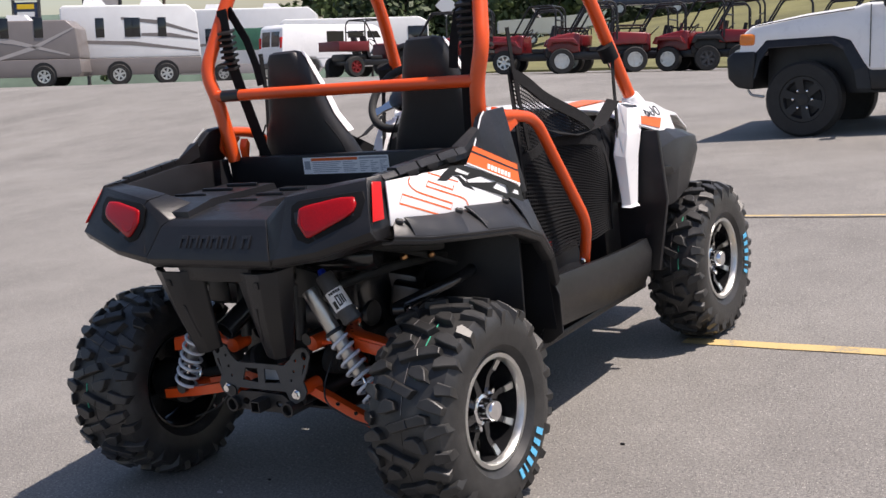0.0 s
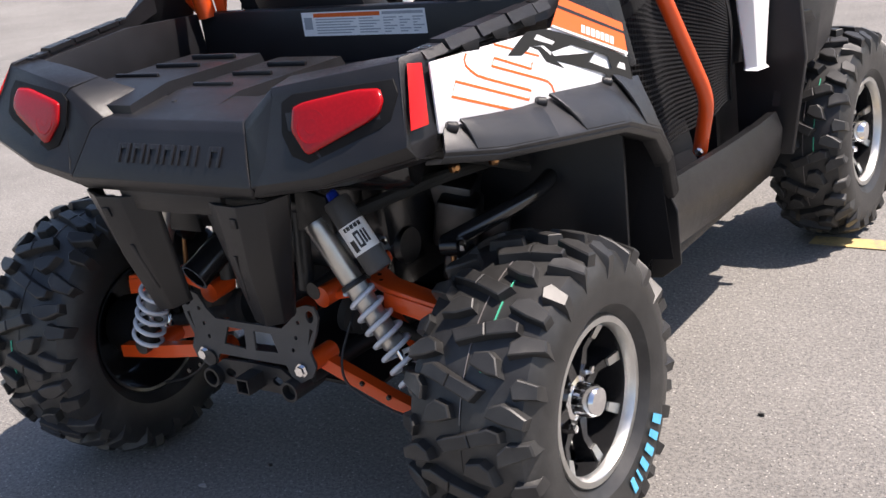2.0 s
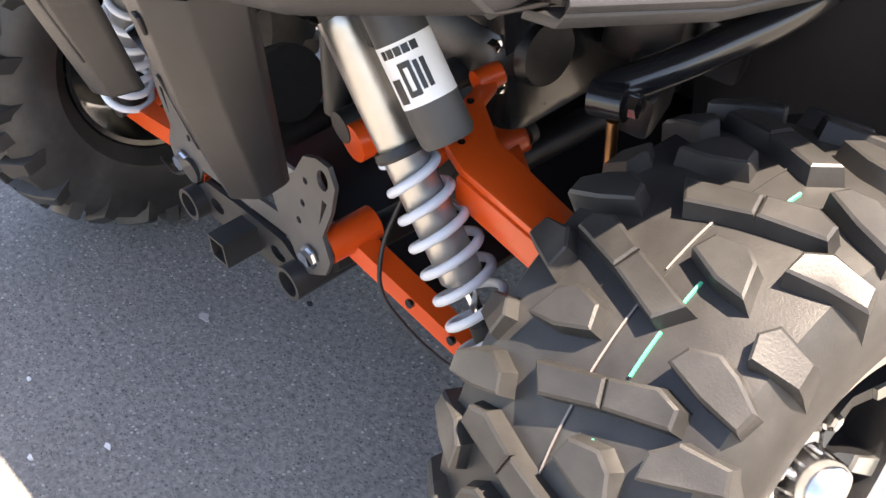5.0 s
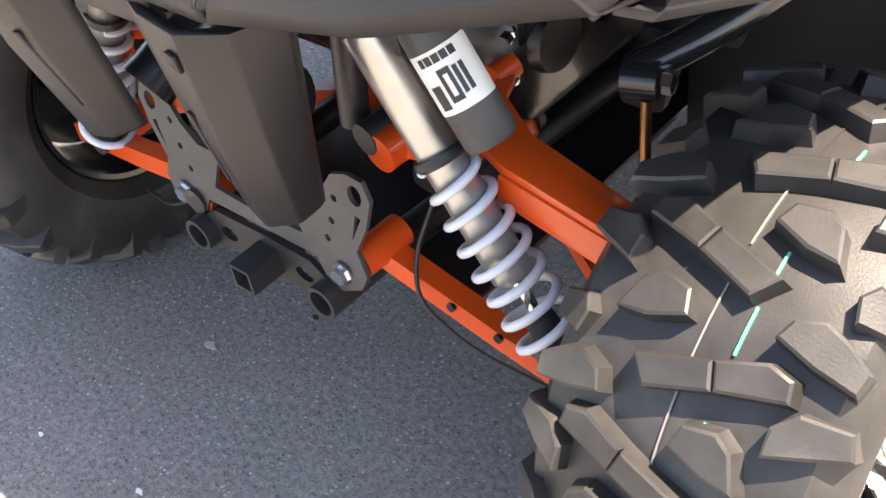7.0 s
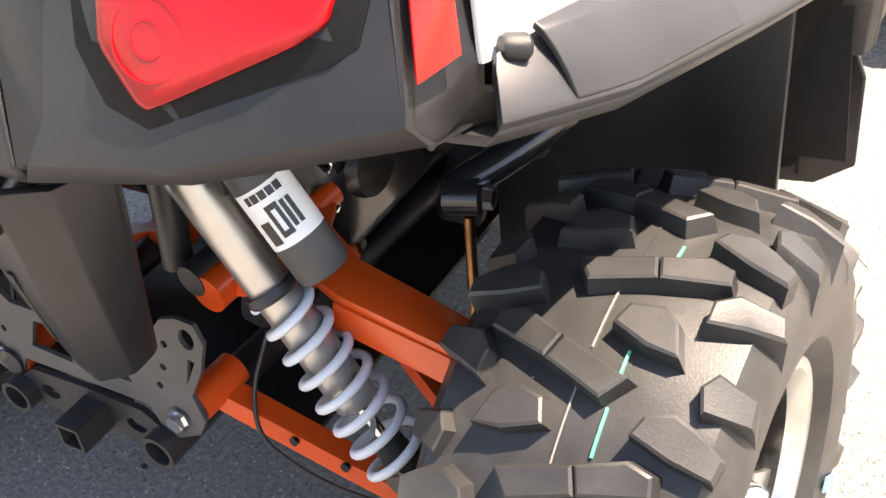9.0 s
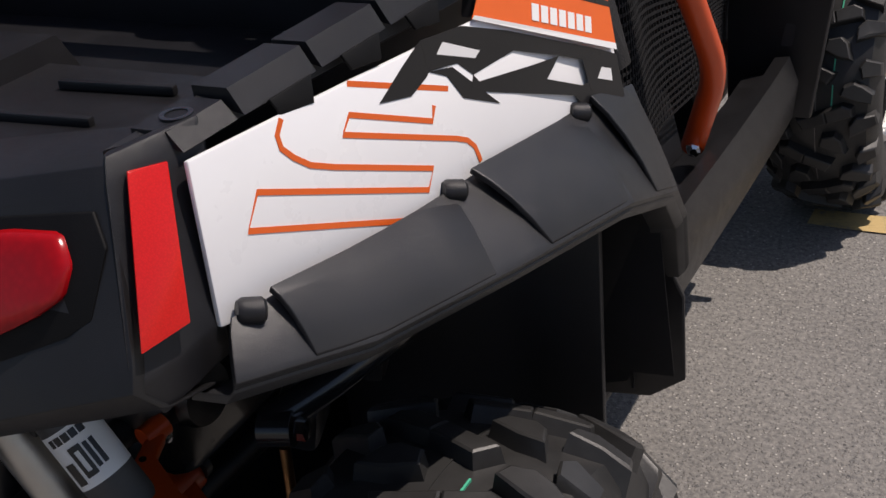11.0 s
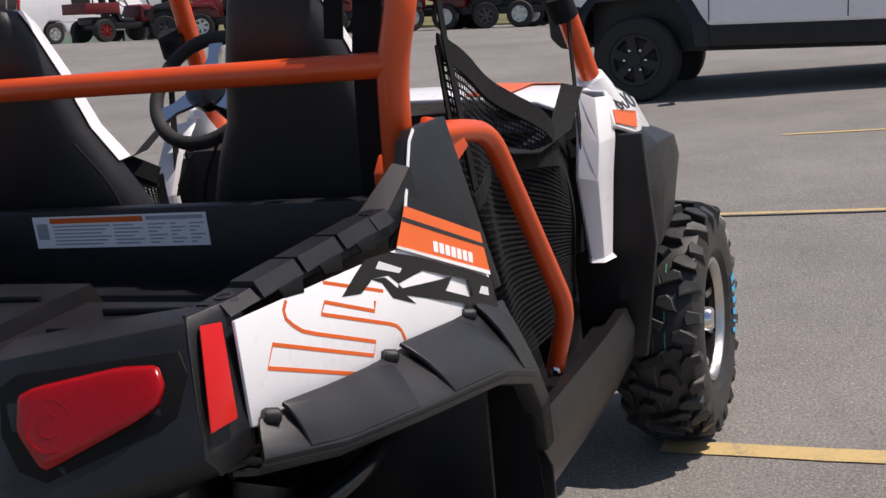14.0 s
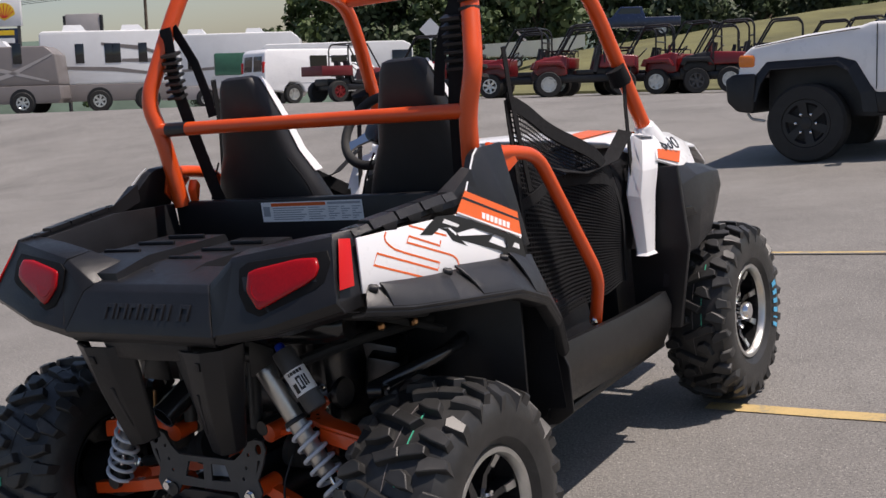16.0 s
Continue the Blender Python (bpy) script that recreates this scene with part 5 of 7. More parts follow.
def build_seat(cx):
    def ring(z, y, w, t, taper=0.75):
        n = 20
        return [(cx + w * math.copysign(abs(math.cos(a)) ** 0.7, math.cos(a)), y + t * math.copysign(abs(math.sin(a)) ** 0.7, math.sin(a)), z) for a in [2 * math.pi * i / n for i in range(n)]]
    b = BM()
    secs = [(0.56, 0.70, 0.235, 0.07), (0.80, 0.655, 0.245, 0.075), (0.96, 0.62, 0.240, 0.075), (1.04, 0.60, 0.225, 0.070), (1.13, 0.58, 0.185, 0.062), (1.20, 0.565, 0.145, 0.056), (1.31, 0.545, 0.115, 0.050), (1.41, 0.525, 0.080, 0.043), (1.436, 0.52, 0.066, 0.034), (1.443, 0.52, 0.045, 0.022)]
    loft(b, [ring(*q) for q in secs])
    st = part("seat_back", b, VINYL, utv, "black vinyl bucket seat back with white side piping", 50)
    # white shoulder panel towards the centre-front
    b = BM()
    for sx in (1, -1):
        rows = []
        for z, y, w, t in secs[4:9]:
            rows.append([(cx + sx * (w + 0.002), y + 0.012, z), (cx + sx * (w - 0.004), y + t * 0.86, z), (cx + sx * (w * 0.76), y + t + 0.004, z)])
        shell(b, rows, (0, 0.004, 0))
    part("seat_panel", b, WHITE_PAINT, st, "white seat side panel")
    b = BM()
    loft(b, [[(cx - 0.23, 0.68, z0) for z0 in (0.46,)] + [(cx + 0.23, 0.68, 0.46), (cx + 0.22, 0.68, 0.60), (cx - 0.22, 0.68, 0.60)],
             [(cx - 0.23, 1.08, 0.48), (cx + 0.23, 1.08, 0.48), (cx + 0.21, 1.06, 0.62), (cx - 0.21, 1.06, 0.62)]])
    bevel_all(b, 0.035, 3)
    part("seat_cushion", b, VINYL, st, "black seat cushion")
    b = BM()
    box(b, (cx + 0.12, 0.86, 0.625), (0.12, 0.16, 0.02), (6, 0, 0), 0.008)
    part("seat_cloth", b, RED_CLOTH, st, "red cushion insert")
    for sx in (1, -1):
        b = BM()
        tube(b, [(cx + sx * 0.145, 0.52, 1.18), (cx + sx * 0.20, 0.53, 1.10), (cx + sx * 0.243, 0.545, 0.96)], 0.003, 6, 0.03)
        part("seat_piping", b, WEBBING, st)


build_seat(-0.31)
build_seat(0.31)

# seat-belt webbing hung on the posts
for s in (1, -1):
    b = BM()
    strip(b, [(s * 0.545, 0.47, 1.62), (s * 0.53, 0.46, 1.45), (s * 0.50, 0.47, 1.30), (s * 0.47, 0.50, 1.10), (s * 0.45, 0.52, 1.0)], 0.05, (0, 1, 0), 0.003)
    belt = part("seat_belt", b, WEBBING, utv, "black seat-belt webbing with buckle")
    for i in range(7):
        b = BM()
        strip(b, [(s * 0.528, 0.445, 1.40 + i * 0.022), (s * 0.528, 0.475, 1.41 + i * 0.022)], 0.062, (0, 0, 1), 0.009)
        part("belt_guide", b, DARK_STEEL, belt)
    b = BM()
    strip(b, [(s * 0.54, 0.50, 1.62), (s * 0.47, 0.50, 1.50), (s * 0.44, 0.50, 1.40), (s * 0.43, 0.50, 1.33)], 0.035, (0, 1, 0), 0.003)
    part("belt_tail", b, WEBBING, belt)

# side nets: real meshes of cord on a webbing border
NET_A, NET_B, NET_C, NET_D = Vector((0.560, 0.66, 1.31)), Vector((0.545, 0.62, 0.62)), Vector((0.56, 1.36, 0.60)), Vector((0.555, 1.28, 0.98))


def net(bm):
    def p(u, v):
        top = NET_A.lerp(NET_D, u) + Vector((0, 0, 0.012 * math.sin(math.pi * u) - 0.02))
        low = NET_B.lerp(NET_C, u)
        q = low.lerp(top, v)
        q.x += 0.018 * math.sin(5 * u + 4 * v) + 0.012 * math.sin(11 * u)
        return q
    nu, nv = 52, 46
    for i in range(nu + 1):
        strip(bm, [p(i / nu, j / 12) for j in range(13)], 0.0048, (1, 0.2, 0), 0.0012)
    for j in range(nv + 1):
        strip(bm, [p(i / 14, j / nv) for i in range(15)], 0.0048, (1, 0.2, 0), 0.0012)
    strip(bm, [p(i / 20, 1.0) for i in range(21)], 0.045, (1, 0.2, 0), 0.004)
    strip(bm, [p(0.0, i / 10) for i in range(11)], 0.03, (1, 0.2, 0), 0.004)
    strip(bm, [p(i / 20, 0.55 + 0.4 * (i / 20)) for i in range(21)], 0.035, (1, 0.2, 0), 0.004)
    strip(bm, [p(1.0, i / 10) for i in range(11)], 0.03, (1, 0.2, 0), 0.004)


both_sides("side_net", net, WEBBING, utv, "black mesh side net with webbing border", 0)


def net_straps(bm):
    strip(bm, [(0.556, 0.66, 1.44), (0.560, 0.665, 1.30), (0.570, 0.70, 1.02)], 0.022, (1, 0, 0), 0.003)
    strip(bm, [(0.555, 1.445, 1.30), (0.560, 1.42, 1.18), (0.575, 1.385, 0.88)], 0.024, (1, 0, 0), 0.003)
    cyl(bm, (0.545, 1.445, 1.255), (0.535, 1.42, 1.31), 0.034, seg=18)
    strip(bm, [(0.56, 1.40, 1.10), (0.57, 1.25, 1.03), (0.56, 1.05, 1.02), (0.555, 0.9, 1.05)], 0.05, (0.3, 0, 1), 0.003)


both_sides("net_strap", net_straps, WEBBING, utv, "black net strap and wrap")

# ribbed black coil cover on the rear post
b = BM()
tube(b, [(0.575, 0.475, 1.355), (0.552, 0.510, 1.60)], 0.016, 14, 0)
cover = part("belt_retractor_cover", b, RUBBER_DARK, utv, "black ribbed rubber cover on the cage post")
for i in range(9):
    b = BM()
    lathe(b, (0.575, 0.475, 1.36 + i * 0.026), (-0.1, 0.15, 1), [(0, 0.014), (0.006, 0.030), (0.014, 0.030), (0.020, 0.014)], 20)
    part("rubber_rib", b, RUBBER_DARK, cover)

# dash, wheel and front bodywork
bm = BM()
loft(bm, [[(-0.54, 1.36, 0.70), (0.54, 1.36, 0.70), (0.54, 1.34, 0.92), (0.50, 1.38, 1.0), (-0.50, 1.38, 1.0), (-0.54, 1.34, 0.92)], [(-0.54, 1.62, 0.66), (0.54, 1.62, 0.66), (0.54, 1.62, 0.92), (0.50, 1.62, 1.02), (-0.50, 1.62, 1.02), (-0.54, 1.62, 0.92)]])
bevel_all(bm, 0.02, 2)
dash = part("dashboard", bm, PLASTIC, utv, "black plastic dashboard")
b = BM()
lathe(b, (0.34, 1.345, 1.005), (0.1, -0.9, 0.35), [(-0.03, 0.0005), (-0.03, 0.055), (0.03, 0.060), (0.034, 0.050), (0.026, 0.046), (0.026, 0.0005)], 28)
part("dash_gauge", b, GLOSS_BLACK, dash, "round black dash gauge")
b = BM()
n = Vector((0.0, -0.80, 0.60)).normalized()
ctr = Vector((-0.262, 1.14, 1.190))
u = Vector((1, 0, 0))
w = n.cross(u)
pts = [ctr + (u * math.cos(a) + w * math.sin(a)) * 0.142 for a in [2 * math.pi * i / 48 for i in range(49)]]
tube(b, pts, 0.017, 12, 0)
sw = part("steering_wheel", b, RUBBER_DARK, utv, "black steering wheel with brushed spokes")
b = BM()
for k in range(3):
    a = math.radians(90 + 120 * k)
    dd = u * math.cos(a) + w * math.sin(a)
    tt = n.cross(dd)
    loft(b, [[ctr + dd * r + tt * q * wd + n * h for q, h in ((-1, -0.006), (1, -0.006), (1, 0.004), (-1, 0.004))] for r, wd in ((0.03, 0.026), (0.09, 0.015), (0.138, 0.022))])
part("wheel_spokes", b, CHROME, sw, "bright metal spokes")
b = BM()
lathe(b, ctr, n, [(-0.02, 0.05), (0.012, 0.052), (0.02, 0.04), (0.022, 0.0005)], 28)
tube(b, [ctr, ctr - n * 0.32], 0.025, 12, 0)
part("wheel_boss", b, GLOSS_BLACK, sw)

# hood
bm = BM()
rows = []
for y, hz, hw in ((1.50, 1.060, 0.545), (1.75, 1.055, 0.560), (2.05, 1.010, 0.540), (2.32, 0.915, 0.470), (2.42, 0.80, 0.42)):
    rows.append([(-hw, y, hz - 0.05), (-hw * 0.8, y, hz - 0.006), (-hw * 0.4, y, hz + 0.016), (0, y, hz + 0.022), (hw * 0.4, y, hz + 0.016), (hw * 0.8, y, hz - 0.006), (hw, y, hz - 0.05)])
shell(bm, rows, (0, 0, -0.012), 0.004)
hood = part("hood", bm, WHITE_PAINT, utv, "glossy white front hood with orange stripe", 50)
for s in (1, -1):
    b = BM()
    rows = []
    for y, hz, hw in ((1.52, 1.0625, 0.545), (1.75, 1.0575, 0.560), (2.05, 1.0125, 0.540), (2.30, 0.925, 0.475)):
        rows.append([(s * hw * 0.44, y, hz + 0.0148), (s * hw * 0.62, y, hz + 0.0065)])
    shell(b, rows, (0, 0, 0.001))
    part("hood_stripe", b, DECAL_ORANGE, hood, "orange hood stripe")
bm = BM()
box(bm, (0, 2.22, 0.60), (0.78, 0.36, 0.42), bev=0.05)
part("front_bumper", bm, PLASTIC, utv, "black front bumper and grille")


def column(bm):
    rows = [[(0.548, 1.475, 1.075), (0.605, 1.430, 1.062), (0.616, 1.535, 1.050)],
            [(0.565, 1.400, 0.985), (0.620, 1.375, 0.965), (0.634, 1.470, 0.960)],
            [(0.570, 1.345, 0.890), (0.616, 1.350, 0.878), (0.630, 1.440, 0.880)],
            [(0.578, 1.364, 0.690), (0.604, 1.385, 0.684), (0.612, 1.432, 0.684)],
            [(0.578, 1.355, 0.680), (0.608, 1.376, 0.674), (0.624, 1.428, 0.674)]]
    shell(bm, rows, (-0.010, 0.012, 0), 0.005)


both_sides("front_pillar_cover", column, WHITE_PAINT, utv, "glossy white folded front pillar cover", 55)


def cage_boot(bm):
    lathe(bm, (0.572, 1.575, 1.035), Vector((-0.12, -0.42, 0.9)), [(-0.02, 0.055), (0.03, 0.046), (0.07, 0.034), (0.075, 0.028)], 24)


both_sides("cage_boot", cage_boot, WHITE_PAINT, utv, "white collar round the cage foot")


def front_side(bm):
    shell(bm, [[(0.600, 1.50, 1.075), (0.640, 1.555, 1.060), (0.672, 1.50, 0.985)],
               [(0.585, 1.66, 1.070), (0.640, 1.70, 1.035), (0.690, 1.62, 0.945)],
               [(0.570, 1.86, 1.035), (0.630, 1.88, 0.990), (0.690, 1.80, 0.915)]], (-0.008, 0, -0.006), 0.003)


FS_SHIFT = Vector((-0.036, -0.035, 0.004))
fs = both_sides("front_side_panel", lambda b: (front_side(b), bmesh.ops.translate(b, vec=FS_SHIFT, verts=b.verts)), WHITE_PAINT, utv, "glossy white front side panel")
for s, q in zip((1, -1), fs):
    b = BM()
    slab(b, [(0.6720, 1.510, 0.988), (0.6590, 1.540, 1.016), (0.6770, 1.690, 0.985), (0.6900, 1.640, 0.952)], (0.002, 0, 0.001))
    bmesh.ops.translate(b, vec=FS_SHIFT, verts=b.verts)
    part("orange_field", b if s > 0 else mirror_x(b), DECAL_ORANGE, q, "orange graphic field")
# engine size in figures on the side panel
txt = bpy.data.curves.new("model_figures", "FONT")
txt.body = "800"
txt.size = 0.070
txt.extrude = 0.0008
txt.align_x = "CENTER"
to = new("model_figures", txt)
me = bpy.data.meshes.new_from_object(to)
bpy.data.objects.remove(to)
tx = new("model_figures", me)
me.materials.append(DECAL_BLACK)
tx["label"] = "black figures 800"
tx.parent = fs[0]
tn = Vector((0.80, -0.10, 0.59)).normalized()
tu = Vector((0.12, 0.96, -0.14))
tu = (tu - tn * tu.dot(tn)).normalized()
tv = tn.cross(tu)
tx.matrix_local = Matrix.Translation(Vector((0.678, 1.625, 1.004)) + FS_SHIFT) @ Matrix((tu, tv, tn)).transposed().to_4x4()


def front_flare(bm):
    rows = [[(0.672, 1.490, 0.985), (0.690, 1.500, 0.880), (0.712, 1.525, 0.760), (0.690, 1.505, 0.650)],
            [(0.700, 1.575, 0.972), (0.732, 1.585, 0.880), (0.748, 1.600, 0.770), (0.730, 1.590, 0.640)],
            [(0.706, 1.660, 0.955), (0.752, 1.680, 0.900), (0.764, 1.665, 0.780), (0.752, 1.640, 0.650)],
            [(0.704, 1.790, 0.930), (0.758, 1.800, 0.895), (0.772, 1.790, 0.800), (0.762, 1.750, 0.690)],
            [(0.692, 1.905, 0.905), (0.748, 1.900, 0.880), (0.762, 1.880, 0.830), (0.755, 1.850, 0.770)]]
    shell(bm, rows, (-0.008, 0, -0.008), 0.004)


ff = both_sides("front_fender", lambda bm: (front_flare(bm), bmesh.ops.translate(bm, vec=(-0.066, 0, 0), verts=bm.verts)), SUNLIT_GREY, utv, "dark grey moulded front fender", 60)


def front_inner(bm):
    slab(bm, [(0.50, 1.47, 0.40), (0.665, 1.47, 0.40), (0.70, 1.52, 0.68), (0.69, 1.50, 0.96), (0.50, 1.48, 0.96)], (0, 0.02, 0), 0.004)


both_sides("front_arch_panel", front_inner, PLASTIC, utv, "black plastic panel behind the front wheel")


# raised slab, blackened as the shade inside the fender vent
def vent(bm):
    slab(bm, [(0.646, 1.520, 0.812), (0.684, 1.598, 0.806), (0.692, 1.622, 0.772), (0.652, 1.532, 0.766)], (0.012, -0.010, 0), 0.003)


for s, q in zip((1, -1), ff):
    b = BM()
    vent(b)
    part("vent_shade", b if s > 0 else mirror_x(b), GLOSS_BLACK, q)


def front_arms(bm):
    tube(bm, [(0.20, 1.86, 0.40), (0.58, 1.93, 0.33)], 0.02, 10, 0)
    tube(bm, [(0.20, 2.02, 0.40), (0.58, 1.97, 0.33)], 0.02, 10, 0)
    tube(bm, [(0.22, 1.93, 0.58), (0.56, 1.95, 0.46)], 0.018, 10, 0)


both_sides("front_arm", front_arms, ORANGE, utv, "orange front suspension arm")
bm = BM()
box(bm, (0, 1.72, 0.56), (0.86, 0.46, 0.50), bev=0.04)
part("front_bay", bm, PLASTIC, utv, "black front inner bodywork")

# ---------- the row beyond ----------
LEVEL = Vector((0.052, 0.091, 0.993)).normalized()      # upright of everything down the slope
TILT_M = Vector((0, 0, 1)).rotation_difference(LEVEL).to_matrix().to_4x4()


def stand(x, y, heading, z=None):
    return Matrix.Translation((x, y, ground_z(x, y) if z is None else z)) @ TILT_M @ pose(0, 0, 0, 0, 0, heading)


def far_wheel(parent, x, y, r, w, rim, out, name="wheel", label=""):
    """A road wheel; out is +1 or -1, the way its face looks along y."""
    b = BM()
    lathe(b, (x, y, r), (0, out, 0), [(-w / 2, r * 0.60), (-w / 2, r * 0.93), (-w * 0.35, r), (w * 0.35, r), (w / 2, r * 0.93), (w / 2, r * 0.62), (w * 0.3, r * 0.58)], 32)
    wh = part(name, b, RUBBER_DARK, parent, label)
    b = BM()
    lathe(b, (x, y + out * w * 0.32, r), (0, out, 0), [(0, r * 0.60), (w * 0.12, r * 0.60), (w * 0.12, r * 0.52), (0.0, r * 0.46)], 28)
    for i in range(6):
        a = 2 * math.pi * i / 6 + 0.3
        c, s = math.cos(a), math.sin(a)
        p, q = Vector((x + c * r * 0.08, y + out * w * 0.36, r + s * r * 0.08)), Vector((x + c * r * 0.53, y + out * w * 0.40, r + s * r * 0.53))
        t = Vector((-s, 0, c)) * r * 0.085
        o = Vector((0, out * w * 0.06, 0))
        loft(b, [[p - t, p + t, p + t + o, p - t + o], [q - t * 1.3, q + t * 1.3, q + t * 1.3 + o, q - t * 1.3 + o]])
    lathe(b, (x, y + out * w * 0.36, r), (0, out, 0), [(0, r * 0.17), (w * 0.10, r * 0.15), (w * 0.12, 0.0005)], 16)
    part("rim", b, rim, wh)
    return wh


def side_solid(bm, pts, y0, y1, bev=0.0, tuck=0.0):
    """A solid from a side outline (x, z), between y0 and y1; tuck narrows its top."""
    zs = [p[1] for p in pts]
    lo, hi = min(zs), max(zs)
    b = bmesh.new()
    mid, half = (y0 + y1) / 2, (y1 - y0) / 2
    k = [1 - tuck * max(0, (z - lo) / (hi - lo) - 0.5) * 2 for z in zs]
    A = [b.verts.new((x, mid - half * f, z)) for (x, z), f in zip(pts, k)]
    B = [b.verts.new((x, mid + half * f, z)) for (x, z), f in zip(pts, k)]
    n = len(pts)
    b.faces.new(A[::-1])
    b.faces.new(B)
    for i in range(n):
        b.faces.new((A[i], A[(i + 1) % n], B[(i + 1) % n], B[i]))
    bmesh.ops.recalc_face_normals(b, faces=b.faces[:])
    if bev:
        bevel_all(b, bev, 3, 20)
    return join(bm, b)


def y_slab(bm, pts, y, t=0.012, bev=0.0):
    return slab(bm, [(x, y, z) for x, z in pts], (0, t, 0), bev)


# --- white off-road wagon in the next row ---
wagon = thing("off_road_wagon", "white boxy off-road wagon with black fender flares and amber lamp", "car", stand(-1.32, 9.62, 182))
W = 1.85
bm = BM()
side_solid(bm, [(0.66, 0.72), (0.70, 0.86), (0.66, 1.08), (0.56, 1.17), (0.0, 1.27), (-0.52, 1.33), (-0.60, 1.36), (-0.75, 1.36), (-3.2, 1.36), (-3.3, 0.68), (-0.66, 0.68), (-0.60, 0.75), (-0.46, 0.98), (-0.30, 1.02), (0.38, 1.00), (0.50, 0.86), (0.56, 0.72)], -W, 0.0, 0.035, 0.03)
part("body", bm, WHITE_PAINT, wagon, "glossy white body", 40)
bm = BM()
side_solid(bm, [(-0.74, 1.34), (-0.98, 1.88), (-3.2, 1.90), (-3.25, 1.34)], -W + 0.10, -0.10, 0.04, 0.12)
part("cabin", bm, WHITE_PAINT, wagon, "white roof and pillars", 40)
bm = BM()
y_slab(bm, [(-0.96, 1.40), (-1.12, 1.76), (-1.85, 1.78), (-1.85, 1.40)], -0.150, 0.10)
part("window", bm, DARK_GLASS, wagon, "dark side window")
bm = BM()
slab(bm, [(-0.75, -1.70, 1.38), (-0.75, -0.16, 1.38), (-0.93, -0.24, 1.80), (-0.93, -1.62, 1.80)], (0.06, 0, 0.02))
part("windscreen", bm, DARK_GLASS, wagon)
# arch flare, sill and bumper
bm = BM()
arch = [(0.60, 0.62), (0.54, 0.90), (0.42, 1.03), (-0.32, 1.06), (-0.48, 1.00), (-0.64, 0.72), (-0.68, 0.50)]
inner = [(0.50, 0.62), (0.45, 0.80), (0.36, 0.93), (-0.28, 0.96), (-0.40, 0.90), (-0.52, 0.68), (-0.55, 0.50)]
for (a, c), (d, e) in zip(zip(arch, arch[1:]), zip(inner, inner[1:])):
    slab(bm, [(a[0], -0.015, a[1]), (c[0], -0.015, c[1]), (e[0], 0.035, e[1]), (d[0], 0.035, d[1])], (0, -0.05, 0))
part("fender_flare", bm, PLASTIC, wagon, "black plastic fender flare", 60)
bm = BM()
side_solid(bm, [(-0.62, 0.72), (-3.2, 0.72), (-3.2, 0.48), (-0.66, 0.48)], -W + 0.05, -0.02, 0.03)
part("sill", bm, PLASTIC, wagon, "black sill")
bm = BM()
side_solid(bm, [(0.50, 0.90), (0.74, 0.90), (0.82, 0.84), (0.80, 0.62), (0.70, 0.52), (0.52, 0.50)], -W - 0.02, 0.03, 0.03)
bumper = part("bumper", bm, PLASTIC, wagon, "black front bumper")
bm = BM()
lathe(bm, (0.80, -0.30, 0.70), (1, 0, 0), [(-0.03, 0.06), (0.012, 0.06), (0.012, 0.045), (0.0, 0.0005)], 20)
part("fog_lamp", bm, DARK_GLASS, bumper)
bm = BM()
tube(bm, [(0.62, -0.10, 0.50), (0.58, -0.10, 0.44), (0.44, -0.10, 0.42)], 0.015, 8, 0.04)
part("tow_hook", bm, SILVER, bumper)
bm = BM()
box(bm, (0.60, -0.05, 1.025), (0.17, 0.14, 0.125), bev=0.03)
part("indicator_lamp", bm, AMBER, wagon, "amber corner lamp")
bm = BM()
side_solid(bm, [(0.45, 0.95), (-0.5, 1.0), (-3.0, 0.8), (-3.0, 0.45), (0.45, 0.45)], -W + 0.22, -0.28, 0.0)
part("underbody", bm, PLASTIC, wagon, "black underbody")
for x, z0, z1 in ((-0.665, 0.72, 1.34), (-1.85, 0.72, 1.34)):
    bm = BM()
    box(bm, (x, 0.0005, (z0 + z1) / 2), (0.010, 0.006, z1 - z0))
    part("door_seam", bm, GLOSS_BLACK, wagon)
bm = BM()
tube(bm, [(0.52, -0.008, 1.165), (0.0, -0.012, 1.245), (-0.50, -0.014, 1.300)], 0.005, 6, 0)
part("hood_seam", bm, GLOSS_BLACK, wagon)
bm = BM()
box(bm, (-0.86, 0.12, 1.40), (0.10, 0.16, 0.20), (0, 0, 10), 0.03)
tube(bm, [(-0.86, -0.02, 1.34), (-0.86, 0.10, 1.33)], 0.022, 10, 0)
part("mirror", bm, PLASTIC, wagon, "black door mirror")
bm = BM()
tube(bm, [(-0.62, -0.16, 1.365), (-0.66, -0.60, 1.40), (-0.64, -1.1, 1.39)], 0.012, 8, 0.05)
part("wiper", bm, PLASTIC, wagon)
for y, o in ((-0.10, 1), (-1.62, -1)):
    for x in (0.0, -2.69):
        far_wheel(wagon, x, y, 0.395, 0.26, PLASTIC, o, label="black off-road wheel")
for i in range(6):
    a = 2 * math.pi * i / 6
    bm = BM()
    lathe(bm, (0.10 * math.cos(a), 0.005, 0.395 + 0.10 * math.sin(a)), (0, 1, 0), [(0, 0.014), (0.025, 0.012), (0.028, 0.0005)], 8)
    part("lug_nut", bm, CHROME, wagon)

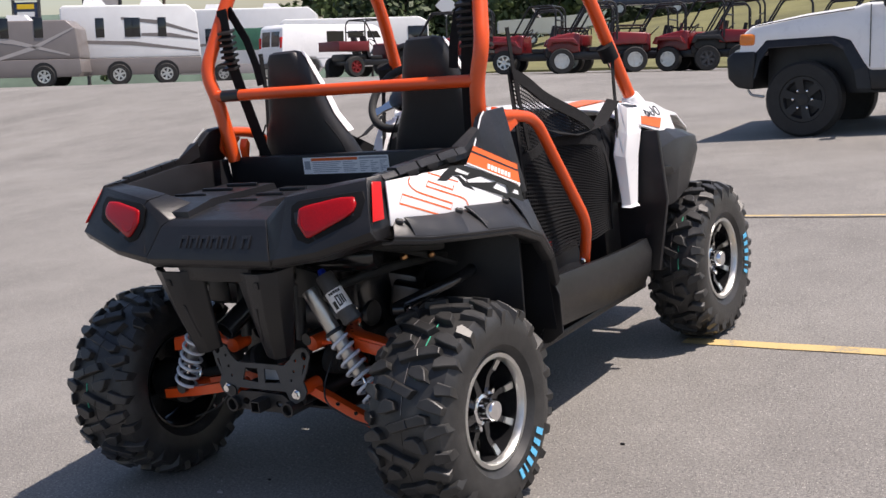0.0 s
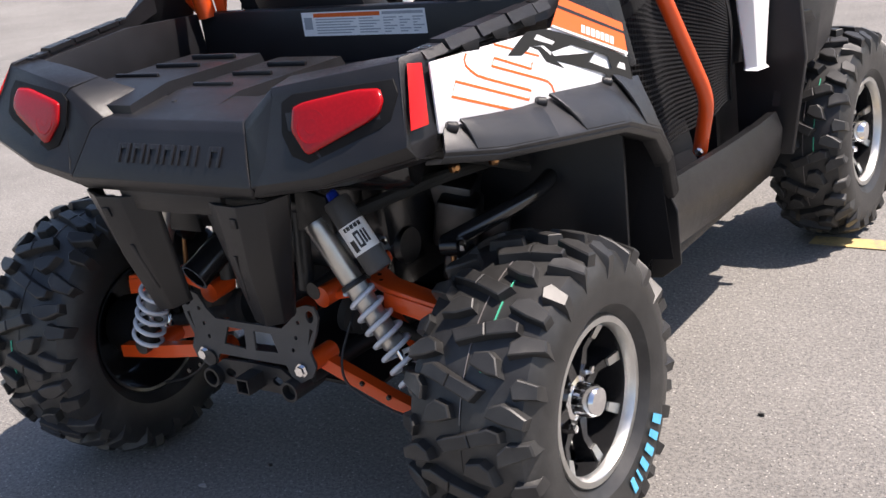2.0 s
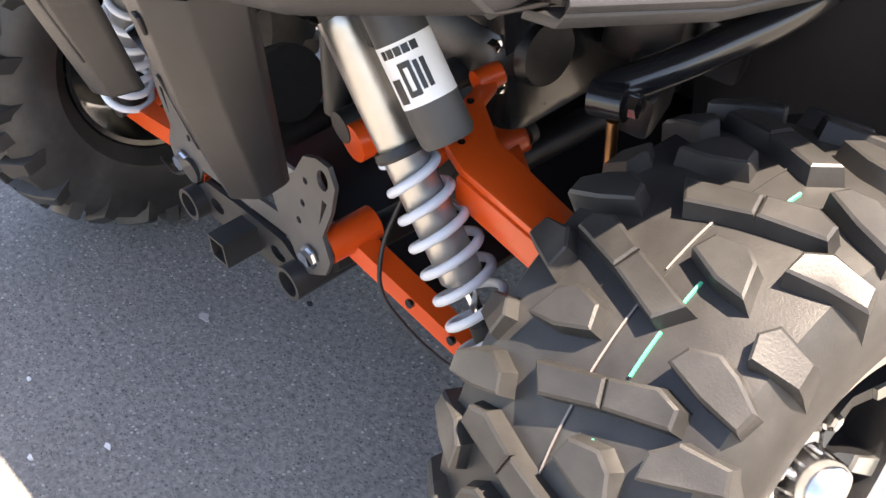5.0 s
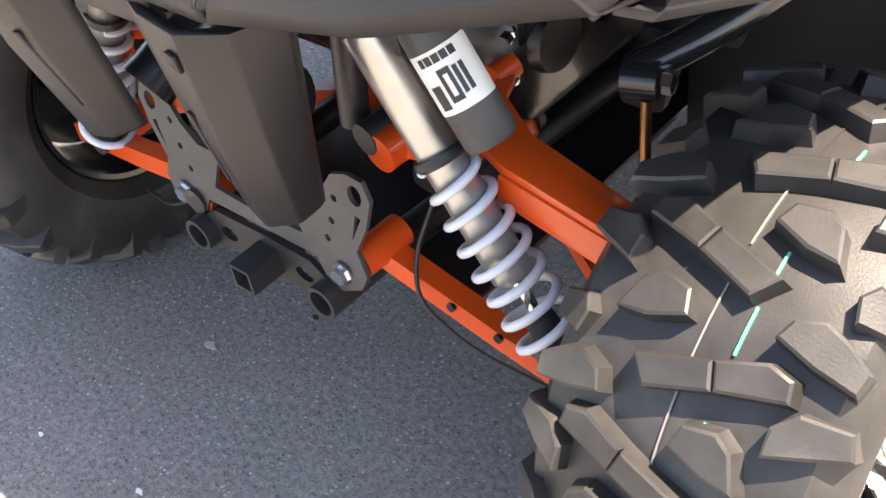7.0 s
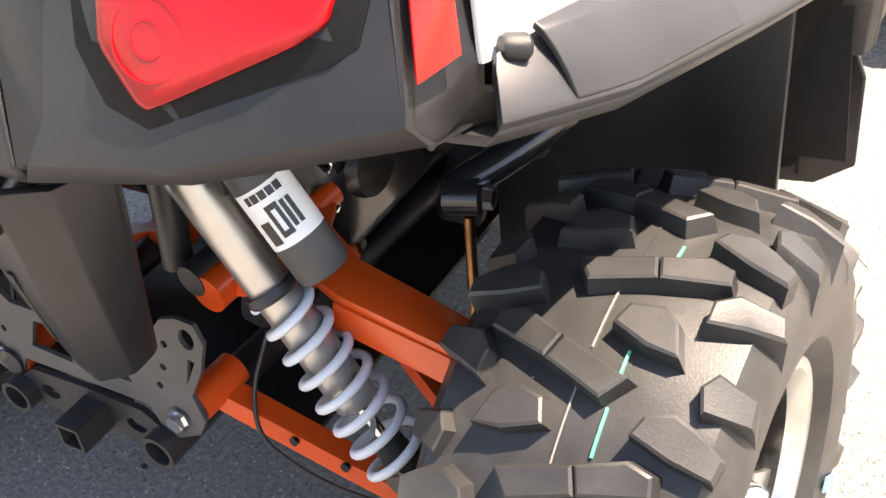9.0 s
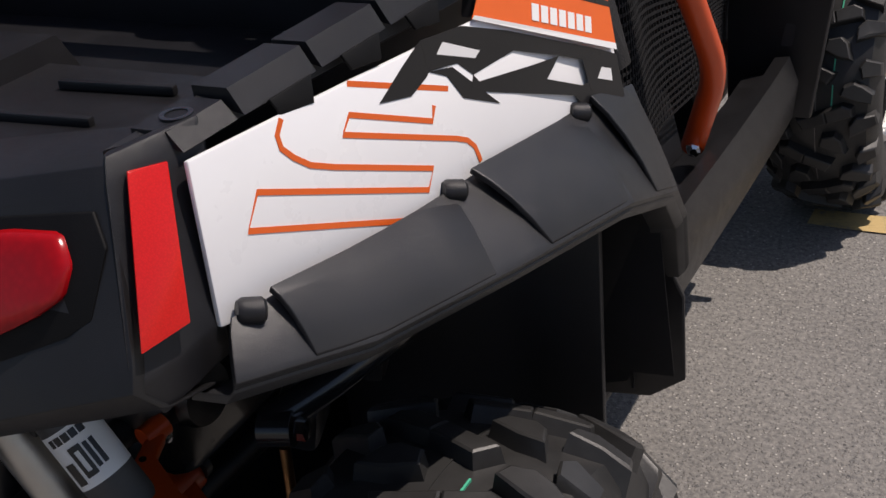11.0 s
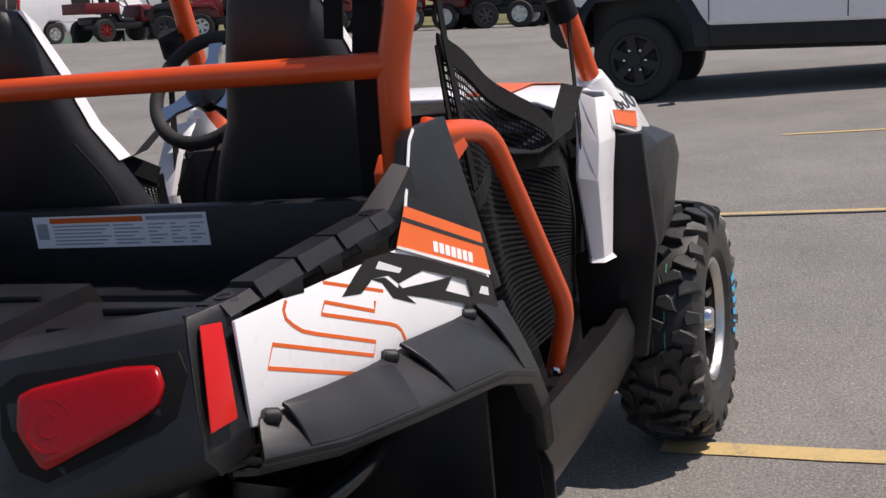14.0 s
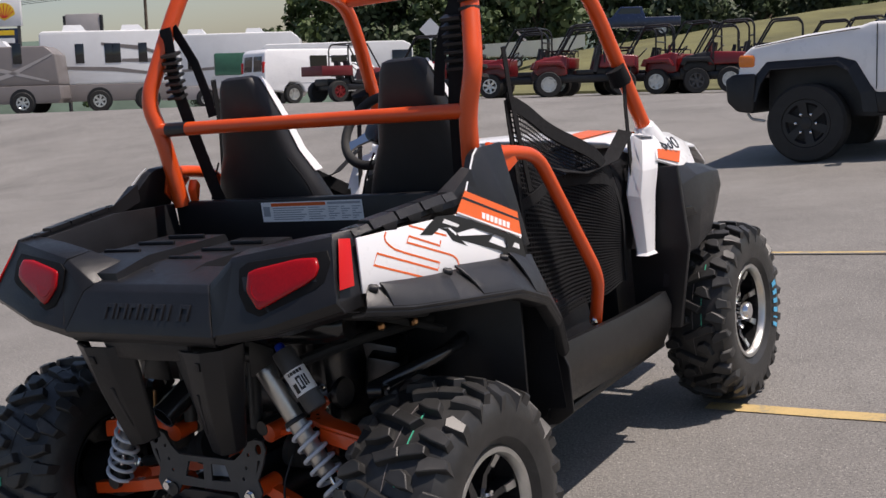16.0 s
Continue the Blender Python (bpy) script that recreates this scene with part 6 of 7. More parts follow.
# --- white panel van ---
van = thing("panel_van", "white full-size passenger van with dark windows", "van", stand(-28.05, 35.3, 69))
bm = BM()
side_solid(bm, [(-2.9, 0.55), (-2.95, 1.0), (-2.86, 1.95), (-2.7, 2.08), (1.2, 2.08), (1.45, 1.98), (2.05, 1.28), (2.80, 1.10), (2.88, 0.95), (2.88, 0.50), (2.25, 0.42), (2.2, 0.62), (2.0, 0.82), (1.6, 0.82), (1.4, 0.62), (1.35, 0.42), (-1.25, 0.42), (-1.3, 0.62), (-1.5, 0.82), (-1.9, 0.82), (-2.1, 0.62), (-2.15, 0.45)], -1.0, 1.0, 0.06, 0.10)
part("body", bm, WHITE_PAINT, van, "white van body", 40)
for s in (1, -1):
    for x0, x1, x2 in ((-0.95, -0.20, -0.2), (0.0, 0.72, 0.72), (0.90, 1.35, 1.72)):
        bm = BM()
        y_slab(bm, [(x0, 1.30), (x2, 1.30), (x1, 1.82), (x0, 1.82)], s * 0.955 - 0.01, 0.02)
        part("window", bm, DARK_GLASS, van)
    for x in (-1.7, 1.8):
        far_wheel(van, x, s * 0.86, 0.37, 0.26, SILVER, s)
    bm = BM()
    box(bm, (-2.9, s * 0.86, 1.40), (0.10, 0.14, 0.42), bev=0.02)
    part("tail_lamp", bm, RED_REFLECTOR, van)
    bm = BM()
    box(bm, (0.35, s * 0.998, 0.78), (4.0, 0.012, 0.03))
    part("side_moulding", bm, DECAL_GREY, van)
bm = BM()
slab(bm, [(-2.91, -0.72, 1.25), (-2.91, -0.06, 1.25), (-2.87, -0.06, 1.82), (-2.87, -0.70, 1.82)], (-0.02, 0, 0))
slab(bm, [(-2.91, 0.72, 1.25), (-2.91, 0.06, 1.25), (-2.87, 0.06, 1.82), (-2.87, 0.70, 1.82)], (-0.02, 0, 0))
part("rear_window", bm, DARK_GLASS, van)
bm = BM()
box(bm, (-2.95, 0, 0.55), (0.16, 1.9, 0.16), bev=0.03)
box(bm, (2.9, 0, 0.55), (0.16, 1.9, 0.18), bev=0.03)
part("bumper", bm, CAST, van)


def motor_home(label, m, L, lower, swirl, H=3.45):
    rv = thing("motor_home", label, "motor home", m, "parked motor homes")
    bm = BM()
    side_solid(bm, [(-L / 2, 1.15), (-L / 2, H - 0.12), (-L / 2 + 0.12, H), (L / 2 - 0.5, H), (L / 2 - 0.1, H - 0.35), (L / 2, 1.4), (L / 2, 1.15)], -1.25, 1.25, 0.06)
    part("body", bm, WHITE_GEL if lower is not None else TAUPE, rv, "", 40)
    bm = BM()
    low = [(-L / 2, 0.45), (-L / 2, 1.148), (L / 2, 1.148), (L / 2 + 0.04, 0.6), (L / 2 - 0.1, 0.42)]
    side_solid(bm, low, -1.262, 1.262, 0.02)
    part("lower_body", bm, lower or TAUPE, rv)
    for s in (1, -1):
        for x in (-L / 2 + 1.6, -L / 2 + 3.1, L / 2 - 3.0, L / 2 - 1.6):
            bm = BM()
            box(bm, (x, s * 1.252, 2.45), (0.36, 0.03, 0.82), bev=0.012)
            part("window", bm, DARK_GLASS, rv)
        for z0, dz, x0, x1 in swirl:
            bm = BM()
            y_slab(bm, [(x0, z0), (x0 + (x1 - x0) * 0.5, z0 + dz * 0.35 + 0.10), (x1, z0 + dz + 0.05), (x1, z0 + dz - 0.02), (x0 + (x1 - x0) * 0.5, z0 + dz * 0.35 - 0.08), (x0, z0 - 0.12)], s * 1.252 - 0.004, 0.008)
            part("swirl_graphic", bm, PALE_TAUPE if lower is None else TAUPE, rv)
        for x in (-L / 2 + 2.3, -L / 2 + 3.3, L / 2 - 1.5):
            if abs(x - (-L / 2 + 3.3)) > 0.01 or L > 9.5:
                far_wheel(rv, x, s * 1.17, 0.45, 0.28, SILVER, s)
                bm = BM()
                # flat black disc on the body paints the shade round the wheel
                y_slab(bm, ring2d(x, 0.50, 0.53, 20), s * 1.266 - 0.004, 0.008)
                part("wheel_well_shade", bm, PLASTIC, rv)
        bm = BM()
        box(bm, (-L / 2 - 0.02, s * 1.08, 1.05), (0.06, 0.16, 0.42), bev=0.01)
        part("tail_lamp", bm, RED_REFLECTOR, rv)
    for x, h in ((-L / 4, 0.30), (L / 6, 0.28)):
        bm = BM()
        loft(bm, [[(x - 0.55, -0.35, H), (x + 0.5, -0.35, H), (x + 0.5, 0.35, H), (x - 0.55, 0.35, H)], [(x - 0.45, -0.3, H + h), (x + 0.25, -0.3, H + h), (x + 0.25, 0.3, H + h), (x - 0.45, 0.3, H + h)]])
        bevel_all(bm, 0.06, 2)
        part("roof_unit", bm, WHITE_GEL, rv, "white roof air conditioner")
    bm = BM()
    box(bm, (-L / 2, 0, 0.55), (0.2, 2.3, 0.18), bev=0.03)
    part("bumper", bm, CAST, rv)
    bm = BM()
    box(bm, (L / 2 - 0.25, 1.40, 2.5), (0.14, 0.2, 0.42), bev=0.04)
    part("mirror", bm, PLASTIC, rv)
    return rv


motor_home("white motor home with taupe swirls and grey lower body", stand(-38.7, 34.3, 48), 5.8, TAUPE, ((2.9, -0.75, -0.4, 2.8), (1.95, -0.55, -2.7, 2.8), (2.2, -0.3, 0.4, 2.8)), 3.4)
motor_home("white motor home parked behind the van", stand(-43.4, 47.05, 37), 7.5, PALE_TAUPE, ((2.0, 0.3, -3.5, 3.5),), 3.9)
motor_home("taupe motor home with pale swirls", stand(-41.8, 29.3, 37), 8.0, None, ((1.2, 1.2, 0.5, 3.8), (2.2, -0.9, -1.0, 3.6)), 2.75)

# covered trailer roof and green machine beside the van
shed = thing("awning_trailer", "pale trailer with flat white roof behind the van", "trailer", stand(-32.6, 42.4, 37))
bm = BM()
side_solid(bm, [(-3.4, 0.6), (-3.4, 2.55), (-3.2, 2.72), (3.0, 2.72), (3.4, 2.5), (3.4, 0.6)], -1.2, 1.2, 0.05)
part("body", bm, WHITE_GEL, shed)
bm = BM()
box(bm, (2.9, -1.205, 1.9), (0.9, 0.02, 0.8), bev=0.005)
part("window", bm, DARK_GLASS, shed)
bm = BM()
box(bm, (-1.0, -1.205, 1.9), (1.2, 0.02, 0.7), bev=0.005)
part("window", bm, DARK_GLASS, shed)
for x in (-1.0, 0.0):
    far_wheel(shed, x, -1.1, 0.36, 0.24, SILVER, -1)
cart = thing("utility_trailer", "green and white boat trailer with outboard beside the van", "trailer", stand(-32.4, 36.6, 45))
bm = BM()
loft(bm, [[(-1.9, -0.7, 0.75), (-1.9, 0.7, 0.75), (-1.9, 0.8, 1.25), (-1.9, -0.8, 1.25)], [(1.0, -0.6, 0.62), (1.0, 0.6, 0.62), (1.0, 0.75, 1.25), (1.0, -0.75, 1.25)], [(2.2, -0.05, 0.95), (2.2, 0.05, 0.95), (2.2, 0.12, 1.35), (2.2, -0.12, 1.35)]])
bevel_all(bm, 0.05, 2)
part("hull", bm, WHITE_GEL, cart)
bm = BM()
box(bm, (-0.6, 0, 1.75), (2.4, 1.3, 0.9), bev=0.05)
part("cover", bm, GREEN_BOX, cart)
for s in (1, -1):
    far_wheel(cart, -0.4, s * 0.85, 0.30, 0.18, SILVER, s)


# --- machines in the row ---
def small_machine(label, m, paint, rack=False, bed=False):
    """A side-by-side of another make: body, bed, seats, cage and wheels."""
    t = thing("side_by_side", label, "off-road vehicle", m, "side-by-sides in the far row")
    bm = BM()
    side_solid(bm, [(1.30, 0.62), (1.25, 0.95), (0.65, 1.08), (0.45, 1.05), (0.45, 0.55), (1.1, 0.50)], -0.52, 0.52, 0.05, 0.12)
    part("hood", bm, paint, t)
    bm = BM()
    if bed:
        for s in (1, -1):
            box(bm, (-0.95, s * 0.62, 0.98), (1.15, 0.05, 0.30), bev=0.015)
        box(bm, (-1.5, 0, 0.98), (0.05, 1.28, 0.30), bev=0.015)
        box(bm, (-0.40, 0, 0.98), (0.05, 1.28, 0.34), bev=0.015)
        box(bm, (-0.95, 0, 0.85), (1.15, 1.24, 0.05))
    else:
        side_solid(bm, [(-1.25, 0.72), (-1.28, 1.02), (-0.45, 1.06), (-0.35, 0.72)], -0.62, 0.62, 0.04, 0.06)
    part("bed", bm, paint, t)
    bm = BM()
    box(bm, (0.0, 0, 0.46), (2.2, 0.95, 0.20), bev=0.04)
    box(bm, (-0.75, 0, 0.62), (0.9, 0.8, 0.22), bev=0.04)
    box(bm, (1.15, 0, 0.55), (0.4, 0.7, 0.25), bev=0.05)
    part("frame", bm, PLASTIC, t)
    for s in (1, -1):
        bm = BM()
        loft(bm, [[(-0.32, s * 0.28 - 0.2, 0.62), (-0.20, s * 0.28 - 0.2, 0.62), (-0.20, s * 0.28 + 0.2, 0.62), (-0.32, s * 0.28 + 0.2, 0.62)], [(-0.44, s * 0.28 - 0.13, 1.30), (-0.36, s * 0.28 - 0.13, 1.30), (-0.36, s * 0.28 + 0.13, 1.30), (-0.44, s * 0.28 + 0.13, 1.30)]])
        box(bm, (0.0, s * 0.28, 0.62), (0.45, 0.42, 0.12), bev=0.03)
        part("seat", bm, RED_PAINT if not rack and s > 0 and not bed else VINYL, t)
        bm = BM()
        tube(bm, [(-0.50, s * 0.60, 0.85), (-0.50, s * 0.58, 1.70), (-0.40, s * 0.56, 1.84), (0.25, s * 0.55, 1.82), (0.70, s * 0.58, 1.05)], 0.026, 8, 0.10)
        part("cage_hoop", bm, PLASTIC, t)
        for x in (0.95, -0.95):
            far_wheel(t, x, s * 0.62, 0.33, 0.26, RED_PAINT if paint is MAROON else (PLATE_STEEL if paint is PLASTIC else SILVER), s)
        bm = BM()
        side_solid(bm, [(0.50, 0.72), (0.62, 0.92), (1.28, 0.92), (1.36, 0.74), (1.25, 0.72), (1.2, 0.82), (0.7, 0.82)], s * 0.60 - 0.14, s * 0.60 + 0.14, 0.015)
        part("fender", bm, paint if not bed else PLASTIC, t)
    bm = BM()
    for x, z in ((-0.50, 1.45), (-0.38, 1.84), (0.26, 1.82)):
        tube(bm, [(x, -0.57, z), (x, 0.57, z)], 0.022, 8, 0)
    part("cross_bars", bm, PLASTIC, t)
    bm = BM()
    cc = Vector((0.35, 0.28, 1.10))
    tube(bm, [cc + Vector((-0.12 * math.sin(a), 0.17 * math.cos(a), 0.12 * math.sin(a))) for a in [2 * math.pi * i / 20 for i in range(21)]], 0.015, 6, 0)
    part("steering_wheel", bm, PLASTIC, t)
    if rack:
        bm = BM()
        for i in range(5):
            tube(bm, [(-1.25, -0.5 + i * 0.25, 1.22), (-0.55, -0.5 + i * 0.25, 1.22)], 0.014, 6, 0)
        for x in (-1.25, -0.55):
            tube(bm, [(x, -0.52, 1.05), (x, -0.52, 1.22), (x, 0.52, 1.22), (x, 0.52, 1.05)], 0.016, 6, 0.05)
        part("rack", bm, PLASTIC, t)
    return t


small_machine("maroon utility side-by-side with dump bed and black roof", stand(-21.7, 29.1, 70), MAROON, bed=True)
a = small_machine("red side-by-side with black cage in the far row", stand(-12.03, 26.3, 212), RED_PAINT, rack=True)
b_ = small_machine("red side-by-side with black cage in the far row", stand(-9.5, 27.9, 190), RED_PAINT)
for x, y, h in ((-15.9, 26.5, 208), (-7.6, 28.9, 196), (-5.9, 30.2, 200), (-11.0, 28.6, 204)):
    copy_thing(b_, stand(x, y, h))
copy_thing(a, stand(-14.0, 27.0, 195))
dark = small_machine("black side-by-side with black cage in the far row", stand(-13.1, 28.6, 200), PLASTIC, rack=True)
for x, y, h in ((-17.7, 27.4, 214), (-8.7, 28.2, 205), (-12.0, 30.1, 190), (-9.9, 30.6, 198), (-15.2, 29.3, 206), (-7.0, 31.2, 194)):
    copy_thing(dark, stand(x, y, h))

# --- dark pickup and boat on the road above the bank ---
pick = thing("pickup_truck", "dark blue pickup truck parked on the upper road", "truck", stand(-28.6, 67.1, 205, -0.36))
bm = BM()
side_solid(bm, [(-2.8, 0.6), (-2.8, 1.15), (-0.7, 1.15), (-0.5, 1.80), (0.8, 1.82), (1.35, 1.18), (2.65, 1.05), (2.7, 0.6)], -0.95, 0.95, 0.06, 0.08)
part("body", bm, NAVY, pick, "dark blue body")
for s in (1, -1):
    bm = BM()
    y_slab(bm, [(-0.42, 1.22), (-0.36, 1.70), (0.75, 1.72), (1.15, 1.22)], s * 0.915 - 0.01, 0.02)
    part("window", bm, DARK_GLASS, pick)
    for x in (-1.7, 1.75):
        far_wheel(pick, x, s * 0.85, 0.38, 0.26, SILVER, s)
bm = BM()
box(bm, (2.72, 0, 0.80), (0.08, 1.7, 0.34), bev=0.02)
part("grille", bm, CHROME, pick, "chrome grille")
boat = thing("motor_boat", "white motor boat on a trailer by the bank", "boat", stand(-30.1, 56.4, 33, -1.12))
bm = BM()
loft(bm, [[(-2.6, -0.9, 0.7), (-2.6, 0.9, 0.7), (-2.6, 1.05, 1.35), (-2.6, -1.05, 1.35)], [(0.8, -0.7, 0.6), (0.8, 0.7, 0.6), (0.8, 1.0, 1.5), (0.8, -1.0, 1.5)], [(3.0, -0.05, 1.1), (3.0, 0.05, 1.1), (3.0, 0.10, 1.75), (3.0, -0.10, 1.75)]])
bevel_all(bm, 0.06, 2)
part("hull", bm, WHITE_GEL, boat)
bm = BM()
slab(bm, [(-0.2, -0.8, 1.45), (-0.2, 0.8, 1.45), (-0.7, 0.7, 2.0), (-0.7, -0.7, 2.0)], (0.05, 0, 0))
part("windscreen", bm, DARK_GLASS, boat)
for s in (1, -1):
    far_wheel(boat, -0.8, s * 0.9, 0.32, 0.2, SILVER, s)

# --- grass bank, trees, hill, signs ---
bm = BM()
low = [Vector((x, y, far_z(x, y))) for x, y in ((-23.5, 35.3), (-17.5, 39.0), (-12.0, 42.5), (-5.6, 46.4), (8.0, 52.0))]
top = [Vector(p) for p in ((-36.0, 59.0, -1.62), (-33.2, 61.5, -0.90), (-26.6, 65.7, -0.55), (-18.4, 71.2, -0.15), (-4.0, 79.0, 0.05))]
rows = []
for j in range(9):
    v = j / 8
    row = []
    for i in range(25):
        u = i / 24 * 4
        k = min(3, int(u))
        p = low[k].lerp(low[k + 1], u - k).lerp(top[k].lerp(top[k + 1], u - k), v)
        row.append(p + Vector((0, 0, 0.05 + 0.12 * noise.noise(p * 0.3))))
    rows.append(row)
shell(bm, rows, (0, 0, -0.4))
tagged(put("grass_bank", bm, GRASS, None, 60), "sloping bank of dry mown grass", "grass", kind="structure")


def crown_mesh(seed, h, w, count, mat, leaf):
    rnd = random.Random(seed)
    bm = BM()
    clumps = []
    for i in range(26):
        a, z = rnd.uniform(0, 6.283), rnd.uniform(0.18, 1.0)
        r = w * math.sqrt(rnd.random()) * (1.05 - 0.75 * abs(z - 0.42) ** 1.3)
        clumps.append((Vector((r * math.cos(a), r * math.sin(a), h * z)), rnd.uniform(0.55, 1.25) * w * 0.36))
    for i in range(count):
        c, s = rnd.choice(clumps)
        d = Vector((rnd.gauss(0, 1), rnd.gauss(0, 1), rnd.gauss(0, 0.8))).normalized() * s * rnd.uniform(0.55, 1.05)
        p = c + d
        n = (d.normalized() + Vector((rnd.gauss(0, 0.6), rnd.gauss(0, 0.6), rnd.gauss(0.4, 0.6)))).normalized()
        u, v, _ = frame_of(n)
        k = leaf * rnd.uniform(0.6, 1.3)
        e = rnd.uniform(0, 6.28)
        u, v = u * math.cos(e) + v * math.sin(e), v * math.cos(e) - u * math.sin(e)
        vs = [bm.verts.new(p + u * k * x + v * k * y) for x, y in ((-1, 0), (-0.2, -0.55), (1, 0), (0.2, 0.6))]
        bm.faces.new(vs)
    me = bpy.data.meshes.new("crown")
    bm.to_mesh(me)
    bm.free()
    me.materials.append(mat)
    return me


def trunk_mesh(h, r, seed):
    rnd = random.Random(seed)
    bm = BM()
    pts = [Vector((0, 0, -0.4)), Vector((0.1, 0, h * 0.25)), Vector((-0.05, 0.1, h * 0.5)), Vector((0.05, 0, h * 0.8))]
    for p, q, k in zip(pts, pts[1:], (1.0, 0.75, 0.5)):
        cyl(bm, p, q, r * k, r * k * 0.75, 10)
    for i in range(7):
        a, z = i * 2.4, h * rnd.uniform(0.25, 0.65)
        p = Vector((0, 0, z))
        q = p + Vector((math.cos(a), math.sin(a), 0.8)) * h * 0.24
        cyl(bm, p, q, r * 0.35, r * 0.12, 8)
    bmesh.ops.recalc_face_normals(bm, faces=bm.faces[:])
    me = bpy.data.meshes.new("trunk")
    bm.to_mesh(me)
    bm.free()
    me.materials.append(BARK)
    return me


KINDS = [(crown_mesh(11, 9.0, 3.6, 2600, LEAF, 0.34), trunk_mesh(8, 0.22, 1)), (crown_mesh(12, 7.5, 3.9, 2600, LEAF_DARK, 0.34), trunk_mesh(7, 0.25, 2)), (crown_mesh(13, 10.5, 3.2, 2600, LEAF_DARK, 0.34), trunk_mesh(9, 0.2, 3))]
rnd = random.Random(5)


def tree(x, y, z, k, sc):
    e = thing("tree", "leafy green broadleaf tree at the edge of the lot", "tree", Matrix.Translation((x, y, z)) @ TILT_M @ pose(0, 0, 0, 0, 0, rnd.uniform(0, 360)) @ Matrix.Scale(sc, 4), "trees behind the lot")
    c, t = KINDS[k]
    a, b2 = new("crown", c), new("trunk", t)
    a.parent = b2.parent = e


for i in range(30):
    u = i / 29
    x = -63 + 84 * u + rnd.uniform(-1.5, 1.5)
    y = 74 + 44 * u + rnd.uniform(-5, 6)
    tree(x, y, far_z(x, y) + 0.5 + 2.5 * u, (i * 7 + i // 3) % 3, rnd.uniform(0.75, 1.15))
for i in range(18):
    u = i / 17
    x, y = -62 + 82 * u, 88 + 36 * u + rnd.uniform(-3, 5)
    tree(x, y, far_z(x, y) + 0.3 + 2.5 * u, (i * 5) % 3, rnd.uniform(1.1, 1.45))
for x, y, k, sc in ((-46.5, 62.0, 0, 0.42), (-44.0, 63.5, 0, 0.40), (-48.5, 60.5, 0, 0.38), (-70.0, 72.0, 1, 0.40), (-76.0, 66.0, 0, 0.42)):
    tree(x, y, far_z(x, y), k, sc)

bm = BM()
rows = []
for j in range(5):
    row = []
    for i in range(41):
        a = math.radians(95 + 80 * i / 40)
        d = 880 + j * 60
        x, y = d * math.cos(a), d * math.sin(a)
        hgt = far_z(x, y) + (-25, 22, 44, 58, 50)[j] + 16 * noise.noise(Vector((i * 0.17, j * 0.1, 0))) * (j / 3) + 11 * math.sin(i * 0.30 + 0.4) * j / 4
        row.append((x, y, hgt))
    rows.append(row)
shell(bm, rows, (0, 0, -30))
tagged(put("backdrop", bm, HAZY_HILL, None, 60), "distant wooded hills with blue-green haze in their colour", "hills", kind="structure")

sign = thing("filling_station_sign", "tall white sign with yellow and red emblem on a grey post", "sign", stand(-58.2, 44.0, 127, ground_z(-58.2, 44.0) + 1.0))
bm = BM()
box(bm, (0, -0.75, 2.4), (0.3, 0.12, 4.9))
box(bm, (0, 0.75, 2.4), (0.3, 0.12, 4.9))
part("post", bm, PLATE_STEEL, sign)
bm = BM()
box(bm, (0, 0, 5.05), (0.32, 1.9, 1.75), bev=0.03)
face = part("sign_box", bm, WHITE_GEL, sign)
bm = BM()
fan = [(0.0, -0.52)] + [(0.62 * math.cos(a), -0.12 + 0.62 * math.sin(a)) for a in [math.radians(-5 + 190 * i / 18) for i in range(19)]]
slab(bm, [(-0.165, y, 5.02 + z) for y, z in fan], (-0.02, 0, 0))
part("emblem", bm, SIGN_YELLOW, face, "yellow fan emblem")
for i in range(7):
    a = math.radians(15 + 150 * i / 6)
    bm = BM()
    strip(bm, [(-0.19, 0.05 * math.cos(a), 4.62 + 0.02), (-0.19, 0.56 * math.cos(a), 4.90 + 0.54 * math.sin(a))], 0.045, (1, 0, 0), 0.01)
    part("emblem_line", bm, SIGN_RED, face)
bm = BM()
box(bm, (0, 0, 3.55), (0.26, 1.5, 1.0), bev=0.02)
lower = part("price_box", bm, NAVY, sign)
for z, mt in ((3.80, SIGN_YELLOW), (3.35, DECAL_WHITE)):
    bm = BM()
    box(bm, (-0.14, 0, z), (0.02, 1.0, 0.28))
    part("price_bar", bm, mt, lower)
board = thing("billboard_frame", "dark-framed pale billboard seen from behind", "billboard", stand(-61.0, 52.0, 122))
bm = BM()
box(bm, (0, 0, 5.2), (0.2, 2.3, 2.4), bev=0.03)
part("panel", bm, PALE_TAUPE, board)
bm = BM()
for y in (-1.2, 1.2):
    box(bm, (0, y, 3.0), (0.3, 0.16, 6.6))
box(bm, (0, 0, 3.95), (0.3, 2.4, 0.16))
part("frame", bm, DARK_STEEL, board)
pole = thing("utility_pole", "weathered wooden utility pole with sagging wires", "pole", stand(-70.0, 66.0, 33))
bm = BM()
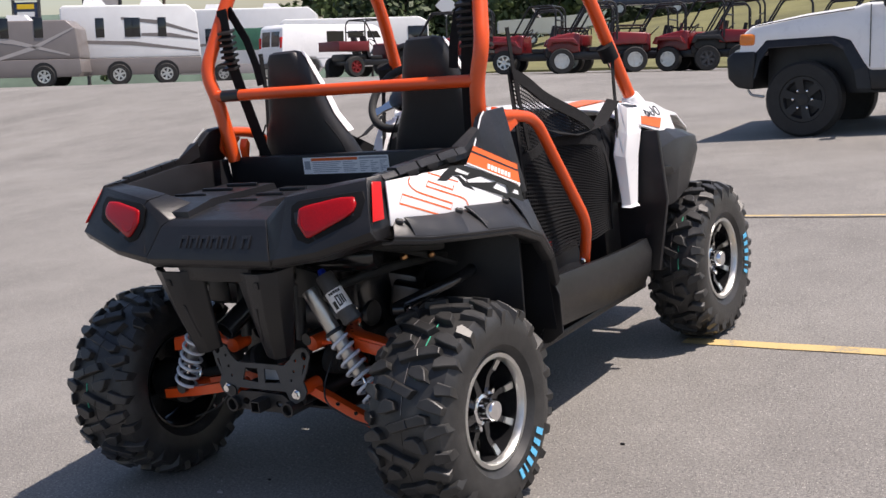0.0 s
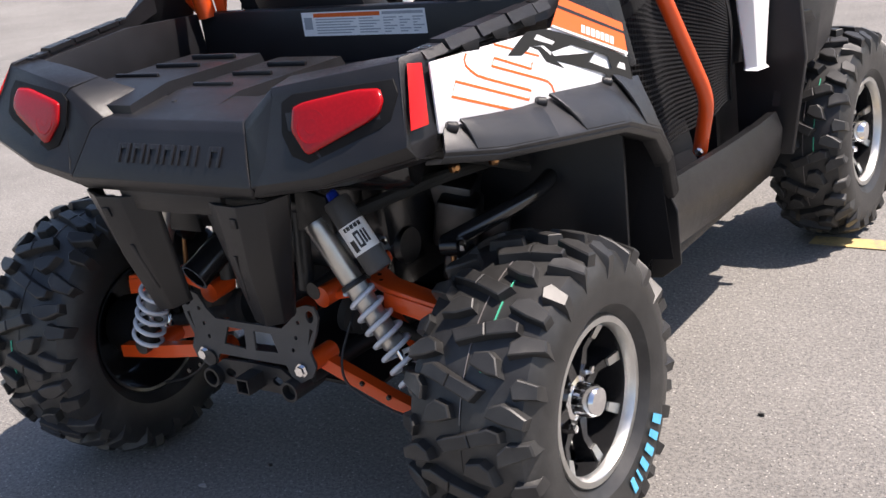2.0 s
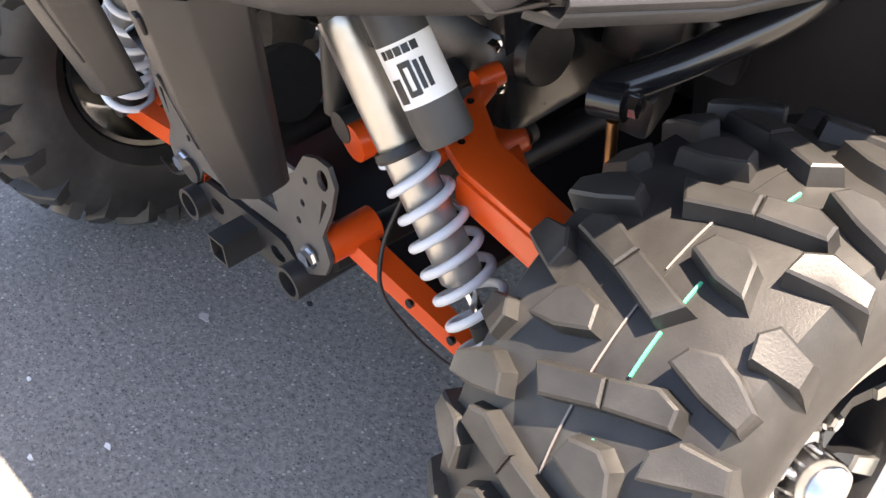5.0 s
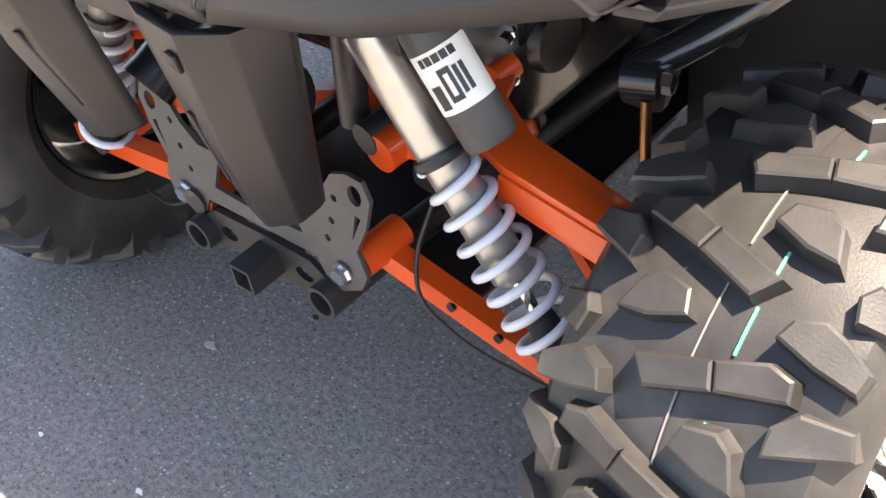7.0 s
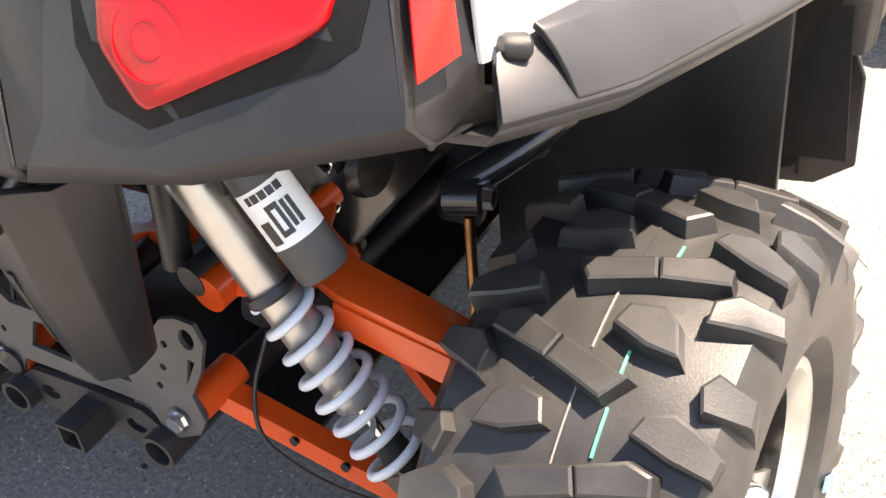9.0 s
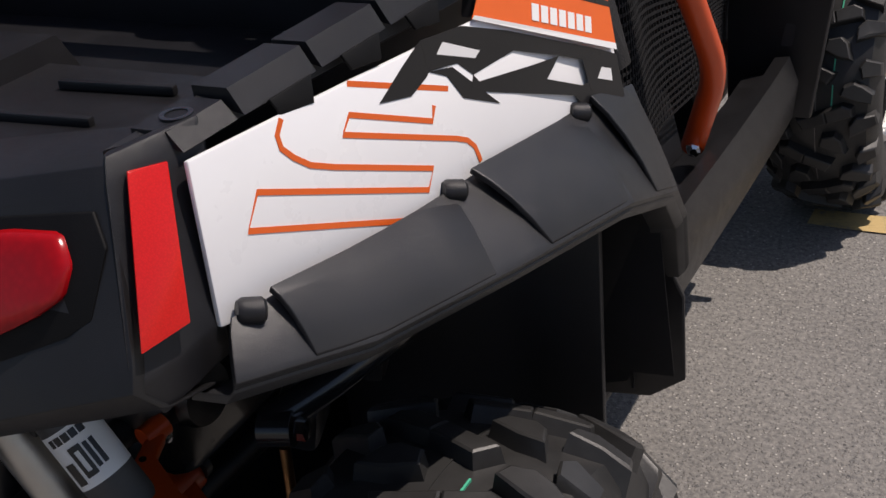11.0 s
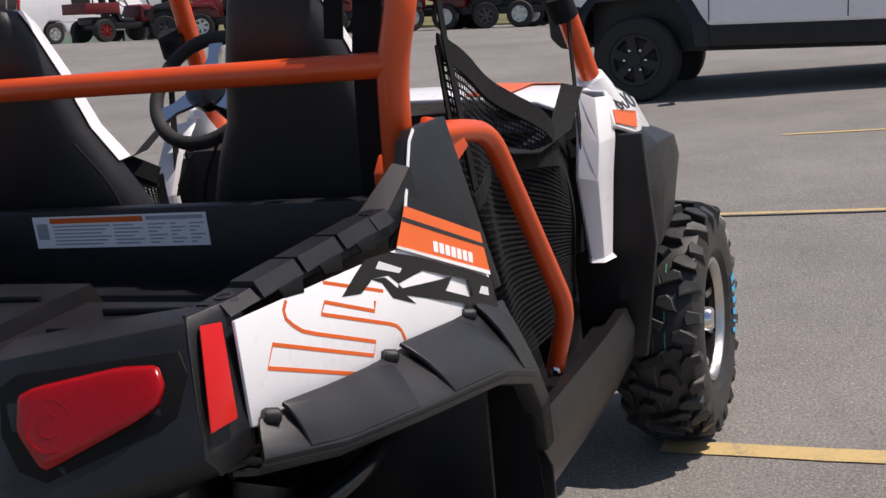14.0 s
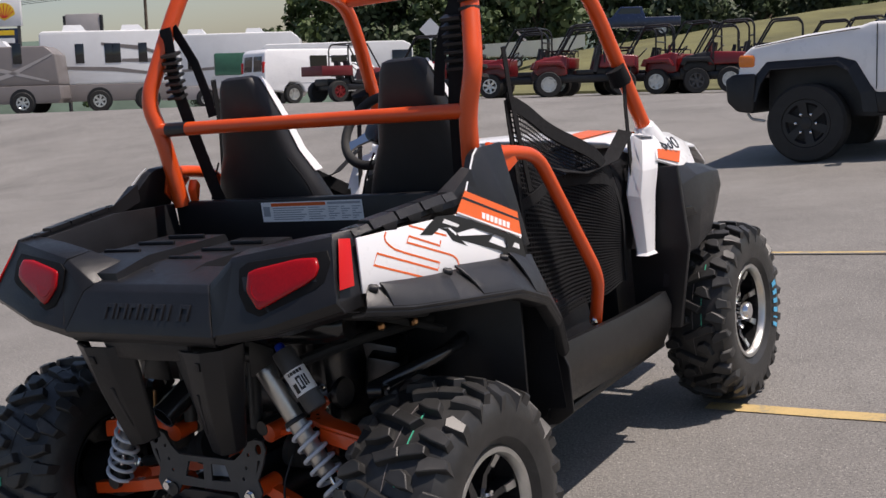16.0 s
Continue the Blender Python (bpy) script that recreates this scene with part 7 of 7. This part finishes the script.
cyl(bm, (0, 0, -1), (0, 0, 11), 0.16, 0.11, 12)
box(bm, (0, 0, 9.6), (0.12, 2.4, 0.12))
part("mast", bm, BARK, pole)
bm = BM()
for k, y in enumerate((-1.1, 0.0, 1.1)):
    pts = []
    for i in range(17):
        t = i / 16
        pts.append((-45 + 90 * t, y, 9.7 - 1.6 * math.sin(math.pi * ((t * 2) % 1.0))))
    tube(bm, pts, 0.02, 5, 0)
part("wires", bm, RUBBER_DARK, pole)
lamp_post = thing("road_sign", "diamond road sign on a thin post", "sign", stand(-40.5, 62.0, 123))
bm = BM()
cyl(bm, (0, 0, 0), (0, 0, 4.2), 0.05, seg=8)
part("post", bm, CAST, lamp_post)
bm = BM()
slab(bm, [(-0.06, 0, 3.7), (-0.06, 0.7, 4.4), (-0.06, 0, 5.1), (-0.06, -0.7, 4.4)], (-0.02, 0, 0))
part("plate", bm, WHITE_GEL, lamp_post)

# litter on the asphalt
for x, y, w, hgt, mt, lb in ((-0.289, -0.163, 0.020, 0.003, SIGN_YELLOW, "small tan leaf scrap on asphalt"), (-0.15, -0.417, 0.011, 0.003, DECAL_WHITE, "small white paper scrap on asphalt"), (-0.214, -0.511, 0.010, 0.003, DECAL_WHITE, "small white paper scrap on asphalt"),
                             (-0.37, -0.44, 0.009, 0.003, DECAL_WHITE, "small white paper scrap on asphalt"), (-0.187, -0.021, 0.010, 0.005, RUBBER_DARK, "small dark pebble on asphalt"), (0.86, 0.62, 0.014, 0.005, RUBBER_DARK, "small dark scrap on asphalt")):
    bm = BM()
    rr = random.Random(int(abs(x * 1000)))
    n = 9
    pts = [(x + w * rr.uniform(0.4, 0.8) * math.cos(2 * math.pi * i / n), y + w * 0.6 * rr.uniform(0.4, 0.8) * math.sin(2 * math.pi * i / n), 0.001 + rr.uniform(0, 0.002)) for i in range(n)]
    slab(bm, pts, (0, 0, hgt))
    tagged(put("litter", bm, PALE_TAUPE if mt is SIGN_YELLOW else mt), lb, "litter", "scraps on the asphalt")
